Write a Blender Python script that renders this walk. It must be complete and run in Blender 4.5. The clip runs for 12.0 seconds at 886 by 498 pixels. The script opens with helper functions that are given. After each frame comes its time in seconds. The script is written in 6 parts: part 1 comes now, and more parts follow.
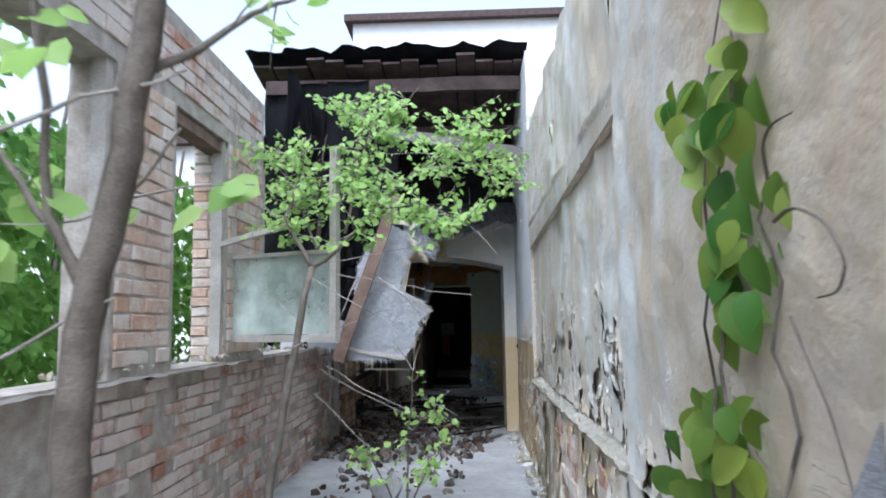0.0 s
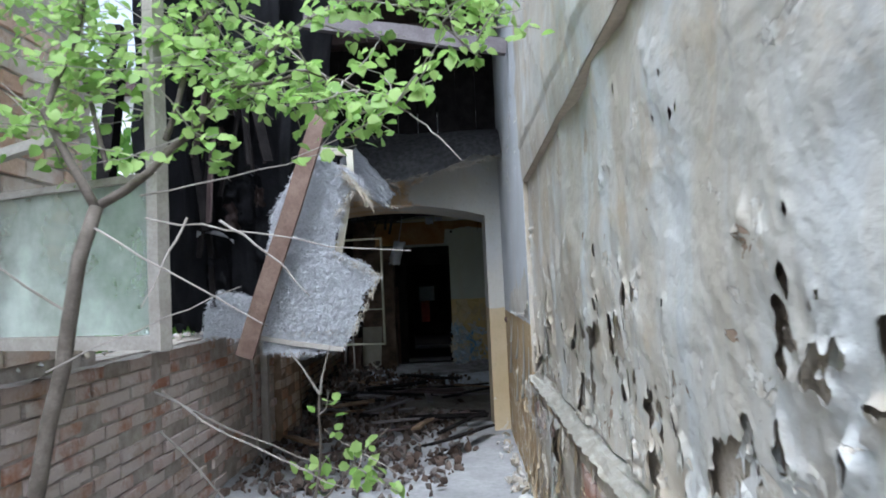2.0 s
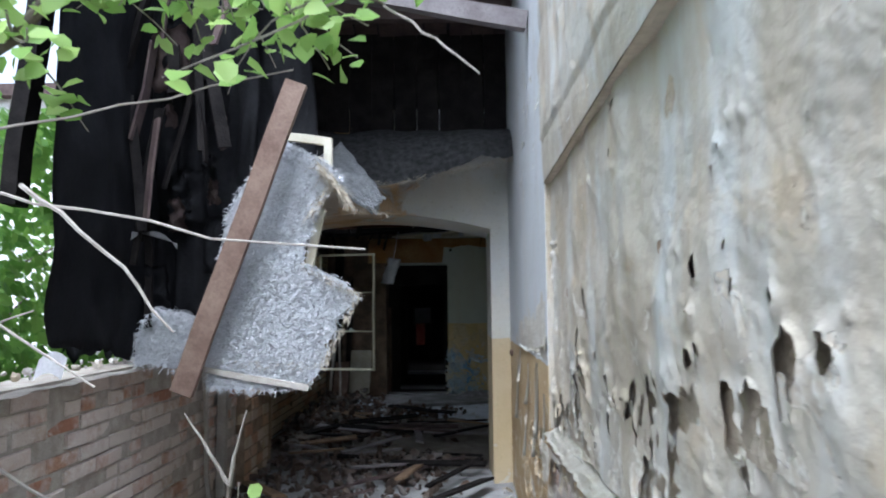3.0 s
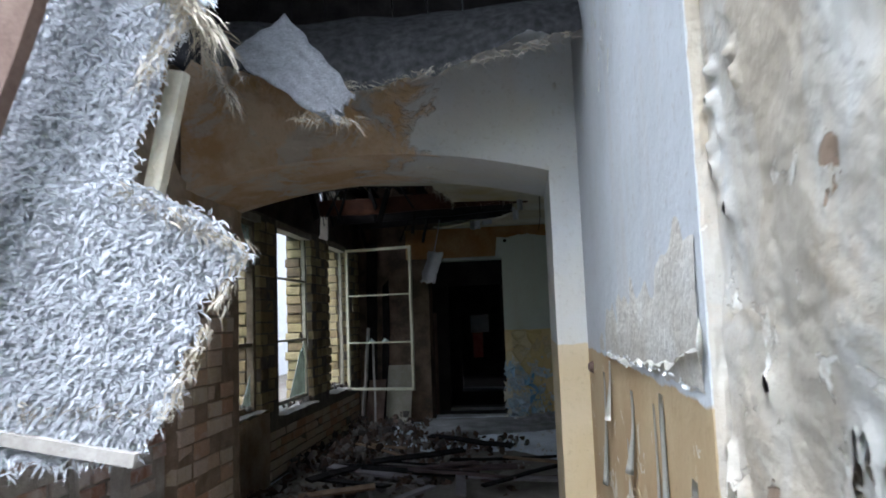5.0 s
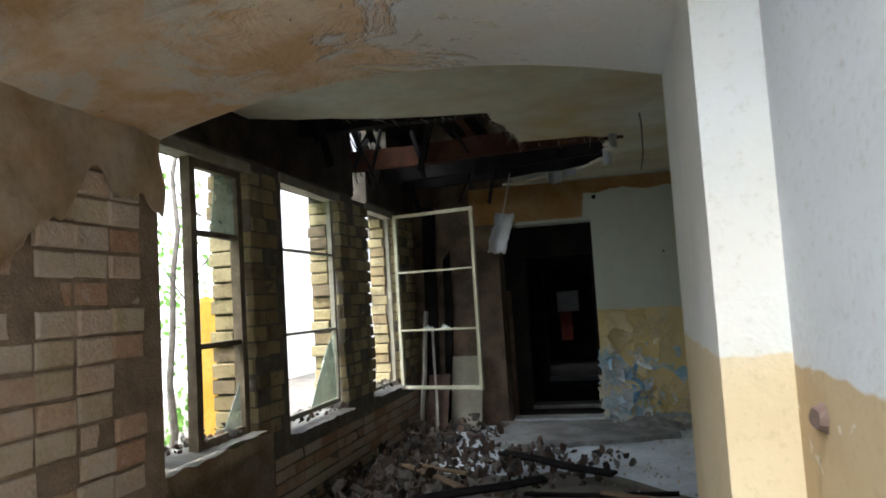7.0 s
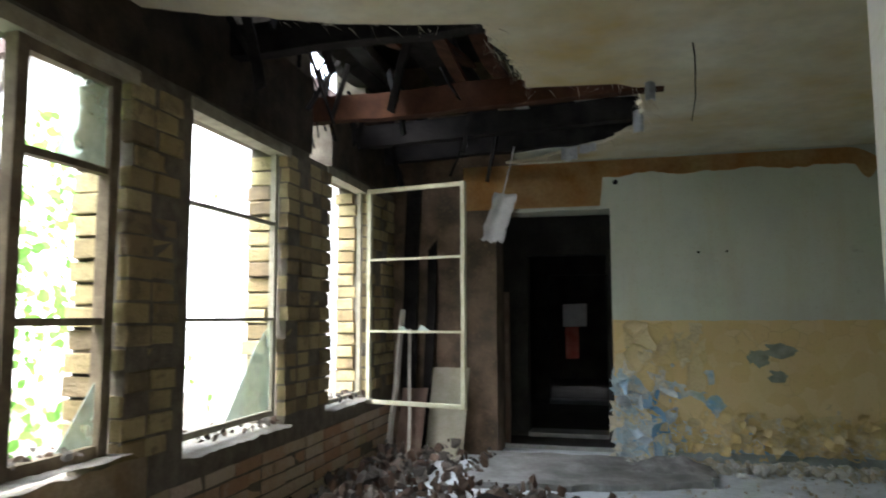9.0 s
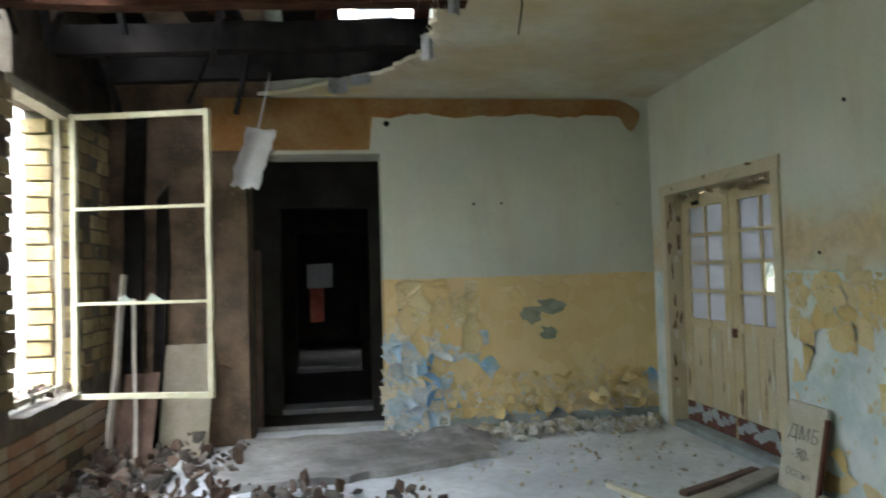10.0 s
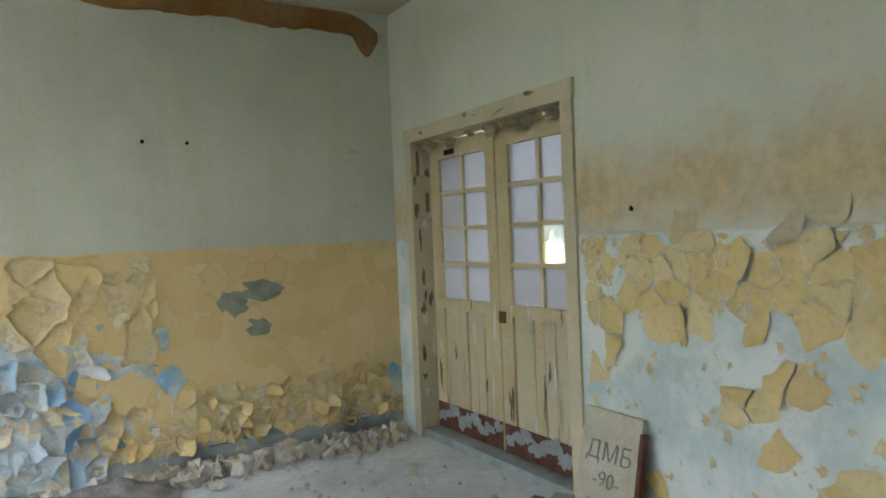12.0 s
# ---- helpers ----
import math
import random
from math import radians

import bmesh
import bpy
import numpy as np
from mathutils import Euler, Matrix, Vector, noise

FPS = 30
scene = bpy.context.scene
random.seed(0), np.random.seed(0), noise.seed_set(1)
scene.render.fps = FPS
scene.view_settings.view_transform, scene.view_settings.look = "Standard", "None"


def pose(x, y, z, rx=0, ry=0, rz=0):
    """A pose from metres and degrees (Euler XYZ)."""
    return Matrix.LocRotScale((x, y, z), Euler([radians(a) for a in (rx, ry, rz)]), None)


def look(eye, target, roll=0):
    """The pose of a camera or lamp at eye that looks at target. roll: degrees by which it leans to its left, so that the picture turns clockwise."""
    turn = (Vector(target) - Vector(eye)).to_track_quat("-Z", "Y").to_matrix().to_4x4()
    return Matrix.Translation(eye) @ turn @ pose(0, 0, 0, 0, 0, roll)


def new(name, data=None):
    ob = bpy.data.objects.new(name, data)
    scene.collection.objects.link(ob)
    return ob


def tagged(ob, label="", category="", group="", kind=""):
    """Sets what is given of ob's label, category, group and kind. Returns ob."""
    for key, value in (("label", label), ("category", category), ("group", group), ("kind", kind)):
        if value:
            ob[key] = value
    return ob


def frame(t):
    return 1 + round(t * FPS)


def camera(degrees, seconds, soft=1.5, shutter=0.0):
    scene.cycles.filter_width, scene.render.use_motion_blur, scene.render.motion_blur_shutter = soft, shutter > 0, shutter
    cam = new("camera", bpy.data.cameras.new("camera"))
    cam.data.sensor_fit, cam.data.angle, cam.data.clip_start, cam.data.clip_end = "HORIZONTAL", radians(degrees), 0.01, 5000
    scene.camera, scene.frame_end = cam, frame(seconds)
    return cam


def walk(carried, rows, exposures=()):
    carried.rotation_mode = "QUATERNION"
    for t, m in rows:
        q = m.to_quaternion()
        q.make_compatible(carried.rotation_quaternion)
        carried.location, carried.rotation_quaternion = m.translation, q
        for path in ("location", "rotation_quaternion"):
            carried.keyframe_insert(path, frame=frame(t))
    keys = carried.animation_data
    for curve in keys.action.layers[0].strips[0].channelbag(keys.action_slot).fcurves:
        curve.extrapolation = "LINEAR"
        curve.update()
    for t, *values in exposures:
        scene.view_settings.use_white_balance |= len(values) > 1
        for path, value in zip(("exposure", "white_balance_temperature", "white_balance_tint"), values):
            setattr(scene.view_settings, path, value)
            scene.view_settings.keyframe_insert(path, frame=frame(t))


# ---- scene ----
cam = camera(65.3, 12.0, 1.8, 0.25)
PATH = [
    (0, (-0.206, 0.099, 1.659), (-0.285, 2.087, 1.871), -0.9),
    (0.5, (-0.225, 0.82, 1.65), (-0.248, 2.81, 1.848), -2.9),
    (1, (-0.25, 1.47, 1.70), (-0.26, 3.459, 1.91), -5.4),
    (1.5, (-0.208, 1.913, 1.741), (-0.029, 3.893, 1.959), -5.0),
    (2, (-0.065, 2.517, 1.736), (-0.103, 4.514, 1.834), -2.7),
    (2.5, (-0.1, 3.054, 1.764), (-0.04, 5.051, 1.862), 0.1),
    (3, (-0.073, 3.592, 1.758), (-0.107, 5.585, 1.917), -0.6),
    (3.2, (-0.007, 3.785, 1.754), (-0.177, 5.773, 1.88), -0.7),
    (4.8, (0.08, 5.77, 1.637), (-0.192, 7.742, 1.825), -2.1),
    (5, (0.068, 5.987, 1.614), (-0.151, 7.965, 1.812), -2.1),
    (5.5, (0.057, 6.548, 1.58), (-0.152, 8.533, 1.707), -2.2),
    (6, (0.048, 7.066, 1.59), (-0.236, 9.042, 1.714), -5.0),
    (6.5, (0.002, 7.589, 1.589), (-0.252, 9.568, 1.731), -4.5),
    (7, (0.019, 8.141, 1.623), (-0.455, 10.078, 1.771), -3.5),
    (7.2, (-0.012, 8.318, 1.618), (-0.513, 10.248, 1.77), -2.3),
    (8.8, (-0.077, 9.549, 1.439), (-0.67, 11.445, 1.666), -0.0),
    (9, (-0.135, 9.727, 1.449), (-0.629, 11.655, 1.638), -0.1),
    (9.5, (-0.417, 10.246, 1.47), (-0.558, 12.235, 1.626), -1.1),
    (10, (-0.554, 10.726, 1.453), (-0.274, 12.705, 1.517), -1.7),
    (10.5, (-0.549, 11.177, 1.431), (0.095, 13.07, 1.406), -3.0),
    (11, (-0.394, 11.579, 1.433), (0.414, 13.408, 1.363), -0.5),
    (11.5, (-0.296, 11.976, 1.428), (0.76, 13.673, 1.356), -0.3),
    (12, (-0.039, 12.381, 1.405), (1.002, 14.088, 1.37), -2.3),
]
EXPOSURES = [(0, 0.72, 5350, 9), (2, 0.7, 5400, 9), (3, 0.95, 5400, 9), (5, 1.35, 5350, 9), (5.5, 1.38, 5500, 8), (6, 1.75, 5650, 7), (7, 2.25, 5850, 6), (9, 3.1, 5950, 6), (9.5, 3.3, 6050, 6), (10.5, 3.98, 5950, 7), (12, 4.08, 6150, 9)]
walk(cam, [(t, look(eye, target, roll)) for t, eye, target, roll in PATH], EXPOSURES)

# ---- world and light ----
world = bpy.data.worlds.new("sky")
scene.world = world
world.use_nodes = True
wn, wl = world.node_tree.nodes, world.node_tree.links
sky = wn.new("ShaderNodeTexSky")
sky.sky_type, sky.sun_disc = "NISHITA", False
sky.sun_elevation, sky.sun_rotation = radians(62), radians(193)
sky.dust_density, sky.air_density = 5.0, 1.0
wn["Background"].inputs["Strength"].default_value = 0.15
haze = wn.new("ShaderNodeHueSaturation")
haze.inputs["Saturation"].default_value, haze.inputs["Value"].default_value = 0.3, 1.7
wl.new(sky.outputs["Color"], haze.inputs["Color"])
wl.new(haze.outputs["Color"], wn["Background"].inputs["Color"])
sun_data = bpy.data.lights.new("sun", "SUN")
sun_data.energy, sun_data.angle, sun_data.color = 1.3, radians(30), (1.0, 0.97, 0.93)
sun = new("sun", sun_data)
sun.matrix_world = look((-1.2, 0.0, 10), (0, 5, 0))
for wy in (12.06, 13.85, 15.65):
    lamp = bpy.data.lights.new("window_daylight", "AREA")
    lamp.shape, lamp.size, lamp.size_y, lamp.energy, lamp.color = "RECTANGLE", 0.85, 1.9, 0.4, (0.93, 0.97, 1.0)
    new("window_daylight", lamp).matrix_world = look((-2.8, wy, 1.7), (0, wy, 1.5))

# ---- materials ----
WORLD_UP = Vector((0, 0, 1))


class Mat:
    """A node material under construction: every method gives back a socket."""

    def __init__(self, name, roughness=0.85, metallic=0.0):
        self.m = bpy.data.materials.new(name)
        self.m.use_nodes = True
        self.t = self.m.node_tree
        self.b = self.t.nodes["Principled BSDF"]
        self.b.inputs["Roughness"].default_value = roughness
        self.b.inputs["Metallic"].default_value = metallic
        self.b.inputs["Specular IOR Level"].default_value = 0.3
        self.co = self.t.nodes.new("ShaderNodeTexCoord").outputs["Object"]

    def node(self, kind, **inputs):
        n = self.t.nodes.new(kind)
        for k, v in inputs.items():
            self.put(n.inputs[k.replace("_", " ")], v)
        return n

    def put(self, socket, v):
        if isinstance(v, bpy.types.NodeSocket):
            self.t.links.new(v, socket)
        elif isinstance(v, (tuple, list)) and len(v) == 3 and socket.type == "RGBA":
            socket.default_value = (*v, 1)
        else:
            socket.default_value = v

    def scaled(self, x=1, y=1, z=1):
        n = self.node("ShaderNodeMapping", Vector=self.co)
        n.inputs["Scale"].default_value = (x, y, z)
        return n.outputs["Vector"]

    def noise(self, scale, detail=4, rough=0.55, at=None, warp=0.0):
        return self.node("ShaderNodeTexNoise", Vector=at or self.co, Scale=scale, Detail=detail, Roughness=rough, Distortion=warp).outputs["Fac"]

    def cells(self, scale, feature="F1", at=None, randomness=1.0):
        n = self.t.nodes.new("ShaderNodeTexVoronoi")
        n.feature = feature
        self.put(n.inputs["Vector"], at or self.co)
        n.inputs["Scale"].default_value = scale
        n.inputs["Randomness"].default_value = randomness
        return n.outputs["Distance"]

    def step(self, value, low, high, invert=False):
        n = self.node("ShaderNodeMapRange", Value=value)
        n.inputs["From Min"].default_value, n.inputs["From Max"].default_value = low, high
        if invert:
            n.inputs["To Min"].default_value, n.inputs["To Max"].default_value = 1, 0
        return n.outputs["Result"]

    def math(self, op, a, b=0.0, clamp=False):
        n = self.t.nodes.new("ShaderNodeMath")
        n.operation, n.use_clamp = op, clamp
        self.put(n.inputs[0], a)
        self.put(n.inputs[1], b)
        return n.outputs[0]

    def mix(self, fac, a, b, blend="MIX"):
        n = self.t.nodes.new("ShaderNodeMix")
        n.data_type, n.blend_type = "RGBA", blend
        self.put(n.inputs[0], fac)
        self.put(n.inputs[6], a)
        self.put(n.inputs[7], b)
        return n.outputs[2]

    def xyz(self, axis):
        return self.node("ShaderNodeSeparateXYZ", Vector=self.co).outputs[axis]

    def finish(self, colour, height=None, strength=0.5, distance=0.01, rough=None):
        self.put(self.b.inputs["Base Color"], colour)
        if rough is not None:
            self.put(self.b.inputs["Roughness"], rough)
        if height is not None:
            n = self.node("ShaderNodeBump", Height=height)
            n.inputs["Strength"].default_value, n.inputs["Distance"].default_value = strength, distance
            self.t.links.new(n.outputs["Normal"], self.b.inputs["Normal"])
        return self.m


def simple(name, a, b, scale=6, bump=0.3, roughness=0.85, distance=0.005, metallic=0.0):
    """Two tones of one surface, mixed by broad and fine grain."""
    k = Mat(name, roughness, metallic)
    big, fine = k.noise(scale, 5), k.noise(scale * 9, 3)
    c = k.mix(k.step(big, 0.35, 0.68), a, b)
    c = k.mix(k.math("MULTIPLY", k.step(fine, 0.4, 0.75), 0.35), c, tuple(x * 0.55 for x in a))
    return k.finish(c, k.math("ADD", fine, k.math("MULTIPLY", big, 0.7)), bump, distance)


def peeling_wall():
    """Corridor plaster: cream and grey-blue limewash over tan, flaking towards the bottom, brown dado beyond the recess."""
    k = Mat("peeling_plaster")
    y, z = k.xyz("Y"), k.xyz("Z")
    streak = k.noise(3.0, 5, 0.6, k.scaled(1, 1, 0.22))
    broad, mid, fine = k.noise(1.1, 5, 0.6, warp=0.6), k.noise(5, 6, 0.62, warp=0.9), k.noise(38, 4)
    c = k.mix(k.step(broad, 0.38, 0.62), (0.45, 0.39, 0.3), (0.52, 0.48, 0.4))
    c = k.mix(k.step(streak, 0.47, 0.66), c, (0.56, 0.565, 0.54))
    c = k.mix(k.math("MULTIPLY", k.step(k.noise(1.7, 7, 0.7), 0.52, 0.68), 0.6), c, (0.44, 0.37, 0.28))
    low = k.math("MULTIPLY", k.step(z, 2.3, 1.0), 0.11)
    lost = k.math("ADD", mid, low)
    flake = k.step(lost, 0.665, 0.672)
    c = k.mix(flake, c, k.mix(k.step(fine, 0.4, 0.6), (0.55, 0.49, 0.4), (0.7, 0.67, 0.6)))
    deep = k.step(k.math("ADD", k.noise(4, 5, 0.6, warp=0.5), low), 0.74, 0.747)
    c = k.mix(deep, c, (0.33, 0.24, 0.17))
    # the first stretch has lost its limewash and shows the tan coat
    tan = k.math("ADD", k.math("SUBTRACT", 2.4, y), k.math("MULTIPLY", k.math("SUBTRACT", k.noise(2.0, 6, 0.6), 0.5), 2.4))
    c = k.mix(k.math("MULTIPLY", k.step(tan, -0.1, 0.5), 0.75), c, k.mix(k.step(mid, 0.42, 0.6), (0.42, 0.33, 0.23), (0.47, 0.4, 0.3)))
    c = k.mix(k.math("MULTIPLY", k.step(k.noise(2.6, 6, 0.68, warp=0.5), 0.55, 0.66), 0.45), c, (0.56, 0.44, 0.29))
    c = k.mix(k.math("MULTIPLY", k.step(k.noise(90, 2), 0.66, 0.75), 0.4), c, (0.3, 0.26, 0.22))
    h = k.math("SUBTRACT", k.math("MULTIPLY", k.noise(6, 4, 0.5), 0.45), k.math("ADD", k.math("MULTIPLY", flake, 0.5), deep))
    h = k.math("ADD", h, k.math("MULTIPLY", fine, 0.16))
    h = k.math("ADD", h, k.math("MULTIPLY", k.noise(2.5, 2, 0.4), 0.7))
    return k.finish(c, h, 1.0, 0.03)


def dado_wall(name, upper, upper_b, dado, dado_b, under, line, loss=0.62, blue=None, stain=None, bare=None, plates=None, soot=None):
    """Upper paint over a dado paint that flakes to older coats."""
    k = Mat(name, 0.8)
    z = k.xyz("Z")
    broad, mid, fine = k.noise(1.3, 5, 0.6), k.noise(5.5, 6, 0.62, warp=1.2), k.noise(45, 3)
    up = k.mix(k.step(broad, 0.36, 0.64), upper, upper_b)
    run = k.noise(4, 5, 0.6, k.scaled(1, 1, 0.12))
    up = k.mix(k.math("MULTIPLY", k.step(run, 0.52, 0.68), 0.3), up, tuple(x * y for x, y in zip(upper, (0.98, 0.82, 0.66))))
    up = k.mix(k.math("MULTIPLY", k.step(k.noise(2.2, 6, 0.7), 0.55, 0.7), 0.25), up, tuple(x * 0.72 for x in upper))
    if stain:
        s = k.math("ADD", k.math("MULTIPLY", k.noise(2.6, 7, 0.75), 0.62), k.math("MULTIPLY", k.step(k.math("ABSOLUTE", k.math("SUBTRACT", z, stain[1])), 0.48, 0.05), 0.42))
        up = k.mix(k.math("MULTIPLY", k.step(s, 0.5, 0.74), 0.75), up, k.mix(k.step(k.noise(9, 6, 0.7), 0.4, 0.62), stain[0], tuple(x * 1.5 for x in stain[0])))
    torn = None
    if bare:
        # render laid bare on the window side, with a torn edge
        s = k.math("ADD", k.noise(2.4, 6, 0.62, warp=0.6), k.math("MULTIPLY", k.step(k.xyz("X"), 0.1, -1.5), 0.5))
        torn = k.step(s, 0.70, 0.78)
        coat = k.mix(k.step(k.noise(3, 6, 0.65), 0.4, 0.6), bare[0], bare[1])
        coat = k.mix(k.math("MULTIPLY", k.step(k.noise(2.1, 6, 0.65, warp=0.6), 0.55, 0.6), 0.7), coat, upper_b)
        coat = k.mix(k.step(k.noise(6, 6, 0.7, warp=1.5), 0.66, 0.7), coat, (0.16, 0.1, 0.05))
        up = k.mix(torn, up, coat)
    lo = k.mix(k.step(broad, 0.4, 0.62), dado, dado_b)
    low = k.math("MULTIPLY", k.step(z, line, 0.0), 0.16)
    lost = k.step(k.math("ADD", mid, low), loss, loss + 0.006)
    lo = k.mix(lost, lo, k.mix(k.step(k.noise(3.2, 5, 0.6, warp=1.0), 0.5, 0.53), under, blue or under))
    if plates:
        # the dado breaks up into angular plates, fewer and fewer towards the floor
        warp = k.node("ShaderNodeTexNoise", Vector=k.co, Scale=4.0, Detail=4.0)
        at = k.node("ShaderNodeVectorMath", Vector=k.co)
        at.operation = "ADD"
        k.t.links.new(k.node("ShaderNodeMapping", Vector=warp.outputs["Color"], Scale=(0.16, 0.16, 0.16)).outputs["Vector"], at.inputs[1])
        cell = k.t.nodes.new("ShaderNodeTexVoronoi")
        k.put(cell.inputs["Vector"], at.outputs[0])
        cell.inputs["Scale"].default_value = plates[0]
        pick = k.node("ShaderNodeSeparateColor", Color=cell.outputs["Color"]).outputs[0]
        crack = k.step(k.cells(plates[0], "DISTANCE_TO_EDGE", at.outputs[0]), 0.0, 0.035)
        bias = k.math("ADD", k.math("MULTIPLY", k.math("SUBTRACT", k.noise(1.6, 3), 0.5), 1.6), k.math("MULTIPLY", k.step(z, plates[1], line), plates[2]))
        lost = k.math("SUBTRACT", 1.0, k.step(k.math("ADD", pick, bias), plates[3], plates[3] + 0.01))
        base = k.mix(k.step(k.noise(2.6, 5, 0.6), 0.42, 0.6), under, blue or under)
        base = k.mix(k.math("MULTIPLY", k.step(k.noise(3.4, 6, 0.75), 0.54, 0.68), 0.55), base, (0.33, 0.37, 0.2))
        base = k.mix(k.math("MULTIPLY", k.step(k.noise(5, 6, 0.75), 0.5, 0.62), 0.6), base, (0.66, 0.68, 0.68))
        seen = k.math("MULTIPLY", k.step(k.noise(1.9, 3), 0.5, 0.6), plates[4])
        lo = k.mix(k.math("MULTIPLY", k.math("SUBTRACT", 1.0, crack), seen), k.mix(k.step(pick, 0.2, 0.9), dado, dado_b), (0.22, 0.17, 0.1))
        lo = k.mix(lost, lo, base)
    edge = k.math("ADD", z, k.math("MULTIPLY", k.math("SUBTRACT", k.noise(7, 4), 0.5), 0.05))
    c = k.mix(k.step(edge, line - 0.004, line + 0.004), lo, up)
    if soot:
        # smoke and damp have browned the wall beside the burnt corner
        s = k.math("ADD", k.noise(1.8, 5, 0.6, warp=0.4), k.math("MULTIPLY", k.step(k.xyz("X"), soot[0], soot[0] - 0.5), 0.7))
        c = k.mix(k.step(s, 0.7, 0.85), c, k.mix(k.step(k.noise(4, 5), 0.4, 0.62), (0.07, 0.05, 0.035), (0.16, 0.11, 0.075)))
    c = k.mix(k.math("MULTIPLY", k.step(fine, 0.58, 0.75), 0.3), c, tuple(x * 0.6 for x in dado))
    h = k.math("SUBTRACT", k.math("MULTIPLY", k.noise(7, 5), 0.5), k.math("MULTIPLY", lost, k.step(z, line + 0.01, line - 0.01)))
    h = k.math("ADD", h, k.math("MULTIPLY", fine, 0.15))
    if torn is not None:
        h = k.math("ADD", h, k.math("MULTIPLY", k.math("MULTIPLY", k.noise(4.5, 5, 0.6, warp=0.8), 4.0), torn))
    return k.finish(c, h, 0.9, 0.012)


def brick_mat(name, tones, dust, dust_at=0.5):
    """Fired clay, each brick in a tone of its own, with whitewash and dirt left in patches."""
    k = Mat(name, 0.9)
    info = k.t.nodes.new("ShaderNodeObjectInfo")
    r = info.outputs["Random"]
    isl = k.t.nodes.new("ShaderNodeNewGeometry").outputs["Random Per Island"]
    pos = k.t.nodes.new("ShaderNodeNewGeometry").outputs["Position"]
    r = k.math("FRACT", k.math("ADD", r, isl))
    ramp = k.t.nodes.new("ShaderNodeValToRGB")
    k.put(ramp.inputs[0], r)
    el = ramp.color_ramp.elements
    el[0].color, el[1].color = (*tones[0], 1), (*tones[-1], 1)
    for i, c in enumerate(tones[1:-1]):
        el.new((i + 1) / (len(tones) - 1)).color = (*c, 1)
    fine = k.noise(60, 4, 0.6, pos)
    c = k.mix(k.math("MULTIPLY", k.step(fine, 0.35, 0.7), 0.4), ramp.outputs["Color"], tuple(x * 0.6 for x in tones[0]))
    c = k.mix(k.math("MULTIPLY", k.step(k.noise(11, 7, 0.7, pos), 0.5, 0.68), 0.35), c, tuple(x * 0.5 for x in tones[1]))
    c = k.mix(k.math("MULTIPLY", k.step(k.noise(7, 7, 0.72, pos, 0.8), 0.56, 0.64), 0.5), c, dust)
    wash = k.math("ADD", k.noise(3.0, 6, 0.65, pos), k.math("MULTIPLY", k.math("SUBTRACT", r, 0.5), 0.16))
    c = k.mix(k.math("MULTIPLY", k.step(wash, dust_at, dust_at + 0.16), 0.62), c, dust)
    return k.finish(c, k.math("ADD", k.noise(18, 6, 0.65, pos), fine), 0.9, 0.012)


M_PEEL = peeling_wall()
M_SOFFIT = simple("tan_soffit", (0.5, 0.42, 0.32), (0.62, 0.55, 0.45), 4, 0.5)
M_UNDER = simple("bared_undercoat", (0.42, 0.35, 0.26), (0.56, 0.5, 0.41), 6, 0.9, distance=0.012)
M_CORR = dado_wall("corridor_paint", (0.54, 0.55, 0.55), (0.6, 0.61, 0.62), (0.42, 0.29, 0.15), (0.49, 0.37, 0.21), (0.62, 0.55, 0.42), 1.42, 0.66)
M_ARCH = dado_wall("arch_paint", (0.57, 0.58, 0.58), (0.6, 0.57, 0.5), (0.52, 0.41, 0.24), (0.58, 0.47, 0.3), (0.6, 0.55, 0.45), 1.44, 0.72, bare=((0.56, 0.36, 0.18), (0.68, 0.54, 0.37)))
M_ROOM = dado_wall("room_paint", (0.50, 0.52, 0.45), (0.56, 0.57, 0.49), (0.62, 0.46, 0.22), (0.66, 0.52, 0.28), (0.58, 0.56, 0.48), 1.39, 0.665, (0.2, 0.38, 0.6), plates=(6.0, 0.1, 1.0, 0.5, 0.3), soot=(-1.0,))
M_ROOM_R = dado_wall("room_paint_flaked", (0.54, 0.56, 0.49), (0.6, 0.6, 0.53), (0.62, 0.5, 0.27), (0.6, 0.5, 0.3), (0.64, 0.67, 0.66), 1.39, 0.56, (0.46, 0.54, 0.55), ((0.38, 0.27, 0.13), 1.58), plates=(8.0, 0.5, 1.15, 9.0, 0.75))
M_CEIL = simple("ceiling_limewash", (0.66, 0.65, 0.56), (0.48, 0.37, 0.17), 1.0, 0.5)
M_STAIN = simple("damp_cove", (0.44, 0.22, 0.07), (0.54, 0.36, 0.17), 3)
M_TANMORTAR = simple("tan_mortar", (0.2, 0.14, 0.09), (0.32, 0.24, 0.17), 9, 0.9, distance=0.012)
M_MORTAR = simple("mortar", (0.3, 0.26, 0.22), (0.46, 0.42, 0.37), 9, 0.8, distance=0.01)
M_MORTAR_DARK = simple("sooty_mortar", (0.11, 0.09, 0.07), (0.2, 0.17, 0.13), 9, 0.9, distance=0.012)
M_SOOTWOOD = simple("smoked_lining", (0.05, 0.04, 0.03), (0.12, 0.09, 0.065), 5, 0.7, distance=0.012)
M_BRICK_PALE = brick_mat("brick_whitewashed", [(0.34, 0.16, 0.1), (0.42, 0.24, 0.16), (0.36, 0.25, 0.17), (0.46, 0.32, 0.24)], (0.64, 0.6, 0.56), 0.36)
M_BRICK_RED = brick_mat("brick_red", [(0.44, 0.26, 0.16), (0.54, 0.38, 0.25), (0.6, 0.48, 0.37), (0.48, 0.39, 0.22)], (0.54, 0.46, 0.38), 0.5)
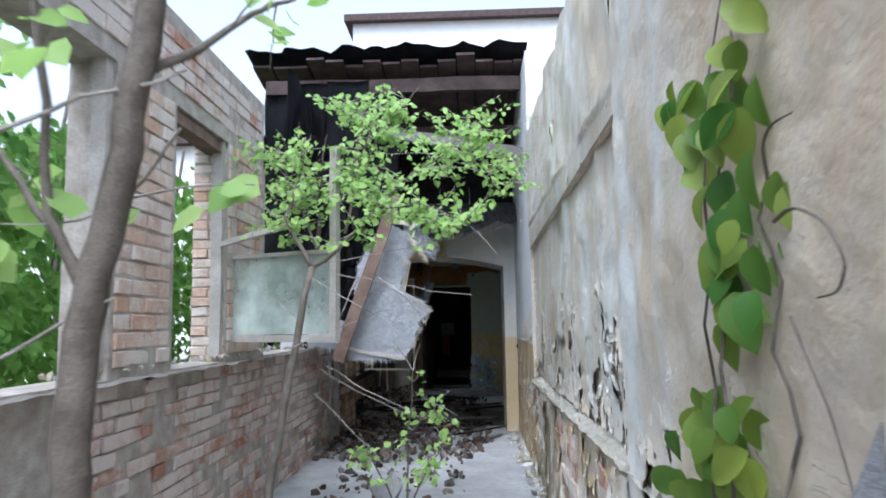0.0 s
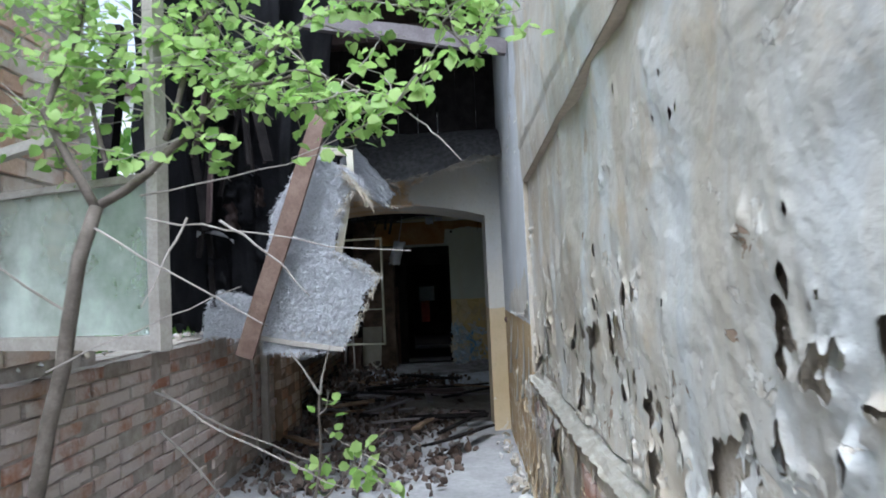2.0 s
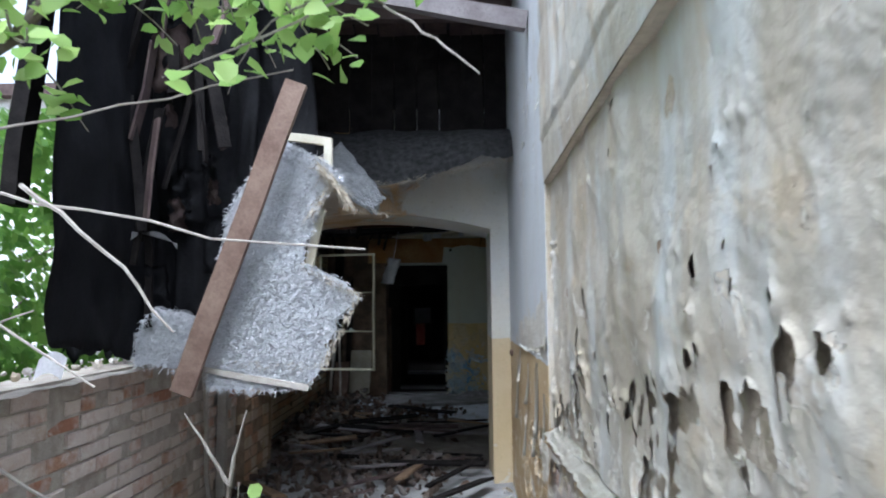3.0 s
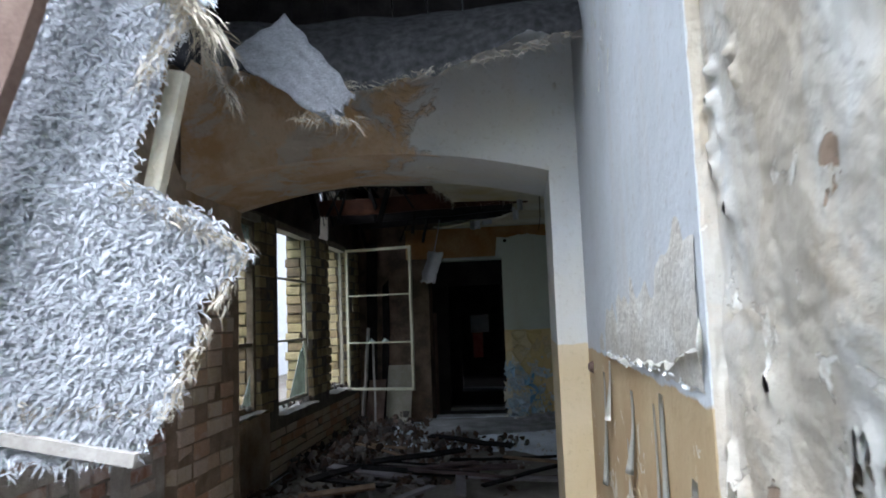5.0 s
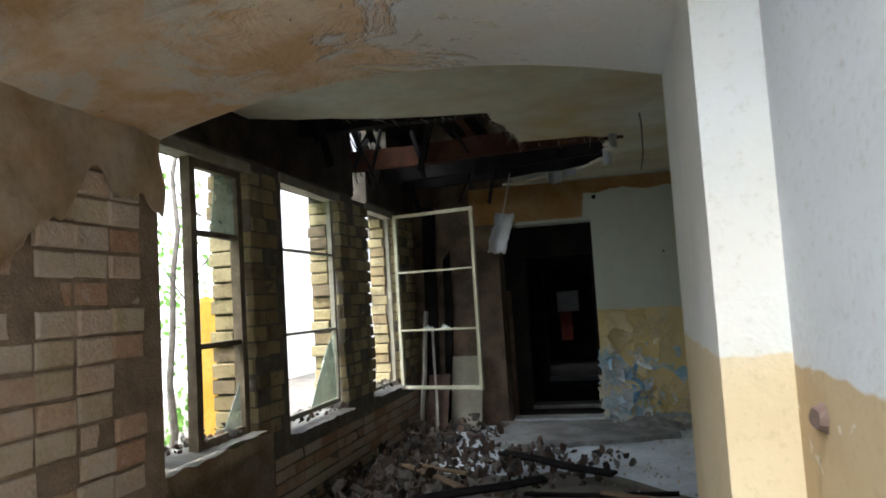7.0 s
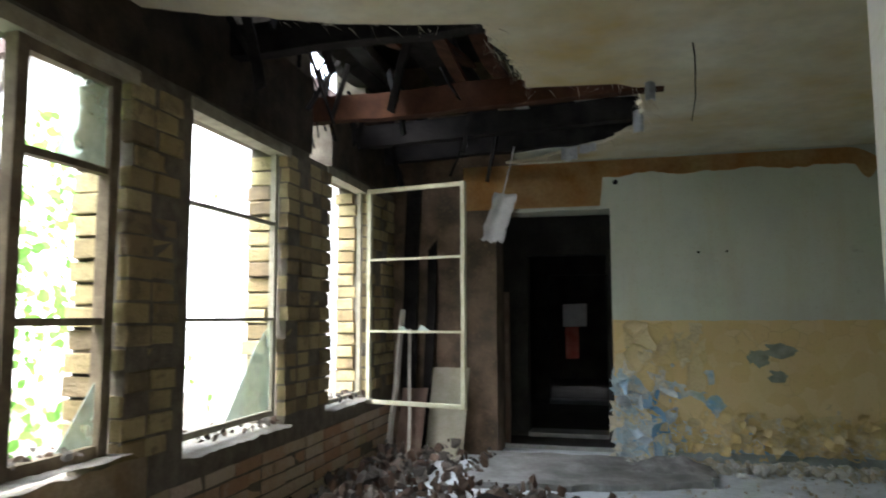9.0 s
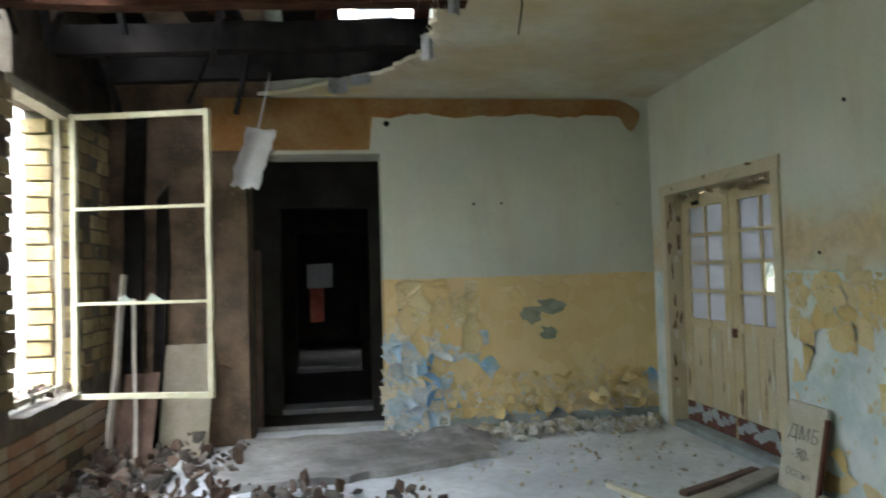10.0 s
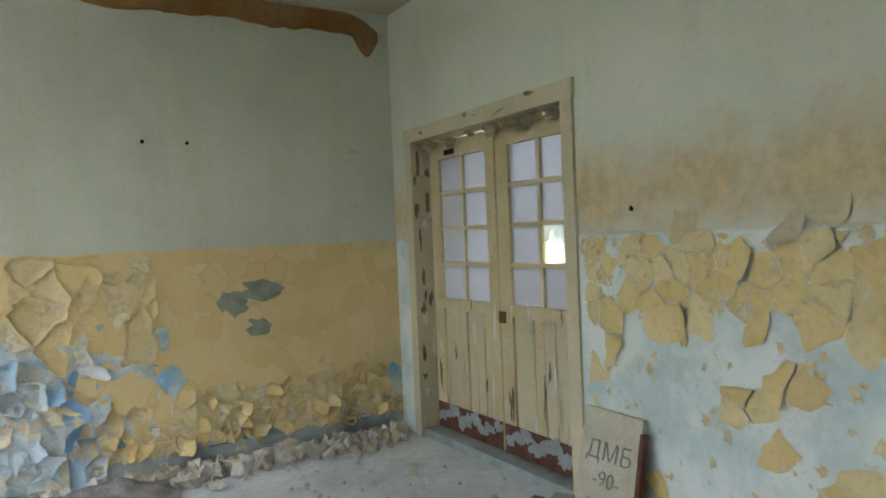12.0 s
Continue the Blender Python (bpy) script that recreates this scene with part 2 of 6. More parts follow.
M_BRICK_WARM = brick_mat("brick_weathered", [(0.52, 0.34, 0.24), (0.58, 0.43, 0.33), (0.5, 0.36, 0.28), (0.58, 0.48, 0.4)], (0.66, 0.62, 0.56), 0.46)
M_CREAM = simple("crumbled_cream_plaster", (0.62, 0.58, 0.48), (0.76, 0.74, 0.66), 14, 0.9, distance=0.012)
M_BRICK_YEL = brick_mat("brick_yellow", [(0.38, 0.3, 0.15), (0.44, 0.36, 0.2), (0.3, 0.22, 0.11), (0.22, 0.16, 0.1)], (0.1, 0.08, 0.055), 0.5)
# near-black tone puts the passage's lack of light into the plaster colour
M_DARKPL = simple("gloom_coloured_plaster", (0.03, 0.027, 0.025), (0.06, 0.055, 0.05), 3, 0.5)
M_DUST = simple("white_dust_floor", (0.48, 0.51, 0.56), (0.68, 0.71, 0.76), 1.6, 0.6)
M_OLDBEAM = simple("old_grey_beam", (0.15, 0.13, 0.13), (0.22, 0.2, 0.2), 7, 0.5)
M_CONCRETE = simple("dusty_concrete", (0.24, 0.24, 0.24), (0.36, 0.36, 0.36), 2.5, 0.5)
M_SCREED = simple("dusty_grey_screed", (0.16, 0.155, 0.15), (0.36, 0.355, 0.35), 2.2, 0.7)
M_SOIL = simple("soil_and_litter", (0.12, 0.1, 0.08), (0.2, 0.18, 0.15), 5, 0.9, distance=0.03)
M_CHAR = simple("charred_wood", (0.008, 0.007, 0.007), (0.022, 0.019, 0.018), 7, 0.9, 0.7)
M_CHAR.node_tree.nodes["Principled BSDF"].inputs["Specular IOR Level"].default_value = 0.05
M_TAR = simple("tar_paper", (0.006, 0.006, 0.008), (0.016, 0.016, 0.019), 4, 0.8, 0.85)
M_BOARD = simple("old_roof_boards", (0.07, 0.05, 0.05), (0.12, 0.09, 0.08), 5, 0.6)
M_WOOD = simple("weathered_wood", (0.14, 0.09, 0.07), (0.22, 0.155, 0.12), 6, 0.6)
M_GREYWOOD = simple("grey_driftwood", (0.34, 0.31, 0.27), (0.45, 0.42, 0.38), 8, 0.6)
M_PAINTWOOD = simple("flaking_white_paint", (0.62, 0.6, 0.5), (0.52, 0.46, 0.34), 9, 0.6)
M_DOOR = simple("ochre_door_paint", (0.52, 0.42, 0.24), (0.58, 0.5, 0.34), 5, 0.6)
def stucco_mat():
    """Coarse grey stucco combed with reed."""
    k = Mat("straw_stucco", 0.95)
    hair = k.noise(70, 5, 0.75, k.scaled(0.5, 1, 1.5), 1.6)
    lump = k.noise(9, 5, 0.65)
    c = k.mix(k.step(hair, 0.38, 0.62), (0.4, 0.41, 0.43), (0.74, 0.75, 0.78))
    c = k.mix(k.math("MULTIPLY", k.step(lump, 0.5, 0.7), 0.25), c, (0.5, 0.5, 0.5))
    return k.finish(c, k.math("ADD", hair, k.math("MULTIPLY", lump, 0.8)), 1.0, 0.02)


M_STUCCO = stucco_mat()


def leaf_mat(name, a, b):
    k = Mat(name, 0.5)
    isl = k.t.nodes.new("ShaderNodeNewGeometry").outputs["Random Per Island"]
    isl = k.math("FRACT", k.math("ADD", isl, k.t.nodes.new("ShaderNodeObjectInfo").outputs["Random"]))
    vein = k.noise(35, 3)
    k.finish(k.mix(k.math("MULTIPLY", vein, 0.35), k.mix(isl, a, b), tuple(x * 0.5 for x in a)), vein, 0.3, 0.003)
    tr = k.node("ShaderNodeBsdfTranslucent", Color=k.mix(isl, tuple(min(1, x * 1.6) for x in a), tuple(min(1, x * 1.6) for x in b)))
    mixn = k.node("ShaderNodeMixShader", Fac=0.4)
    k.t.links.new(k.b.outputs[0], mixn.inputs[1])
    k.t.links.new(tr.outputs[0], mixn.inputs[2])
    k.t.links.new(mixn.outputs[0], k.t.nodes["Material Output"].inputs["Surface"])
    return k.m


M_LEAF = leaf_mat("young_leaves", (0.19, 0.33, 0.07), (0.37, 0.5, 0.17))
M_VINE = leaf_mat("vine_leaves", (0.05, 0.14, 0.02), (0.24, 0.29, 0.05))
M_WOODS = leaf_mat("thicket_leaves", (0.08, 0.18, 0.03), (0.2, 0.34, 0.07))
M_BARK = simple("bark", (0.09, 0.075, 0.06), (0.17, 0.145, 0.12), 14, 0.8)
M_TWIG = simple("twig", (0.26, 0.23, 0.2), (0.36, 0.33, 0.3), 20, 0.4)


def glass_mat(name, tint, rough, film, dust=(0.6, 0.66, 0.6)):
    """Dirty pane: glass with a film of dust."""
    k = Mat(name, rough)
    k.b.inputs["Transmission Weight"].default_value = 1.0
    k.finish(tint, rough=rough)
    d = k.node("ShaderNodeBsdfDiffuse", Color=dust)
    mixn = k.node("ShaderNodeMixShader", Fac=k.step(k.noise(2.5, 6, 0.6), 0.2, 0.9) if film is None else film)
    k.t.links.new(k.b.outputs[0], mixn.inputs[1])
    k.t.links.new(d.outputs[0], mixn.inputs[2])
    k.t.links.new(mixn.outputs[0], k.t.nodes["Material Output"].inputs["Surface"])
    return k.m


M_GLASS = glass_mat("dusty_glass", (0.75, 0.85, 0.78), 0.1, None)
M_FROST = glass_mat("milky_glass", (0.32, 0.33, 0.35), 0.5, 0.62, (0.23, 0.23, 0.25))

# ---- building blocks ----


def box(bm, a, b, m=None):
    """An axis-aligned block from corner a to corner b."""
    mid = [(p + q) / 2 for p, q in zip(a, b)]
    size = [abs(q - p) for p, q in zip(a, b)]
    t = Matrix.Translation(mid) @ Matrix.Diagonal((*size, 1))
    bmesh.ops.create_cube(bm, size=1, matrix=(m @ t) if m else t)
    return bm


def beam(bm, a, b, w, h, roll=0.0, jitter=0.0, seed=0):
    """A squared timber from a to b, a little crooked along its length."""
    a, b = Vector(a), Vector(b)
    ax = (b - a)
    n = max(2, int(ax.length / 0.35)) if jitter else 1
    q = ax.to_track_quat("X", "Z").to_matrix() @ Matrix.Rotation(roll, 3, "X")
    rng = random.Random(seed)
    rings = []
    for i in range(n + 1):
        c = a + ax * i / n
        o = Vector((0, rng.uniform(-jitter, jitter), rng.uniform(-jitter, jitter)))
        rings.append([bm.verts.new(c + q @ (o + Vector((0, s * w / 2 * rng.uniform(1 - jitter * 5, 1), u * h / 2)))) for s, u in ((-1, -1), (1, -1), (1, 1), (-1, 1))])
    for r, s in zip(rings, rings[1:]):
        for i in range(4):
            bm.faces.new((r[i], r[(i + 1) % 4], s[(i + 1) % 4], s[i]))
    bm.faces.new(rings[0][::-1])
    bm.faces.new(rings[-1])
    return bm


def tube(bm, pts, r0, r1, sides=7):
    """A tapered round stem along points."""
    pts = [Vector(p) for p in pts]
    rings = []
    side = Vector((0.31, 0.95, 0.05))
    for i, p in enumerate(pts):
        d = (pts[min(i + 1, len(pts) - 1)] - pts[max(i - 1, 0)]).normalized()
        side = (side - d * side.dot(d)).normalized()
        q = Matrix((side, d.cross(side), d)).transposed()
        r = r0 + (r1 - r0) * i / (len(pts) - 1)
        rings.append([bm.verts.new(p + q @ Vector((r * math.cos(6.2832 * k / sides), r * math.sin(6.2832 * k / sides), 0))) for k in range(sides)])
    for a, b in zip(rings, rings[1:]):
        for k in range(sides):
            bm.faces.new((a[k], a[(k + 1) % sides], b[(k + 1) % sides], b[k]))
    bm.faces.new(rings[0][::-1])
    bm.faces.new(rings[-1])
    return bm


def mesh_of(name, bm, material, smooth=False):
    bmesh.ops.recalc_face_normals(bm, faces=bm.faces)
    me = bpy.data.meshes.new(name)
    bm.to_mesh(me)
    bm.free()
    me.materials.append(material)
    if smooth:
        for p in me.polygons:
            p.use_smooth = True
    return me


def part(name, bm, material, parent, label="", smooth=False):
    """One mesh under a thing or a part."""
    ob = new(name, mesh_of(name, bm, material, smooth))
    ob.parent = parent
    ob.matrix_parent_inverse = parent.matrix_basis.inverted()
    return tagged(ob, label)


def thing(name, bm, material, label, category, group="", kind="", smooth=False):
    return tagged(new(name, mesh_of(name, bm, material, smooth)), label, category, group, kind)


def group_of(name, at, label, category, group="", kind=""):
    ob = new(name)
    ob.matrix_world = at if isinstance(at, Matrix) else Matrix.Translation(at)
    ob.empty_display_size = 0.1
    return tagged(ob, label, category, group, kind)


def structure(name, bm, material, label, category, smooth=False):
    return thing(name, bm, material, label, category, "", "structure", smooth)


def wobble(bm, amount, scale, seed=0.0):
    """Push every vertex about a little, so that no face is dead flat."""
    for v in bm.verts:
        v.co += noise.noise_vector(v.co * scale + Vector((seed, seed, seed))) * amount
    return bm


def sheet(bm, fn, nu, nv, thick=0.0, normal=None):
    """A grid of nu x nv cells through fn(u, v); with a thickness it gets a back and rim."""
    g = [[bm.verts.new(fn(i / nu, j / nv)) for j in range(nv + 1)] for i in range(nu + 1)]
    for i in range(nu):
        for j in range(nv):
            bm.faces.new((g[i][j], g[i + 1][j], g[i + 1][j + 1], g[i][j + 1]))
    if thick:
        bmesh.ops.solidify(bm, geom=list(bm.faces), thickness=thick)
    return bm
M_REDWOOD = simple("red_brown_boards", (0.03, 0.013, 0.008), (0.075, 0.032, 0.018), 6, 0.6)
for dull in (M_REDWOOD, M_BOARD):
    dull.node_tree.nodes["Principled BSDF"].inputs["Specular IOR Level"].default_value = 0.08
M_SKIRT = simple("grey_skirting_paint", (0.26, 0.29, 0.3), (0.36, 0.39, 0.4), 8, 0.6)
M_DOOR2 = simple("pale_door_paint", (0.56, 0.49, 0.34), (0.5, 0.44, 0.32), 7, 0.7)
M_REDDARK = simple("dark_red_primer", (0.09, 0.035, 0.025), (0.16, 0.07, 0.05), 9, 0.5)
M_BOARDPALE = simple("pale_fibreboard", (0.46, 0.42, 0.32), (0.54, 0.51, 0.42), 8, 0.3)
M_INK = simple("pencil", (0.16, 0.15, 0.15), (0.22, 0.2, 0.2), 60, 0.1)
M_LITTERWOOD = simple("brown_split_wood", (0.16, 0.1, 0.06), (0.26, 0.18, 0.11), 9, 0.6)
M_CONCRETE2 = simple("grey_dust_heap", (0.18, 0.17, 0.17), (0.34, 0.33, 0.33), 9, 0.9, distance=0.02)
M_DARKGLASS = simple("far_window_glass", (0.05, 0.06, 0.07), (0.1, 0.11, 0.13), 2, 0.0, 0.15)
M_FARBRICK = simple("pale_far_brick", (0.74, 0.73, 0.71), (0.8, 0.79, 0.78), 3, 0.3)
M_FARYELLOW = simple("yellow_far_plaster", (0.62, 0.36, 0.05), (0.68, 0.44, 0.1), 2, 0.2)


def contour(bm, nu, nv, keep, place):
    """The part of an nu x nv grid where keep(i, j) > 0, cut smoothly along its border; place(a, b, k) gives the points."""
    f = [[keep(i, j) for j in range(nv + 1)] for i in range(nu + 1)]
    made = {}

    def corner(i, j):
        if (i, j) not in made:
            made[i, j] = bm.verts.new(place(i, j, f[i][j]))
        return made[i, j]

    def cut(i, j, p, q):
        key = (i, j, p, q) if (i, j) < (p, q) else (p, q, i, j)
        if key not in made:
            t = f[i][j] / (f[i][j] - f[p][q])
            made[key] = bm.verts.new(place(i + (p - i) * t, j + (q - j) * t, 0.0))
        return made[key]

    for i in range(nu):
        for j in range(nv):
            ring = ((i, j), (i + 1, j), (i + 1, j + 1), (i, j + 1))
            if all(f[a][b] <= 0 for a, b in ring):
                continue
            poly = []
            for (a, b), (c, d) in zip(ring, ring[1:] + ring[:1]):
                if f[a][b] > 0:
                    poly.append(corner(a, b))
                if (f[a][b] > 0) != (f[c][d] > 0):
                    poly.append(cut(a, b, c, d))
            if len(poly) > 2:
                bm.faces.new(poly)
    return bm


def skin(name, parent, origin, along, out, length, z0, z1, step, keep, relief, material, label):
    """A coat of paint or plaster on a wall, lost where keep(u, z) is under zero and curling off along the borders."""
    origin, along, out = Vector(origin), Vector(along), Vector(out)

    def place(a, b, k):
        u, z = a * step, z0 + b * step
        return origin + along * u + out * relief(u, z, k) + Vector((0, 0, z))

    bm2 = contour(bmesh.new(), int(length / step), int((z1 - z0) / step), lambda i, j: keep(i * step, z0 + j * step), place)
    return part(name, bm2, material, parent, label, True)


def n2(u, z, seed=0.0):
    return noise.noise(Vector((u, z, seed)))


# ---- the large structure ----
XL, XR = -2.1, 0.43             # corridor walls
ARCH0, ARCH1 = 10.01, 10.93     # arch wall, front and back
RL, RR, RE = -2.55, 2.34, 16.94  # room: window wall, right wall, end wall
CEIL = 3.05
GROUND = 0.12                   # corridor floor level

bm = bmesh.new()
sheet(bm, lambda u, v: Vector((-90 + 180 * u, -90 + 180 * v, -0.3)), 6, 6)
structure("ground", bm, M_SOIL, "bare dark ground around the ruined building", "ground")

bm = bmesh.new()


def floor_height(x, y):
    return GROUND + 0.04 * noise.noise(Vector((x * 1.3, y * 1.3, 0))) + 0.02 * noise.noise(Vector((x * 5, y * 5, 3)))


sheet(bm, lambda u, v: Vector((XL + (XR - XL) * u, -3 + 14.0 * v, floor_height(XL + (XR - XL) * u, -3 + 14.0 * v) * (1 if -3 + 14 * v < 10.6 else 0.3))), 40, 200)
box(bm, (XL, -3, -0.3), (XR, 10.9, 0.0))
structure("floor_corridor", bm, M_CONCRETE, "dusty concrete corridor floor with crumbled plaster", "floor")
bm = bmesh.new()
box(bm, (-2.9, ARCH1, -0.3), (RR + 0.4, RE + 0.6, 0.0))
structure("floor_room", bm, M_DUST, "pale dusty concrete floor of the room", "floor")

# corridor right wall with its long blind recess
N0, N1, NZ0, NZ1, NX = 2.98, 7.42, 1.08, 2.43, 0.49
bm = bmesh.new()
NZN = 2.56                      # the recess rises a little towards its near end
WT = 3.62
box(bm, (NX, -3, -0.2), (1.0, ARCH0, WT))
box(bm, (XR, -3, -0.2), (NX, N0, WT))
box(bm, (XR, N0, NZN), (NX, N1, WT))
box(bm, (XR, N0, -0.2), (NX, N1, NZ0 - 0.03))
wedge = [bm.verts.new(p) for p in ((XR, N0, NZN), (NX, N0, NZN), (NX, N1, NZN), (XR, N1, NZN), (XR, N1, NZ1), (NX, N1, NZ1))]
for f in ((0, 3, 4), (1, 5, 2), (0, 4, 5, 1), (3, 2, 5, 4)):
    bm.faces.new([wedge[q] for q in f])
wall_right = structure("wall_corridor_right", bm, M_UNDER, "tall corridor wall of stained, peeling cream plaster", "wall")


def coat_kept(u, z):
    low = min(1.0, max(0.0, (2.0 - z) / 0.8))
    return 0.42 - 0.5 * n2(u * 1.7, z * 1.5, 2) - 0.36 * n2(u * 7, z * 5, 5) - 0.26 * n2(u * 17, z * 13, 8) - 0.14 * n2(u * 38, z * 32, 6) - 0.38 * low


def coat_relief(u, z, k):
    edge = max(0.0, 1 - k / 0.16)
    return 0.012 + 0.024 * (0.5 + n2(u * 2.3, z * 2.0, 1)) + 0.011 * n2(u * 7, z * 6, 3) + 0.003 * n2(u * 30, z * 30, 4) + 0.026 * edge ** 2 * max(0.0, 0.3 + n2(u * 3.1, z * 3.1, 9))


skin("plaster_coat", wall_right, (NX, N0 + 0.004, 0), (0, 1, 0), (-1, 0, 0), N1 - N0 - 0.01, NZ0 + 0.02, NZN - 0.02, 0.0125, lambda u, z: min(coat_kept(u, z), (NZN - (NZN - NZ1) * u / (N1 - N0) - 0.006 - z) * 4), lambda u, z, k: coat_relief(u, z, k) if z < 2.4 else coat_relief(u, z, 1), M_PEEL, "cream and grey limewash coat, blistered and flaking")
skin("plaster_coat", wall_right, (XR, -0.6, 0), (0, 1, 0), (-1, 0, 0), N0 + 0.6, 0.2, 3.3, 0.025, lambda u, z: 0.26 + coat_kept(u + 9, z), coat_relief, M_PEEL, "tan plaster coat with shallow blisters")
skin("plaster_coat", wall_right, (XR, N0, 0), (0, 1, 0), (-1, 0, 0), N1 - N0, NZ1 - 0.02, WT, 0.02, lambda u, z: min(0.12 + coat_kept(u + 20, z), (z - NZN + (NZN - NZ1) * u / (N1 - N0)) * 4), lambda u, z, k: coat_relief(u, z, k) * min(1.0, 0.2 + max(0.0, z - NZN + (NZN - NZ1) * u / (N1 - N0)) * 6) * (1 if z > NZN + 0.1 else 0.6), M_PEEL, "pale coat above the recess")
bm = bmesh.new()
sheet(bm, lambda u, v: Vector((XR + (NX - XR) * v, N0 + (N1 - N0) * u, NZN - (NZN - NZ1) * u - 0.004 - 0.004 * n2(u * 30, v * 2))), 120, 3)
part("recess_soffit", bm, M_SOFFIT, wall_right, "tan underside of the recess")
skin("plaster_coat", wall_right, (XR, N0 - 0.6, 0), (0, 1, 0), (-1, 0, 0), N1 - N0 + 0.6, 0.15, NZ0 - 0.05, 0.02, lambda u, z: coat_kept(u + 31, z) - 0.18, lambda u, z, k: 0.012 + coat_relief(u, z, k), M_PEEL, "remnants of the coat below the recess")
bm = bmesh.new()
box(bm, (XR, N1, -0.2), (NX, ARCH0, WT))
box(bm, (XR, N1, WT), (1.0, ARCH0, 4.6))
corr_pier = structure("wall_corridor_pier", bm, M_CORR, "corridor wall in pale grey paint over a brown dado", "wall")


def arch_z(x):
    return 2.45 + 0.16 * (1 - ((x + 0.87) / 1.13) ** 2)


AL, AR = -2.0, 0.26
bm = bmesh.new()
box(bm, (AR, ARCH0, -0.2), (1.0, ARCH1, 3.6))
n = 24
for i in range(n):
    xa, xb = AL + (AR - AL) * i / n, AL + (AR - AL) * (i + 1) / n
    v = [bm.verts.new(p) for p in ((xa, ARCH0, arch_z(xa)), (xb, ARCH0, arch_z(xb)), (xb, ARCH0, 3.6), (xa, ARCH0, 3.6), (xa, ARCH1, arch_z(xa)), (xb, ARCH1, arch_z(xb)), (xb, ARCH1, 3.6), (xa, ARCH1, 3.6))]
    for f in ((0, 1, 2, 3), (5, 4, 7, 6), (4, 5, 1, 0), (3, 2, 6, 7)):
        bm.faces.new([v[q] for q in f])
bmesh.ops.remove_doubles(bm, verts=bm.verts, dist=0.0005)
wall_arch = structure("wall_arch", bm, M_ARCH, "thick wall with a flat arched opening in flaking white paint", "wall")
bm = bmesh.new()
box(bm, (-2.9, ARCH0, -0.2), (AL - 0.02, ARCH1, 3.6))
wall_arch_pier = structure("wall_arch_pier", bm, M_TANMORTAR, "brick pier of the arch with its plaster fallen away", "wall")

# corridor window wall
bm = bmesh.new()
XO = XL - 0.27
SILL, HEAD = 1.43, 3.1
W1, W2 = (4.42, 5.38), (6.35, 8.6)
box(bm, (XO, -3, -0.2), (XL, ARCH0, SILL - 0.04))
for a, b in ((-3, 2.2), (3.66, W1[0]), (W1[1], W2[0]), (W2[1], ARCH0)):
    box(bm, (XO, a, SILL - 0.04), (XL, b, HEAD))
box(bm, (XO, -3, HEAD), (XL, 6.3, 3.7))
box(bm, (XO, 8.3, HEAD), (XL, ARCH0, 4.3))
wall_left = structure("wall_corridor_windows", bm, M_MORTAR, "ruined brick window wall with empty openings", "wall")

# room walls
bm = bmesh.new()
RW = [(11.62, 12.7), (13.25, 14.42), (15.2, 16.12)]
RS, RH = 0.68, 2.72
RO = RL - 0.32
box(bm, (RO, ARCH1, -0.2), (RL, RE, RS - 0.04))
edges = [ARCH1] + [e for w in RW for e in w] + [RE]
for a, b in zip(edges[::2], edges[1::2]):
    box(bm, (RO, a + 0.025 * (a > ARCH1), RS - 0.04), (RL, b - 0.025 * (b < RE), RH))
box(bm, (RO, ARCH1, RH), (RL, 14.8, 4.2))
box(bm, (RO, 15.25, RH), (RL, 16.05, 3.3))
box(bm, (RO, 16.05, RH), (RL, RE, 4.2))
wall_win = structure("wall_room_windows", bm, M_MORTAR_DARK, "window wall of sooty yellow brick piers", "wall")
bm = bmesh.new()
D0, D1, DZ = -1.4, -0.22, 2.53
box(bm, (RO, RE, -0.2), (D0, RE + 0.45, 4.2))
box(bm, (D1, RE, -0.2), (RR + 0.5, RE + 0.45, 3.72))
box(bm, (D0, RE, DZ), (D1, RE + 0.45, 3.72))
box(bm, (D0, RE, 3.72), (-0.95, RE + 0.45, 4.2))
box(bm, (0.3, RE, 3.72), (RR + 0.5, RE + 0.45, 4.2))
wall_end = structure("wall_room_end", bm, M_ROOM, "end wall in grey-green paint over a flaking ochre dado", "wall")
bm = bmesh.new()
G0, G1, GZ = 15.06, 16.66, 2.09
box(bm, (RR, ARCH1, -0.2), (RR + 0.45, G0, 4.2))
box(bm, (RR, G1, -0.2), (RR + 0.45, RE, 4.2))
box(bm, (RR, G0, GZ), (RR + 0.45, G1, 4.2))
wall_room_r = structure("wall_room_right", bm, M_ROOM_R, "side wall with heavily flaked ochre dado over blue-grey", "wall")
bm = bmesh.new()
box(bm, (1.0, ARCH0, -0.2), (RR + 0.45, ARCH1, 4.2))
structure("wall_room_front", bm, M_ROOM, "front wall of the room beside the arch", "wall")

# broken ceiling of the room
HOLE = [(-2.55, 12.7), (-2.0, 12.96), (-1.6, 13.17), (-0.85, 13.36), (-0.72, 14.5), (-0.12, 14.58), (0.04, 14.72), (0.07, 15.4), (0.04, 15.7), (-0.24, 16.24), (-0.6, 16.5), (-1.0, 16.85), (-1.3, 16.94)]


def hole_right(y):
    """The x up to which the ceiling has fallen at that y."""
    best = None
    for (xa, ya), (xb, yb) in zip(HOLE, HOLE[1:]):
        if ya <= y <= yb and yb > ya:
            best = xa + (xb - xa) * (y - ya) / (yb - ya)
    return best


bm = bmesh.new()
NY = 300


def ceiling_edge(y):
    x = hole_right(y)
    return RL if x is None else x + 0.05 * n2(y * 4, 0) + 0.04 * n2(y * 13, 5) + 0.02 * n2(y * 40, 2)


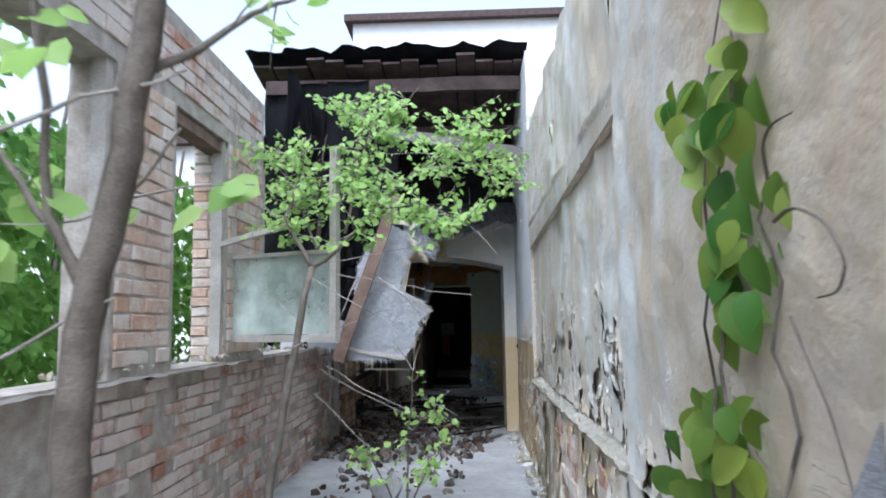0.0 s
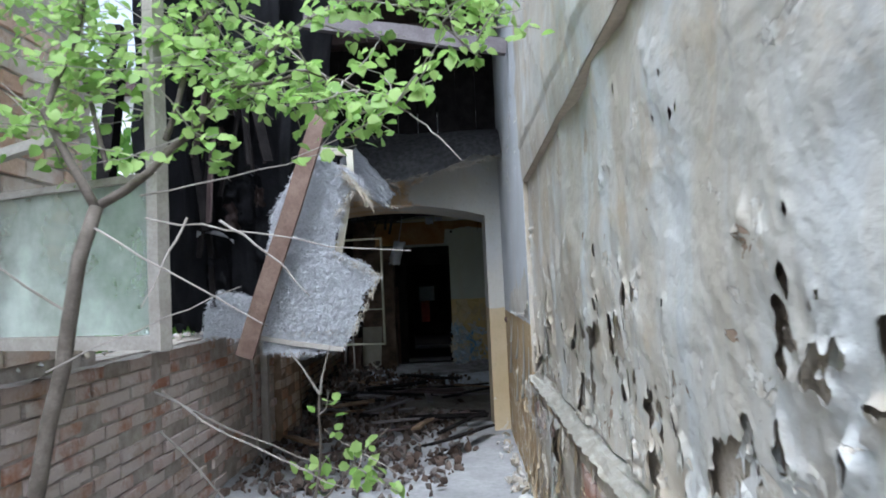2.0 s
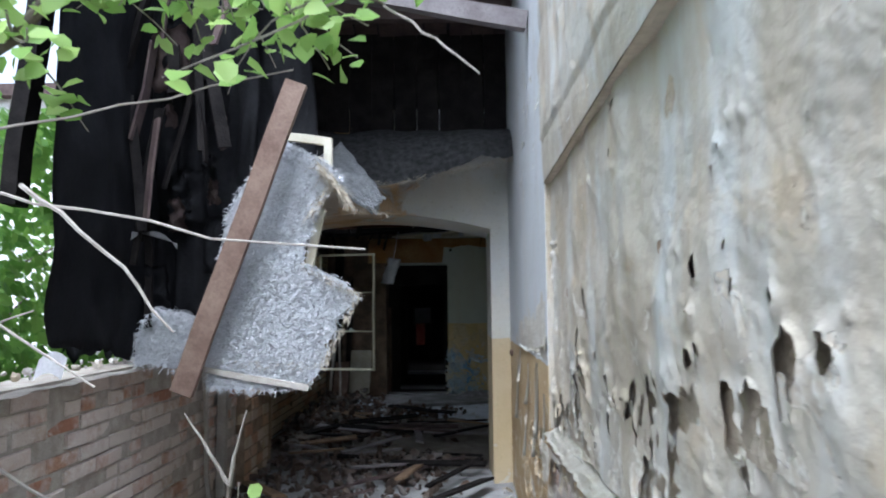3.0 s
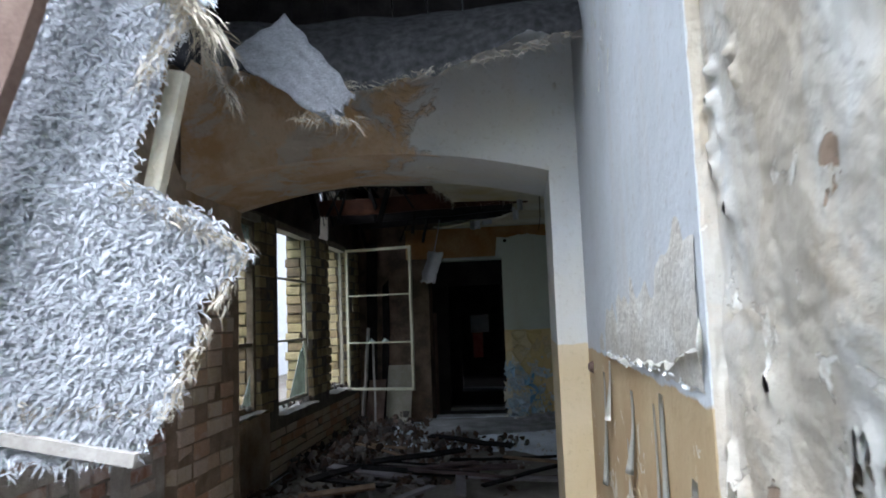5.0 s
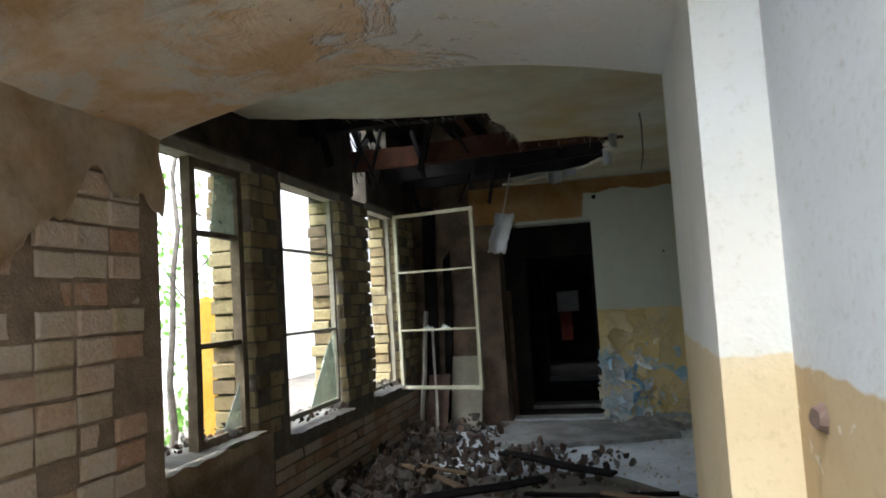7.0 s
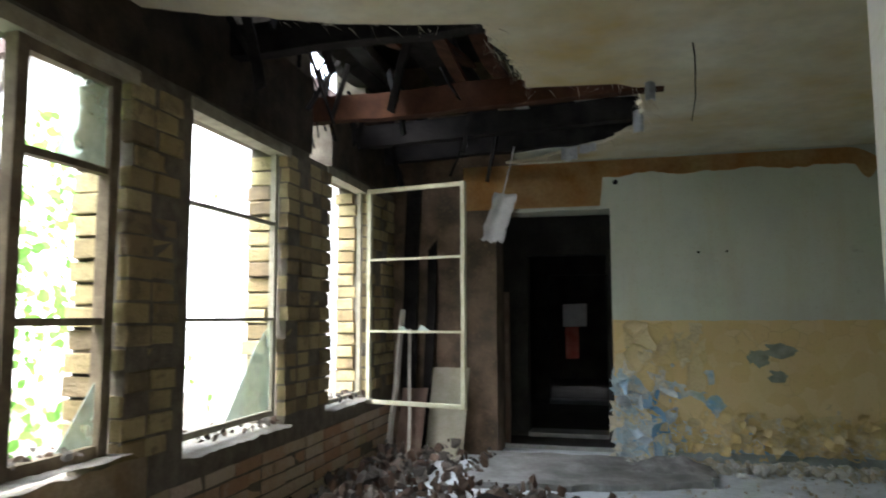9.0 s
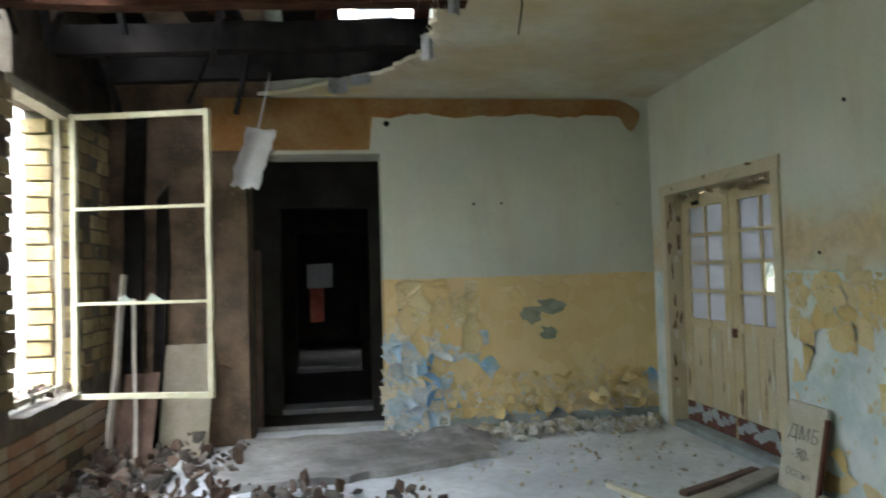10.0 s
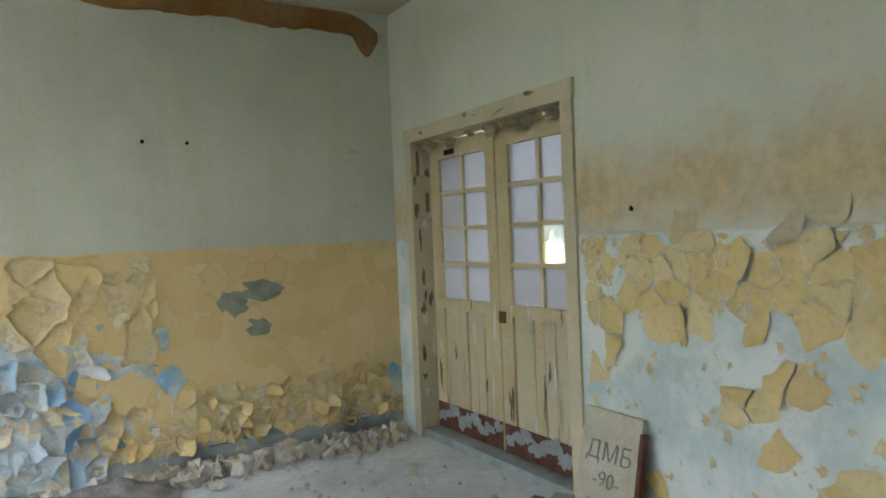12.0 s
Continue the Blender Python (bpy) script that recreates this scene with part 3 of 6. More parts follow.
for i in range(NY):
    ya, yb = ARCH1 + (RE - ARCH1) * i / NY, ARCH1 + (RE - ARCH1) * (i + 1) / NY
    strip = [bm.verts.new((x, y, CEIL + dz)) for dz in (0, 0.03) for x, y in ((ceiling_edge(ya), ya), (RR, ya), (RR, yb), (ceiling_edge(yb), yb))]
    for f in ((3, 2, 1, 0), (4, 5, 6, 7), (0, 4, 7, 3)):
        bm.faces.new([strip[q] for q in f])
structure("ceiling_room", bm, M_CEIL, "stained plaster ceiling, one side fallen in", "ceiling")

# attic and roof over the room, with gaps
bm = bmesh.new()
box(bm, (RO - 0.3, 14.9, 4.2), (RR + 0.45, RE + 0.45, 4.3))
box(bm, (RO - 0.3, ARCH0, 4.2), (RR + 0.45, 13.4, 4.3))
box(bm, (-1.7, 13.4, 4.2), (RR + 0.45, 14.35, 4.3))
box(bm, (-1.7, 14.5, 4.2), (RR + 0.45, 14.9, 4.3))
box(bm, (0.05, 14.35, 4.2), (RR + 0.45, 14.5, 4.3))
structure("roof_room", bm, M_CHAR, "charred roof over the room", "roof")

# passage behind the end door: rooms in a row, their darkness put into the colour; a ceiling gap is added far back to
# light the boards
passage = group_of("passage", (-0.7, 21.5, 0), "passage of rooms behind the end doorway, coloured near-black to look unlit", "passage", kind="structure")
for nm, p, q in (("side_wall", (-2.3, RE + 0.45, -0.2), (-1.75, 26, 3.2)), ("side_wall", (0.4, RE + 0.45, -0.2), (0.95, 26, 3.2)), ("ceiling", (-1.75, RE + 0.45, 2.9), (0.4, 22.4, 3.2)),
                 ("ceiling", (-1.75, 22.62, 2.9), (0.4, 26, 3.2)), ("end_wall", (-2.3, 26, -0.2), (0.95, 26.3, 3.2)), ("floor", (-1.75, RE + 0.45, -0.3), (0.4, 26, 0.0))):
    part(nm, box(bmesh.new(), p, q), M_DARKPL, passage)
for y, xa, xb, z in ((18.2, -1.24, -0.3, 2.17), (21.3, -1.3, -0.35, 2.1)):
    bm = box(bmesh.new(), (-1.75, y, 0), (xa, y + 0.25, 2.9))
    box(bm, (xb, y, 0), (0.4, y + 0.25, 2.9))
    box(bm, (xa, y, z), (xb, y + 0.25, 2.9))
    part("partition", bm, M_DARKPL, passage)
bm = bmesh.new()
box(bm, (D0 - 0.1, RE + 0.45, 0), (D1 + 0.1, RE + 0.5, 0.04))
box(bm, (-1.24, 18.15, 0.0), (-0.3, 18.5, 0.05))
box(bm, (-1.3, 21.25, 0.0), (-0.35, 21.55, 0.06))
structure("door_sill", bm, M_CONCRETE, "worn pale thresholds along the passage", "threshold")

# ---- corridor: roof, windows and what hangs there ----


def ragged(u, seed, amp=1.0):
    return amp * (0.6 * noise.noise(Vector((u * 5, seed, 0))) + 0.4 * noise.noise(Vector((u * 17, seed, 3))))


roof = group_of("roof_corridor", (0, 8, 3.8), "sagging roof of dark boards over the corridor end", "roof", kind="structure")
RA, RB = Vector((0, 7.95, 4.72)), Vector((0, ARCH0 + 0.6, 4.2))
rng = random.Random(4)
for i in range(16):
    x0 = -2.75 + i * 0.22
    a0 = RA.y + ragged(x0, 7, 0.5)
    bm = bmesh.new()
    za = RA.z + (RB.z - RA.z) * (a0 - RA.y) / (RB.y - RA.y)
    beam(bm, (x0 + 0.11, a0, za), (x0 + 0.11, RB.y, RB.z + rng.uniform(-0.02, 0.02)), 0.212, 0.03, 0, 0.012, i)
    part("board", bm, M_BOARD, roof)
for i, (y, z) in enumerate(((8.05, 4.5), (7.95, 3.68), (9.1, 4.2))):
    bm = bmesh.new()
    if i == 1:
        beam(bm, (-1.2, y, z + 0.2), (0.42, y + 0.1, z - 0.05), 0.1, 0.12, 0.1, 0.01, 40)
    else:
        beam(bm, (-2.6, y, z - 0.03), (0.42, y + 0.1, z), 0.12, 0.16, 0.1, 0.01, 40 + i)
    part("rafter", bm, M_OLDBEAM if i == 1 else M_BOARD, roof)
bm = bmesh.new()
sheet(bm, lambda u, v: Vector((-2.8 + 3.3 * u, 7.8 + 2.9 * v + ragged(u * 3, 2, 0.35) * (1 - v), 4.86 - 0.52 * v + 0.05 * noise.noise(Vector((u * 9, v * 7, 1))))), 40, 24, 0.02)
part("tar_covering", bm, M_TAR, roof, "torn black tar paper on top")

for i in range(12):
    bm = box(bmesh.new(), (XL + i * 0.211, ARCH0 - 0.045, 3.36 + 0.05 * noise.noise(Vector((i * 0.9, 0, 0)))), (XL + i * 0.211 + 0.205, ARCH0 - 0.012, 4.35))
    part("lining_board", wobble(bm, 0.01, 6, i), M_CHAR, roof)

# what is left of the corridor ceiling, at the arch
bm = bmesh.new()


def ceiling_rest(u, v):
    """The torn edge sags below the line where the sheet still holds."""
    x = -1.55 + 1.97 * u
    sag = 2.98 - 0.24 * math.sin(3.14 * min(1, u * 1.15)) + 0.05 * ragged(u * 2, 9) + 0.02 * n2(u * 40, 3)
    top = 3.34 + 0.04 * n2(u * 6, 1)
    return Vector((x, 9.15 + 0.75 * v ** 1.5 + 0.12 * u * (1 - v) + 0.02 * n2(u * 9, v * 7, 2), sag + (top - sag) * math.sin(v * 1.57)))


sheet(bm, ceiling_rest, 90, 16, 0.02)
# dirty grey stucco, darkened further so the colour carries the roof's shade
M_DIRTYSHADE = simple("dirty_shaded_stucco", (0.05, 0.05, 0.05), (0.13, 0.13, 0.13), 22, 0.9, distance=0.012)
thing("ceiling_plaster", bm, M_DIRTYSHADE, "ragged strip of dirty ceiling plaster sagging before the arch, coloured darker for roof shade", "plaster", smooth=True)
bm = bmesh.new()
sheet(bm, lambda u, v: Vector((-1.1 + 0.46 * v + (0.26 - 0.16 * v) * (u - 0.5) + 0.03 * n2(v * 6, u * 2), 8.95 - 0.2 * v + 0.05 * u + 0.02 * n2(u * 8, v * 8, 3), 2.96 - 0.46 * v + (0.2 - 0.06 * v) * (u - 0.5) + 0.04 * n2(u * 9, v * 3, 5) * v)), 18, 24, 0.02)
thing("plaster_tongue", bm, M_STUCCO, "pale tongue of plaster hanging off the torn ceiling", "plaster", smooth=True)


def straw(bm, a, b, count, length, seed, down=0.6):
    """Loose reed ends sticking out along an edge from a to b."""
    rr = random.Random(seed)
    a, b = Vector(a), Vector(b)
    side = (b - a).normalized()
    for _ in range(count):
        p = a.lerp(b, rr.random()) + Vector((rr.uniform(-0.02, 0.02), rr.uniform(-0.03, 0.03), rr.uniform(-0.02, 0.02)))
        d = (side * rr.uniform(-0.5, 0.9) + Vector((rr.uniform(-0.4, 0.4), rr.uniform(-0.5, 0.3), -down * rr.uniform(0.1, 1.4)))).normalized()
        ln = length * rr.uniform(0.3, 1.2)
        q = p + d * ln * 0.5
        r = q + (d + Vector((0, 0, -0.4))).normalized() * ln * 0.5
        w = side.cross(d).normalized() * 0.0025
        v = [bm.verts.new(x) for x in (p - w, p + w, q + w * 0.8, q - w * 0.8, r)]
        bm.faces.new(v[:4])
        bm.faces.new((v[3], v[2], v[4]))
    return bm


M_STRAW = simple("dry_reed", (0.42, 0.36, 0.27), (0.52, 0.48, 0.4), 30, 0.2)
bm = bmesh.new()
straw(bm, (-1.5, 9.14, 2.9), (-0.6, 9.18, 2.74), 200, 0.12, 5)
straw(bm, (-0.6, 9.18, 2.74), (0.36, 9.25, 2.95), 240, 0.1, 15)
straw(bm, (-0.85, 8.8, 2.5), (-0.58, 8.75, 2.46), 120, 0.08, 16)
straw(bm, (-1.35, 8.9, 2.9), (-1.15, 8.85, 2.6), 160, 0.14, 17)
thing("reed_fringe", bm, M_STRAW, "loose reed ends below the torn ceiling plaster", "reed", kind="stuff")

# the fallen ceiling panel that hangs across the corridor
panel = group_of("fallen_ceiling_panel", (-1.2, 7.75, 1.3), "fallen grey stucco panel with a reed backing hanging askew", "ceiling panel")


def outline_slab(bm, pts, y, thick, nu=26, seed=0, tilt=0.0):
    """A slab in an upright plane with a ragged outline: rows between a left and a right edge."""
    zs = [z for _, z in pts[0]] + [z for _, z in pts[1]]
    z0, z1 = min(zs), max(zs)

    def at(edge, z):
        e = sorted(edge, key=lambda p: p[1])
        for (xa, za), (xb, zb) in zip(e, e[1:]):
            if za <= z <= zb:
                return xa + (xb - xa) * (z - za) / max(zb - za, 1e-6)
        return e[0][0] if z < e[0][1] else e[-1][0]

    def fn(u, v):
        z = z0 + (z1 - z0) * v
        xa, xb = at(pts[0], z), at(pts[1], z)
        xa += ragged(z * 2, seed, 0.03)
        xb += ragged(z * 2.3, seed + 4, 0.045) + 0.012 * noise.noise(Vector((z * 60, seed, 1)))
        x = xa + (xb - xa) * u
        zz = z + (0.05 * noise.noise(Vector((x * 7, seed, 9))) + 0.02 * noise.noise(Vector((x * 40, seed, 2)))) * (1 if v in (0, 1) else 0)
        return Vector((x, y + tilt * (x + 1.0) + 0.012 * noise.noise(Vector((x * 6, z * 6, seed))) + 0.006 * noise.noise(Vector((x * 25, z * 25, seed))), zz))

    return sheet(bm, fn, nu, int(nu * 1.6), thick)


bm = outline_slab(bmesh.new(), ([(-1.55, 1.42), (-1.5, 1.72), (-1.46, 2.02)], [(-0.98, 1.27), (-0.86, 1.42), (-0.80, 1.66), (-0.66, 1.80), (-0.74, 1.90), (-1.0, 2.02)]), 7.75, 0.035, 34, 1, 0.05)
lower = part("stucco_slab", bm, M_STUCCO, panel)
bm = outline_slab(bmesh.new(), ([(-1.5, 1.98), (-1.46, 2.3), (-1.3, 2.6), (-1.15, 2.76)], [(-1.02, 1.98), (-0.96, 2.2), (-0.88, 2.4), (-0.76, 2.56), (-0.9, 2.66), (-1.1, 2.76)]), 7.78, 0.035, 34, 2, 0.05)
part("stucco_slab", bm, M_STUCCO, panel)
bm = outline_slab(bmesh.new(), ([(-2.02, 1.55), (-1.98, 1.68), (-1.9, 1.74)], [(-1.5, 1.4), (-1.48, 1.62), (-1.75, 1.74)]), 7.8, 0.03, 16, 3)
part("stucco_slab", bm, M_STUCCO, panel)
M_FIBRE = simple("bleached_fibre", (0.44, 0.45, 0.47), (0.64, 0.65, 0.68), 20, 0.2)
rr = random.Random(19)
for slab in [o for o in panel.children if o.name.startswith("stucco_slab")]:
    bm = bmesh.new()
    for v in slab.data.vertices:
        for _ in range(2):
            p = v.co + Vector((rr.uniform(-0.012, 0.012), 0.003, rr.uniform(-0.012, 0.012)))
            d = Vector((rr.uniform(-1, 1), -rr.uniform(0.1, 0.7), rr.uniform(-1.0, 0.5))).normalized() * rr.uniform(0.015, 0.045)
            w = d.cross(Vector((0, 1, 0))).normalized() * 0.002
            q = [bm.verts.new(x) for x in (p - w, p + w, p + d * 0.6 + w, p + d * 0.6 - w, p + d + Vector((0, 0, -0.008)))]
            bm.faces.new(q[:4])
            bm.faces.new((q[3], q[2], q[4]))
    tagged(part("fibre_nap", bm, M_FIBRE, panel, "matted pale fibres on the stucco"), kind="stuff")
bm = bmesh.new()
straw(bm, (-1.0, 7.73, 2.0), (-0.66, 7.73, 1.82), 160, 0.07, 1)
straw(bm, (-0.66, 7.73, 1.8), (-0.86, 7.73, 1.4), 180, 0.05, 2)
straw(bm, (-0.86, 7.73, 1.4), (-1.5, 7.73, 1.42), 160, 0.04, 3)
straw(bm, (-0.9, 7.75, 2.62), (-0.72, 7.75, 2.4), 260, 0.14, 4)
straw(bm, (-0.96, 7.75, 2.3), (-0.8, 7.75, 2.52), 160, 0.07, 6)
part("reed_backing", bm, M_STRAW, panel, "frayed reed ends along the torn edges")
bm = bmesh.new()
beam(bm, (-1.0, 7.6, 3.08), (-1.66, 7.6, 1.26), 0.05, 0.13, 0.0, 0.008, 12)
part("batten", bm, M_WOOD, panel, "reddish weathered batten")
bm = bmesh.new()
beam(bm, (-1.65, 7.72, 1.40), (-0.95, 7.74, 1.27), 0.04, 0.035, 0, 0.004, 8)
part("ledger", bm, M_GREYWOOD, panel)
bm = bmesh.new()
for a, b in (((-1.14, 2.82), (-0.84, 2.78)), ((-0.86, 2.80), (-0.86, 2.62)), ((-0.9, 2.36), (-0.98, 1.98)), ((-1.14, 2.7), (-0.86, 2.65))):
    beam(bm, (a[0], 7.86, a[1]), (b[0], 7.86, b[1]), 0.04, 0.05, 0, 0.003, 3)
part("window_frame", bm, M_PAINTWOOD, panel, "white painted frame behind the slab")

# tar paper and charred timber behind it
curtain = group_of("torn_roof_covering", (-2, 8.0, 1.4), "black tar paper and charred boards hanging from the roof", "roof covering")
for i, (xa, xb, zb, y) in enumerate(((-2.62, -2.1, 1.45, 8.05), (-2.2, -1.7, 1.42, 8.0), (-1.85, -1.35, 1.7, 7.95), (-1.6, -1.0, 2.5, 8.15))):
    bm = bmesh.new()
    sheet(bm, lambda u, v: Vector((xa + (xb - xa) * u + 0.08 * noise.noise(Vector((v * 3, i, 0))), y + 0.10 * noise.noise(Vector((u * 2.5 + i, v * 2.2, 1))) + 0.05 * noise.noise(Vector((u * 3 + i, v * 5, 4))) + 0.025 * noise.noise(Vector((u * 12, v * 12, i))), zb + ragged(u * 1.5, i, 0.16) * (1 - v) + (4.5 - zb) * v)), 26, 40, 0.006)
    part("tar_sheet", bm, M_TAR, curtain, smooth=True)
bm = bmesh.new()
sheet(bm, lambda u, v: Vector((XL + 0.06 + 0.07 * noise.noise(Vector((u * 3, v * 4, 8))) + 0.03 * noise.noise(Vector((u * 9, v * 9, 2))), 6.92 + 1.3 * u + 0.08 * noise.noise(Vector((v * 4, 3, 1))) * (1 - u), (1.58 - 0.16 * u + ragged(u * 1.5, 6, 0.1)) * (1 - v) + 4.3 * v)), 26, 44, 0.006)
part("tar_sheet", bm, M_TAR, curtain, smooth=True)
r5 = random.Random(55)
for i in range(14):
    bm = bmesh.new()
    x, y, z = r5.uniform(-2.1, -1.3), r5.uniform(7.68, 7.9), r5.uniform(2.2, 3.9)
    beam(bm, (x, y, z), (x + r5.uniform(-0.2, 0.2), y - r5.uniform(0, 0.1), z - r5.uniform(0.3, 1.0)), r5.uniform(0.03, 0.1), 0.015, r5.uniform(0, 3), 0.015, i + 300)
    part("charred_board", bm, (M_CHAR, M_BOARD, M_CHAR)[i % 3], curtain)
for i in range(12):
    bm = bmesh.new()
    x, z, w = r5.uniform(-2.1, -1.4), r5.uniform(1.6, 3.6), r5.uniform(0.08, 0.25)
    sheet(bm, lambda u, v: Vector((x + w * (u - 0.5) + 0.03 * noise.noise(Vector((v * 5, i, 0))), 7.86 - 0.1 * v * u + 0.05 * noise.noise(Vector((u * 4, v * 4, i))), z + w * 1.6 * (v - 0.5) + 0.04 * noise.noise(Vector((u * 5, i, 3))))), 7, 9, 0.005)
    part("tar_scrap", bm, M_TAR if i % 3 else M_BOARD, curtain, smooth=True)
for i, (a, b, w) in enumerate((((-2.5, 7.55, 3.75), (-2.62, 7.5, 2.35), 0.15), ((-1.95, 7.75, 3.8), (-2.15, 7.7, 2.9), 0.06), ((-1.7, 7.8, 3.7), (-1.6, 7.7, 2.7), 0.05), ((-2.25, 7.8, 3.6), (-2.3, 7.7, 2.5), 0.04))):
    bm = bmesh.new()
    beam(bm, a, b, w, w * 0.6, 0.3, 0.01, i)
    part("charred_board", bm, M_CHAR, curtain)
bm = bmesh.new()
sheet(bm, lambda u, v: Vector((-2.1 + 0.35 * u, 7.72 + 0.06 * math.sin(u * 3), 2.12 + 0.16 * math.sin(u * 2.6) * (1 - v) + 0.12 * v - 0.1 * u)), 8, 4, 0.01)
part("curled_sheet", bm, M_CONCRETE, curtain, "grey curled scrap of roofing", True)

# window sill, frames and the open sash of the corridor window
bm = bmesh.new()
wobble(sheet(bm, lambda u, v: Vector((XO - 0.02 + 0.4 * u, 2.0 + 6.0 * v, SILL - 0.05 + 0.012 * noise.noise(Vector((u * 9, v * 40, 0))))), 8, 90, 0.05), 0.012, 7)
tagged(thing("window_sill", bm, M_GREYWOOD, "long weathered sill strewn with plaster crumbs", "sill", kind="structure"))


def sash(name, hinge, free, z0, z1, bars, material, label, panes, fat=0.05, glass=None, group="", top=True):
    """A window sash: two stiles, rails at the given heights, and panes where glass is left (index of field)."""
    h, f = Vector((*hinge, 0)), Vector((*free, 0))
    ob = group_of(name, (h.x, h.y, z0), label, "window", group)

    def add(nm, bm2, mat):
        return part(nm, bm2, mat, ob)

    d = (f - h).normalized()
    for p in (h + d * fat / 2, f - d * fat / 2):
        bm2 = bmesh.new()
        beam(bm2, (p.x, p.y, z0), (p.x, p.y, z1), fat, fat * 0.9, math.atan2(d.y, d.x), 0.003, 5)
        add("stile", bm2, material)
    for z in (z0 + fat / 2, *bars, *((z1 - fat / 2,) if top else ())):
        bm2 = bmesh.new()
        a, b = h + d * fat, f - d * fat
        w = fat * (0.9 if z in (z0 + fat / 2, z1 - fat / 2) else 0.5)
        beam(bm2, (a.x, a.y, z), (b.x, b.y, z), fat * 0.8, w, 0, 0.002, int(z * 100))
        add("rail", bm2, material)
    levels = [z0 + fat, *bars, z1 - fat]
    for i, shape in panes:
        za, zb = levels[i], levels[i + 1]
        bm2 = bmesh.new()
        a, b = h + d * fat, f - d * fat
        nrm = Vector((-d.y, d.x, 0)) * 0.002
        poly = [a.lerp(b, u) + Vector((0, 0, za + (zb - za) * v)) for u, v in shape]
        front = [bm2.verts.new(p + nrm) for p in poly]
        back = [bm2.verts.new(p - nrm) for p in poly]
        bm2.faces.new(front)
        bm2.faces.new(back[::-1])
        for k in range(len(poly)):
            bm2.faces.new((front[k], back[k], back[(k + 1) % len(poly)], front[(k + 1) % len(poly)]))
        g = add("pane", bm2, glass or M_GLASS)
        g.visible_shadow = False
    return ob


FULL = ((0, 0), (1, 0), (1, 1), (0, 1))
sash("casement_window", (-2.14, 5.52), (-1.18, 5.14), 1.53, 2.98, (2.2,), M_GREYWOOD, "open weathered sash, lower pane dusty, upper one gone", [(0, FULL)], 0.06, top=False)
for y in (W1[1] - 0.04, 3.62, 2.25):
    bm = bmesh.new()
    beam(bm, (XL - 0.06, y, SILL), (XL - 0.06, y, HEAD), 0.07, 0.08, 0, 0.004, 2)
    thing("window_post", bm, M_GREYWOOD, "bleached upright of a window frame on the sill", "window frame", "corridor window posts")
bm = bmesh.new()
beam(bm, (XL - 0.1, W1[0], HEAD - 0.05), (XL - 0.1, W1[1], HEAD - 0.05), 0.14, 0.09, 0, 0.006, 3)
thing("lintel_beam", bm, M_WOOD, "dark timber beam under the brick of the opening", "beam")
bm = bmesh.new()
beam(bm, (XL - 0.02, 5.3, 2.28), (XL + 0.55, 5.25, 2.42), 0.05, 0.04, 0, 0.006, 3)
thing("loose_batten", bm, M_GREYWOOD, "loose grey batten stuck across the window", "batten")

# inner plaster patch on the wall beside the arch, fallen away below
bm = bmesh.new()


def plaster_patch(u, v):
    y = 8.62 + 1.38 * u
    low = 1.45 + 0.25 * noise.noise(Vector((u * 3, 2, 0))) + 0.10 * noise.noise(Vector((u * 11, 2, 5)))
    z = low + (3.5 - low) * v
    return Vector((XL + 0.022 + 0.012 * noise.noise(Vector((y * 3, z * 3, 0))), y, z))


M_TAN = simple("tan_plaster", (0.38, 0.26, 0.16), (0.56, 0.46, 0.35), 3.2, 0.8, distance=0.02)
M_TANSTAIN = simple("brown_stained_plaster", (0.52, 0.32, 0.15), (0.7, 0.6, 0.47), 2.0, 0.9, distance=0.025)
sheet(bm, plaster_patch, 60, 40, 0.02)
part("plaster_patch", bm, M_TANSTAIN, wall_left, "brown-stained plaster over brick")
bm = bmesh.new()
beam(bm, (XL + 0.06, 9.45, 0.1), (XL + 0.06, 9.45, 1.55), 0.07, 0.07, 0, 0.006, 4)
beam(bm, (XL + 0.06, 9.2, 0.1), (XL + 0.06, 9.0, 1.5), 0.03, 0.03, 0, 0.02, 5)
thing("conduit", bm, M_GREYWOOD, "broken boxed conduit against the brick", "conduit")

# cracked sill ledge of the recess
bm = bmesh.new()
sheet(bm, lambda u, v: Vector((XR - 0.035 + (NX - XR + 0.05) * v + ragged(u * 14, 3, 0.022) * (1 - v), 2.3 + (N1 - 2.3) * u, NZ0 - 0.03 + 0.05 * v + 0.02 * noise.noise(Vector((u * 30, v * 4, 0))))), 160, 6, 0.03)
part("recess_ledge", bm, M_CREAM, wall_right, "crumbling sloped ledge of the recess")

# ---- greenery ----


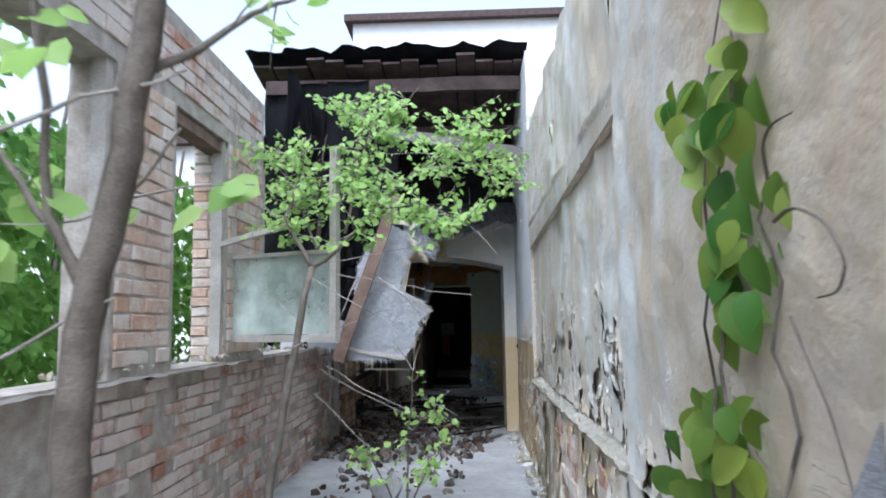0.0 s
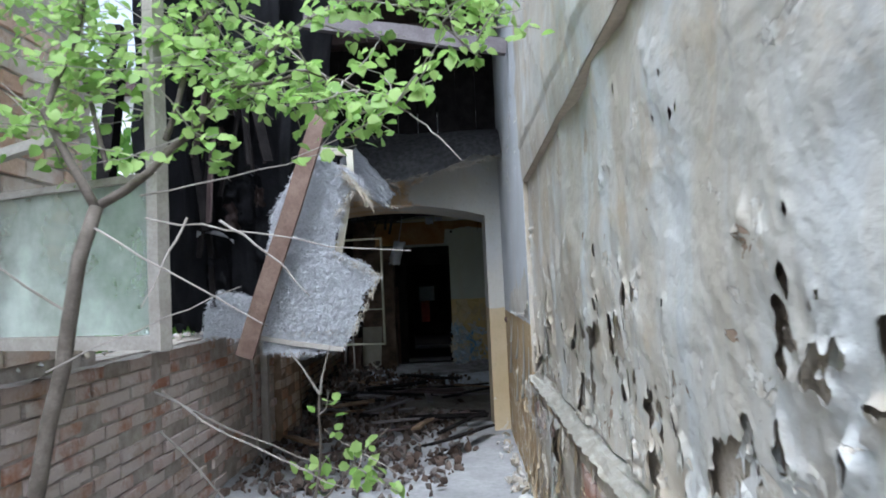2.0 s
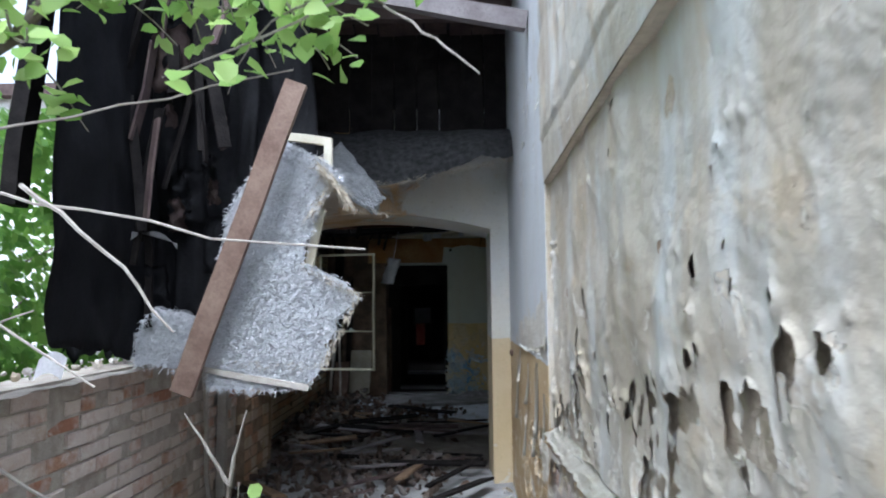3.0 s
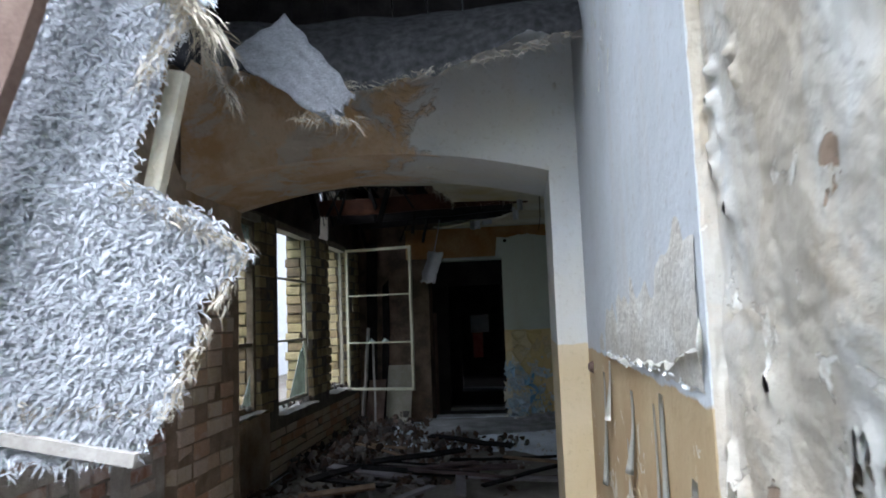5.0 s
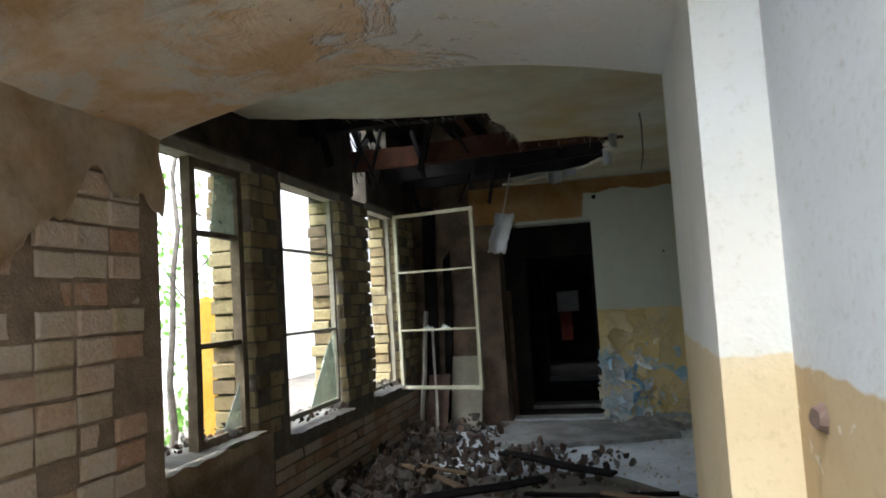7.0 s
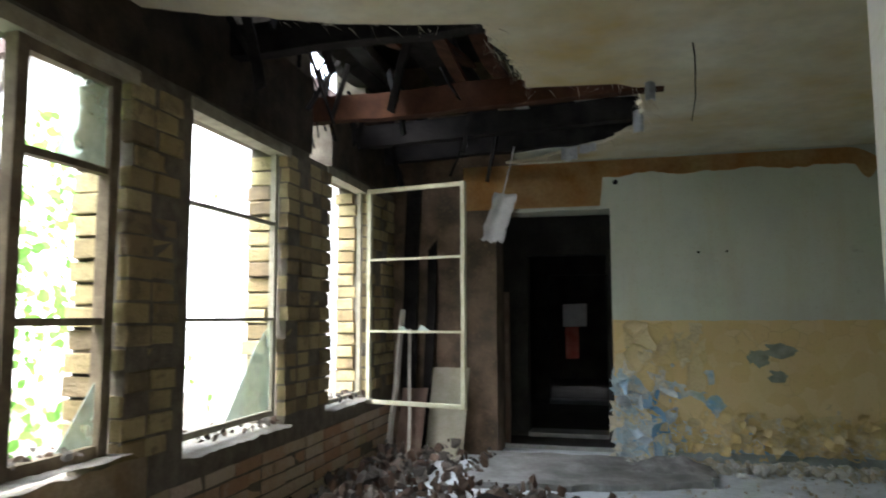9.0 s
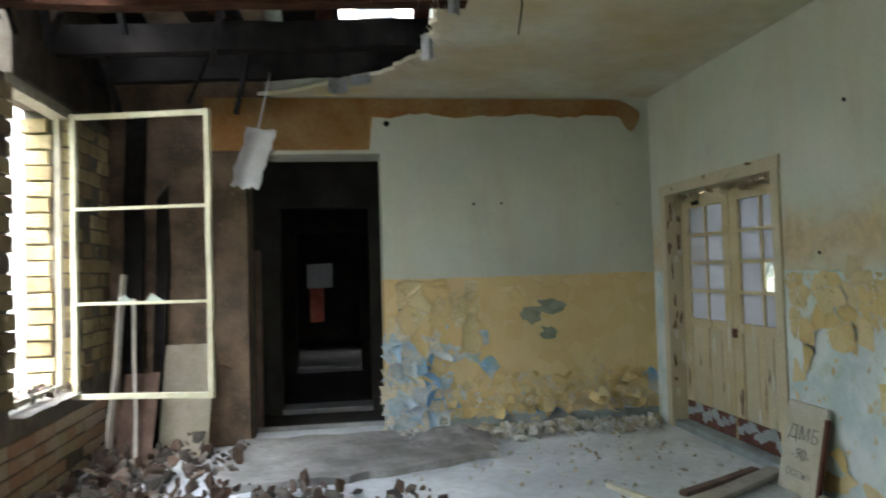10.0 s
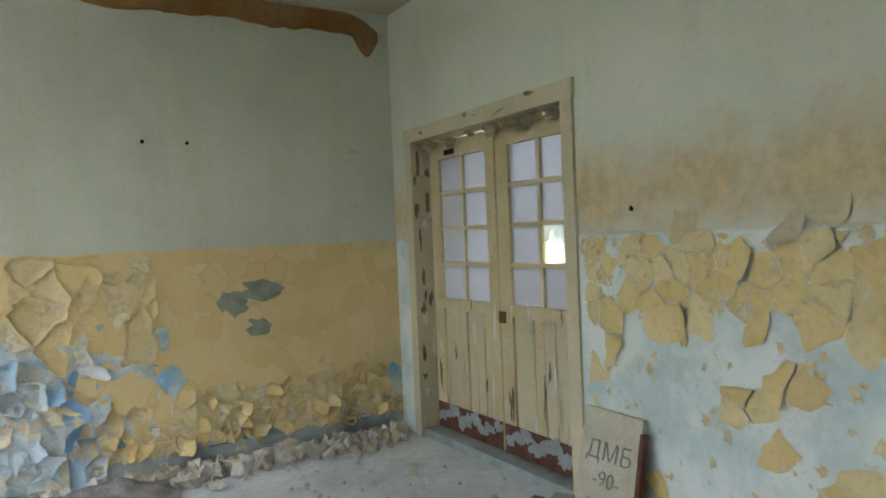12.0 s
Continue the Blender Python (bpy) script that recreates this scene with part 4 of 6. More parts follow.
def leaf(bm, at, normal, size, spin, bend=0.25, slim=0.8, fine=False):
    """One pointed leaf, folded along its rib."""
    q = Vector(normal).to_track_quat("Z", "Y").to_matrix() @ Matrix.Rotation(spin, 3, "Z")
    ts = (0.0, 0.12, 0.3, 0.5, 0.72, 0.88, 1.0) if fine else (0.0, 0.25, 0.62, 1.0)
    half = (0.0, 0.3, 0.47, 0.5, 0.38, 0.2, 0.0) if fine else (0.0, 0.45, 0.42, 0.0)
    rows_ = []
    for t, h in zip(ts, half):
        z = -bend * 0.6 * t * t
        rows_.append([bm.verts.new(Vector(at) + q @ (Vector((t, k * h * slim, z + abs(k) * h * bend * 0.7)) * size)) for k in ((-1, 0, 1) if h else (0,))])
    for a, b in zip(rows_, rows_[1:]):
        if len(a) == 1:
            bm.faces.new((a[0], b[0], b[1]))
            bm.faces.new((a[0], b[1], b[2]))
        elif len(b) == 1:
            bm.faces.new((a[0], b[0], a[1]))
            bm.faces.new((a[1], b[0], a[2]))
        else:
            bm.faces.new((a[0], b[0], b[1], a[1]))
            bm.faces.new((a[1], b[1], b[2], a[2]))


def bent(a, b, rr, sag=0.06, n=6):
    a, b = Vector(a), Vector(b)
    ln = (b - a).length
    o = Vector((rr.uniform(-1, 1), rr.uniform(-1, 1), rr.uniform(-1, 1))) * sag * ln
    return [a.lerp(b, i / n) + o * math.sin(3.14 * i / n) + Vector((rr.uniform(-1, 1), rr.uniform(-1, 1), rr.uniform(-1, 1))) * 0.012 * ln for i in range(n + 1)]


def sapling(name, base, stems, label, leaf_size, per, seed, crown_mat, dead=(), twigs=5, thick=0.02, spread=0.3):
    """stems: lists of points; leafy twigs grow from the outer ends. dead: bare twigs."""
    rr = random.Random(seed)
    ob = group_of(name, base, label, "tree" if thick > 0.015 else "shrub")
    crown, tw = bmesh.new(), bmesh.new()
    for k, (pts, r0, r1, leafy) in enumerate(stems):
        full = []
        for a, b in zip(pts, pts[1:]):
            full += bent(a, b, rr, 0.03)[:-1]
        full.append(Vector(pts[-1]))
        bm2 = bmesh.new()
        tube(bm2, full, r0, r1, 8)
        part("trunk" if k == 0 else "branch", bm2, M_BARK, ob, smooth=True)
        if not leafy:
            continue
        for _ in range(leafy):
            s = full[int(rr.uniform(0.35, 1) * (len(full) - 1))]
            e = s + Vector((rr.uniform(-1, 1), rr.uniform(-0.8, 0.8), rr.uniform(-0.45, 0.6))) * spread
            path = bent(s, e, rr, 0.1)
            tube(tw, path, 0.004, 0.0015, 4)
            for _ in range(per):
                p = path[int(rr.uniform(0.2, 1) * (len(path) - 1))] + Vector((rr.uniform(-1, 1), rr.uniform(-1, 1), rr.uniform(-1, 0.5))) * 0.05
                n = Vector((rr.uniform(-0.9, 0.9), rr.uniform(-1.3, 0.3), rr.uniform(0.2, 1)))
                leaf(crown, p, n, leaf_size * rr.uniform(0.6, 1.25), rr.uniform(0, 6.28), 0.25, 0.85)
    for a, b, r in dead:
        tube(tw, bent(a, b, rr, 0.05, 8), r, r * 0.4, 5)
    tagged(part("crown", crown, crown_mat, ob, smooth=True), kind="stuff")
    tagged(part("brushwood", tw, M_TWIG, ob, "thin pale twigs"), kind="stuff")
    return ob


F = (-1.32, 4.91, 2.06)
sapling("young_tree", (-1.62, 4.72, 0.1), [
    ([(-1.62, 4.72, 0.1), (-1.5, 4.8, 1.0), F], 0.032, 0.024, 0),
    ([F, (-0.88, 5.05, 2.5), (-0.55, 5.2, 2.85)], 0.018, 0.008, 25),
    ([F, (-1.52, 4.95, 2.42), (-1.42, 5.1, 3.05)], 0.018, 0.008, 28),
    ([(-1.1, 5.0, 2.3), (-1.05, 5.2, 2.8), (-0.95, 5.3, 3.2)], 0.012, 0.005, 35),
    ([(-0.88, 5.05, 2.5), (-0.55, 4.9, 2.5), (-0.2, 4.85, 2.32)], 0.009, 0.003, 25),
    ([(-0.7, 5.1, 2.7), (-0.35, 5.2, 2.95), (0.05, 5.3, 2.95)], 0.009, 0.003, 28),
    ([(-0.35, 5.2, 2.95), (-0.1, 5.1, 2.75), (0.06, 5.0, 2.55)], 0.006, 0.002, 12),
    ([(-1.05, 5.2, 2.8), (-0.8, 5.4, 3.25), (-0.6, 5.5, 3.55)], 0.008, 0.003, 26),
    ([(-0.95, 5.3, 3.1), (-1.2, 5.5, 3.5)], 0.007, 0.003, 18),
    ([(-0.35, 5.2, 2.95), (-0.15, 5.4, 3.3)], 0.006, 0.003, 16),
    ([(-1.3, 4.95, 2.2), (-1.6, 5.3, 2.75), (-1.75, 5.5, 3.1)], 0.01, 0.004, 28),
], "young tree with bright green leaves growing in the corridor", 0.052, 13, 11, M_LEAF, [
    ((-1.15, 4.95, 2.02), (-0.19, 4.55, 1.84), 0.004), ((-1.35, 4.9, 2.0), (-0.7, 4.8, 1.62), 0.005),
    ((-0.85, 4.8, 1.98), (-0.55, 4.75, 1.72), 0.005), ((-1.0, 4.9, 2.0), (-1.1, 4.75, 1.7), 0.005),
    ((-1.45, 4.8, 1.5), (-0.75, 4.7, 1.75), 0.004), ((-1.4, 4.85, 1.7), (-1.75, 4.5, 2.1), 0.005),
    ((-1.2, 5.0, 2.1), (-0.4, 5.0, 2.25), 0.004), ((-0.2, 4.85, 2.32), (-0.03, 4.6, 2.1), 0.003)], 5, 0.03, 0.4)

sapling("low_shrub", (-0.75, 5.6, 0.12), [
    ([(-0.75, 5.6, 0.12), (-0.72, 5.5, 0.8), (-0.66, 5.4, 1.3)], 0.010, 0.005, 6),
    ([(-0.75, 5.6, 0.12), (-0.55, 5.3, 0.6), (-0.35, 5.2, 0.9)], 0.008, 0.003, 10),
    ([(-0.75, 5.6, 0.12), (-0.95, 5.4, 0.6), (-1.05, 5.3, 0.85)], 0.008, 0.003, 8),
    ([(-0.72, 5.5, 0.8), (-0.5, 5.4, 1.05), (-0.38, 5.4, 1.15)], 0.005, 0.003, 6),
], "low leafy shrub in the rubble on the floor", 0.06, 5, 23, M_LEAF, [
    ((-0.66, 5.4, 1.3), (-0.6, 5.35, 1.5), 0.006), ((-0.66, 5.4, 1.3), (-0.78, 5.4, 1.48), 0.006),
    ((-1.3, 5.3, 1.35), (-0.5, 5.2, 0.95), 0.005), ((-1.4, 5.6, 1.3), (-0.6, 5.7, 0.9), 0.006), ((-1.5, 5.8, 1.1), (-0.8, 5.5, 0.5), 0.006)], 4, 0.012, 0.2)

sapling("near_sapling", (-1.04, 1.52, 0.1), [
    ([(-1.04, 1.52, 0.1), (-1.02, 1.5, 1.35), (-1.0, 1.5, 1.71), (-0.92, 1.5, 2.09), (-0.87, 1.52, 2.6)], 0.042, 0.03, 0),
    ([(-1.0, 1.5, 1.72), (-1.08, 1.48, 1.9), (-1.14, 1.45, 2.6)], 0.014, 0.007, 2),
    ([(-1.0, 1.5, 1.76), (-1.3, 1.6, 2.1)], 0.012, 0.006, 1),
    ([(-0.9, 1.5, 2.2), (-0.78, 1.8, 2.45), (-0.7, 2.0, 2.6)], 0.012, 0.005, 3),
    ([(-1.0, 1.5, 1.76), (-0.98, 1.65, 1.98), (-0.92, 1.75, 2.15)], 0.008, 0.004, 2),
], "slim grey sapling close to the path with scattered leaves", 0.09, 4, 31, M_LEAF, [
    ((-1.4, 1.4, 1.95), (-0.8, 1.5, 2.2), 0.008), ((-1.4, 1.5, 1.5), (-0.95, 1.5, 1.72), 0.007)], 4, 0.045, 0.3)

vine = group_of("climbing_vine", (0.43, 1.6, 0.2), "climbing vine with broad green leaves on the plaster wall", "vine")
rr = random.Random(8)
stem = bmesh.new()
for y0, z0, y1, z1 in ((1.6, 0.2, 1.62, 3.0), (1.95, 0.2, 1.7, 2.4), (1.45, 1.0, 1.5, 2.0)):
    tube(stem, [p + Vector((0, 0.03 * math.sin(i * 1.7), 0)) for i, p in enumerate(bent((0.40, y0, z0), (0.39, y1, z1), rr, 0.02, 14))], 0.006, 0.003, 5)
for pts in (((0.37, 1.42, 1.84), (0.36, 1.32, 1.855), (0.36, 1.21, 1.81), (0.36, 1.16, 1.74), (0.36, 1.19, 1.695), (0.37, 1.29, 1.69)),
            ((0.38, 1.46, 1.93), (0.36, 1.43, 1.99), (0.36, 1.39, 2.02), (0.37, 1.3, 2.02)),
            ((0.38, 1.4, 1.66), (0.37, 1.32, 1.58), (0.38, 1.28, 1.5), (0.39, 1.24, 1.36))):
    fine = [Vector(a).lerp(Vector(b), q / 6) for a, b in zip(pts, pts[1:]) for q in range(6)]
    for _ in range(3):
        fine = [fine[0]] + [(a + b + c) / 3 for a, b, c in zip(fine, fine[1:], fine[2:])] + [fine[-1]]
    tube(stem, fine, 0.0045, 0.002, 6)
for ya, yb, za, zb, count in ((1.46, 2.02, 2.04, 2.32, 26), (1.41, 1.76, 1.66, 2.02, 36), (1.54, 2.2, 1.2, 1.5, 38)):
    for _ in range(count):
        crown = bmesh.new()
        leaf(crown, (0.41 - rr.uniform(0, 0.08), rr.uniform(ya, yb), rr.uniform(za, zb)), (-1, rr.uniform(-1.6, 0.0), rr.uniform(-0.2, 0.7)), rr.uniform(0.07, 0.135), rr.uniform(-2.6, -0.6), 0.4, rr.uniform(0.55, 0.8), True)
        part("leaf", crown, M_VINE, vine, smooth=True)
part("stem", stem, M_BARK, vine)

# thicket outside the windows
rr = random.Random(77)
bm = bmesh.new()
for _ in range(24000):
    y = rr.uniform(1.5, 12.2)
    x = -3.3 - abs(rr.gauss(0, 1.0))
    z = rr.uniform(-0.2, 3.6 + 0.8 * noise.noise(Vector((y * 0.7, 0, 0)))) if y < 10.5 else rr.uniform(-0.2, 2.2 + 0.9 * noise.noise(Vector((y, 0, 0))))
    if noise.noise(Vector((x, y * 1.2, z * 1.2))) < -0.15:
        continue
    leaf(bm, (x, y, z), (1, rr.uniform(-0.8, 0.8), rr.uniform(-0.2, 1)), rr.uniform(0.07, 0.17), rr.uniform(0, 6.28), 0.2, 0.8)
for _ in range(7000):
    x, y, z = -6.0 - rr.uniform(0, 1.5), rr.uniform(4, 13), rr.uniform(-0.2, 4.4)
    leaf(bm, (x, y, z), (1, rr.uniform(-0.8, 0.8), rr.uniform(-0.2, 1)), rr.uniform(0.12, 0.24), rr.uniform(0, 6.28), 0.2, 0.8)
for _ in range(5000):
    y = rr.uniform(11.5, 20)
    x = -4.6 - abs(rr.gauss(0, 1.2)) - 0.25 * (y - 11.5)
    z = rr.uniform(-0.2, 4.2)
    if noise.noise(Vector((x, y * 0.8, z * 0.9))) > 0.08:
        leaf(bm, (x, y, z), (1, rr.uniform(-0.8, 0.8), rr.uniform(-0.2, 1)), rr.uniform(0.07, 0.17), rr.uniform(0, 6.28), 0.2, 0.8)
thing("thicket", bm, M_WOODS, "dense green undergrowth outside the windows", "undergrowth", kind="stuff")
for i in range(9):
    bm = bmesh.new()
    y = 2.5 + i * 1.6
    tube(bm, bent((-4.6 - 0.3 * (i % 3), y, -0.3), (-4.9, y + 0.5 * (i % 2), 4.5), rr, 0.03, 8), 0.05, 0.02, 7)
    for k in range(5):
        z = 1 + k * 0.6
        tube(bm, bent((-4.7, y + 0.1, z), (-4.4 + rr.uniform(-0.4, 0.3), y + rr.uniform(-0.9, 0.9), z + 0.6), rr, 0.1), 0.015, 0.004, 5)
    thing("bare_tree", bm, M_BARK, "thin grey tree stem in the undergrowth outside", "tree", "trees outside")

# ---- the room ----
M_BARE = simple("grey_green_undercoat", (0.2, 0.22, 0.17), (0.33, 0.35, 0.28), 12, 0.5)
M_RAG = simple("grey_rag", (0.66, 0.65, 0.67), (0.76, 0.75, 0.77), 8, 0.3)
M_SASHY = simple("yellowed_frame", (0.56, 0.54, 0.4), (0.46, 0.42, 0.28), 12, 0.5)
M_GREYFRAME = simple("grey_brown_frame", (0.28, 0.25, 0.19), (0.4, 0.36, 0.27), 12, 0.5)
M_DARKFRAME = simple("dark_frame", (0.12, 0.09, 0.06), (0.22, 0.17, 0.11), 9, 0.5)

sash("casement_window", (RL - 0.06, 12.02), (RL - 0.06, 12.66), 0.76, 2.66, (1.42, 2.16), M_DARKFRAME, "narrow dark window frame with a broken pane", [(2, ((0.4, 0), (1, 0), (1, 1), (0.55, 1))), (0, ((0.55, 0), (1, 0), (1, 0.5)))], 0.07)
sash("casement_window", (RL - 0.07, 13.25), (RL - 0.07, 14.38), 0.72, 2.70, (1.42, 2.12), M_GREYFRAME, "window frame with a greenish remnant of glass", [(0, ((0.45, 0), (1, 0), (1, 0.95), (0.8, 0.7)))], 0.045)
sash("casement_window", (RL - 0.06, 15.22), (RL - 0.06, 16.1), 0.68, 2.70, (), M_GREYFRAME, "empty outer window frame", [], 0.04)
sash("casement_window", (RL + 0.02, 16.10), (-1.5, 15.88), 0.60, 2.68, (1.29, 1.98), M_SASHY, "open casement with flaking paint and a few glass shards", [(1, ((0.3, 0), (0.44, 0), (0.36, 0.09))), (1, ((0.52, 0), (0.68, 0), (0.57, 0.1)))], 0.042)

for (a, b), z in zip(RW, (0.80, RS, RS)):
    bm = bmesh.new()
    wobble(sheet(bm, lambda u, v: Vector((RO + 0.02 + (RL - RO + 0.06) * u, a - 0.02 + (b - a + 0.04) * v, z - 0.03 + 0.01 * noise.noise(Vector((u * 8, v * 20, a))))), 8, 24, 0.045), 0.01, 8)
    part("window_sill", bm, M_GREYWOOD, wall_win, "peeling sill")
    bm = bmesh.new()
    beam(bm, (RL - 0.05, a - 0.05, RH - 0.03), (RL - 0.05, b + 0.05, RH - 0.03), 0.12, 0.08, 0, 0.005, 1)
    part("window_head", bm, M_GREYFRAME, wall_win)
bm = bmesh.new()
sheet(bm, lambda u, v: Vector((RL + 0.02 + 0.008 * noise.noise(Vector((u * 8, v * 5, 0))), ARCH1 + 0.02 + 1.95 * u, 0.0 + (0.72 + ragged(u, 3, 0.04)) * v)), 40, 14, 0.02)
part("plaster_panel", bm, M_TAN, wall_win, "ochre plaster below the first window")

for ya_, yb_ in ((ARCH1 + 0.01, 14.78), (15.22, RE - 0.01)):
    bm = bmesh.new()
    sheet(bm, lambda u, v: Vector((RL + 0.03 + 0.02 * noise.noise(Vector((u * 12, v * 4, ya_))), ya_ + (yb_ - ya_) * u, RH + 0.02 + 0.62 * v + (0.05 * noise.noise(Vector((u * 15, ya_, 0))) if v == 1 else 0))), 40, 6, 0.02)
    part("lintel_lining", bm, M_SOOTWOOD, wall_win, "smoke-browned timber lining over the windows")

# attic timbers over the fallen ceiling
rng = random.Random(3)
attic = group_of("attic_frame", (-1, 15, 3.2), "charred attic joists and broken boards above the room", "roof frame", kind="structure")
for i, (y, z, xb) in enumerate(((13.5, 3.2, 0.6), (14.75, 3.14, 0.2), (15.7, 3.2, 0.5), (16.5, 3.25, 0.3))):
    bm = bmesh.new()
    beam(bm, (RL - 0.1, y + 0.1, z - 0.04 * i), (xb, y, z), 0.13, 0.2, 0.05, 0.012, i)
    part("joist", bm, M_CHAR if i != 1 else M_REDWOOD, attic)
for i in range(14):
    bm = bmesh.new()
    x = -2.3 + 0.17 * i
    beam(bm, (x, 13.0 + rng.uniform(0, 0.5), 3.42 + rng.uniform(0, 0.25)), (x + rng.uniform(-0.3, 0.3), 15.2 + rng.uniform(-0.5, 1.6), 3.36 + rng.uniform(-0.05, 0.5)), 0.14, 0.025, rng.uniform(-0.4, 0.4), 0.012, i + 60)
    part("attic_board", bm, M_REDWOOD if i % 3 else M_CHAR, attic)
for i in range(22):
    bm = bmesh.new()
    x, y = rng.uniform(-2.45, -1.2), rng.uniform(13.1, 16.6)
    beam(bm, (x, y, 3.3), (x + rng.uniform(-0.25, 0.25), y + rng.uniform(-0.25, 0.25), 3.3 - rng.uniform(0.15, 0.6)), rng.uniform(0.02, 0.07), 0.015, rng.uniform(0, 3), 0.01, i + 90)
    part("splinter", bm, M_CHAR, attic)
bm = bmesh.new()
for i in range(3):
    beam(bm, (RO + 0.3 + 0.8 * i, 13.2 + 0.3 * i, 3.95), (RO + 0.5 + 0.8 * i, RE + 0.3, 3.6), 0.5, 0.03, 0.1, 0.02, i)
part("attic_lining", bm, M_CHAR, attic)
for i in range(12):
    bm = bmesh.new()
    y = rng.uniform(14.5, 15.7)
    beam(bm, (RL - 0.1 + rng.uniform(0, 0.15), y, 3.5), (RL + rng.uniform(-0.05, 0.25), y + rng.uniform(-0.3, 0.3), 3.5 - rng.uniform(0.2, 0.75)), rng.uniform(0.01, 0.04), 0.012, rng.uniform(0, 3), 0.015, i + 190)
    part("splinter", bm, M_CHAR, attic)

# scraps that hang from the torn edge
for i, (x, y, z, w, h) in enumerate(((-0.58, 16.4, 3.0, 0.16, 0.13), (-0.40, 16.3, 3.02, 0.16, 0.08), (0.04, 15.4, 3.0, 0.08, 0.18), (0.1, 14.6, 3.0, 0.07, 0.16))):
    bm = bmesh.new()
    sheet(bm, lambda u, v: Vector((x + w * (u - 0.5), y + 0.03 * math.sin(u * 4 + i), z + h * (v - 0.5) + 0.02 * noise.noise(Vector((u * 5, v * 5, i))))), 6, 4, 0.012)
    thing("plaster_scrap", bm, M_STUCCO, "pale scrap of plaster hanging from the torn ceiling edge", "plaster scrap", "hanging scraps")
bm = bmesh.new()
sheet(bm, lambda u, v: Vector((-1.42 + 0.22 * u + 0.14 * v + 0.03 * n2(v * 5, u * 3), 16.2 + 0.03 * math.sin(u * 5), 2.16 + 0.46 * v + 0.05 * n2(u * 6, 2) * (1 - v) + 0.02 * noise.noise(Vector((u * 6, v * 6, 1))) - 0.04 * u)), 8, 10, 0.006)
beam(bm, (-1.2, 16.2, 2.6), (-1.12, 16.52, 3.18), 0.01, 0.006, 0, 0.004, 3)
thing("hanging_rag", bm, M_RAG, "pale grey sheet of torn board hanging from the ceiling", "rag", smooth=True)
bm = bmesh.new()
tube(bm, bent((0.32, 13.93, 3.06), (0.30, 13.93, 2.58), random.Random(2), 0.03), 0.006, 0.004, 5)
thing("ceiling_rod", bm, M_CHAR, "rusty rod hanging from the ceiling", "rod")
bm = bmesh.new()
for i in range(260):
    y = rng.uniform(13.0, 16.7)
    x = (hole_right(y) or -1) + rng.uniform(-0.06, 0.04)
    straw(bm, (x, y, CEIL + 0.01), (x + 0.05, y + 0.03, CEIL), 1, 0.12, i)
thing("reed_lath", bm, M_STRAW, "reed ends along the torn ceiling edge", "reed", kind="stuff")

# bared plaster band under the ceiling of the end wall
bm = bmesh.new()


def damp_band(u, v):
    x = -1.75 + 4.0 * u
    low = 2.87 + 0.04 * noise.noise(Vector((x * 3, 0, 0))) + 0.02 * noise.noise(Vector((x * 12, 1, 0)))
    if x < -0.3:
        low = 2.56
    if u > 0.95:
        low -= 0.14 * math.sin((u - 0.95) / 0.05 * 3.0)
    top = CEIL - 0.02 - (0.12 * ((u - 0.93) / 0.07) ** 2 if u > 0.93 else 0)
    return Vector((x, RE - 0.004 - 0.004 * v, low + (top - low) * v))


sheet(bm, damp_band, 120, 4, 0.003)
thing("damp_band", bm, M_STAIN, "rust-brown band of bared plaster under the ceiling", "plaster", kind="structure")
bm = bmesh.new()
box(bm, (D1, RE - 0.012, 0), (RR - 0.01, RE - 0.001, 0.13))
wobble(bm, 0.003, 9)
structure("skirting", bm, M_SKIRT, "grey painted skirting", "skirting")
for x, y, z, n in ((-0.16, RE - 0.005, 2.80, (0, -1, 0)), (0.62, RE - 0.004, 2.06, (0, -1, 0)), (0.88, RE - 0.004, 2.06, (0, -1, 0)), (RR - 0.004, 14.35, 2.38, (-1, 0, 0)), (RR - 0.004, 14.62, 1.5, (-1, 0, 0))):
    bm = bmesh.new()
    q = Vector(n).to_track_quat("Z", "Y").to_matrix().to_4x4()
    bmesh.ops.create_cone(bm, cap_ends=True, segments=9, radius1=0.028 if z > 2.7 else 0.013, radius2=0.02 if z > 2.7 else 0.01, depth=0.008, matrix=Matrix.Translation((x, y, z)) @ q)
    wobble(bm, 0.006, 40)
    thing("nail_hole", bm, M_CHAR, "dark hole in the painted wall", "hole", "holes in the walls")

def blot(bm2, at, along, w, h, seed, lift=0.0):
    """A ragged flat scrap on a wall, its rim lifted a little to one side."""
    at, e1 = Vector(at), Vector(along)
    n = e1.cross(WORLD_UP)
    cen = bm2.verts.new(at)
    rim = []
    for i in range(22):
        t = 6.2832 * i / 22
        r = 0.8 + 0.55 * noise.noise(Vector((math.cos(t) * 1.9, math.sin(t) * 1.9, seed * 3.7)))
        rim.append(bm2.verts.new(at + e1 * (w * r * math.cos(t)) + WORLD_UP * (h * r * math.sin(t)) - n * (lift * max(0, math.sin(t + seed)))))
    for i in range(22):
        bm2.faces.new((cen, rim[i], rim[(i + 1) % 22]))
    return bm2


M_TANORANGE = simple("orange_tan_plaster", (0.56, 0.38, 0.2), (0.72, 0.61, 0.46), 2.2, 0.5, distance=0.012)
M_WHITEEDGE = simple("white_paint_edge", (0.74, 0.74, 0.72), (0.8, 0.8, 0.79), 14, 0.3)
M_FLAKE_TONGUE = simple("pale_paint_skin", (0.6, 0.58, 0.5), (0.66, 0.64, 0.58), 12, 0.4)

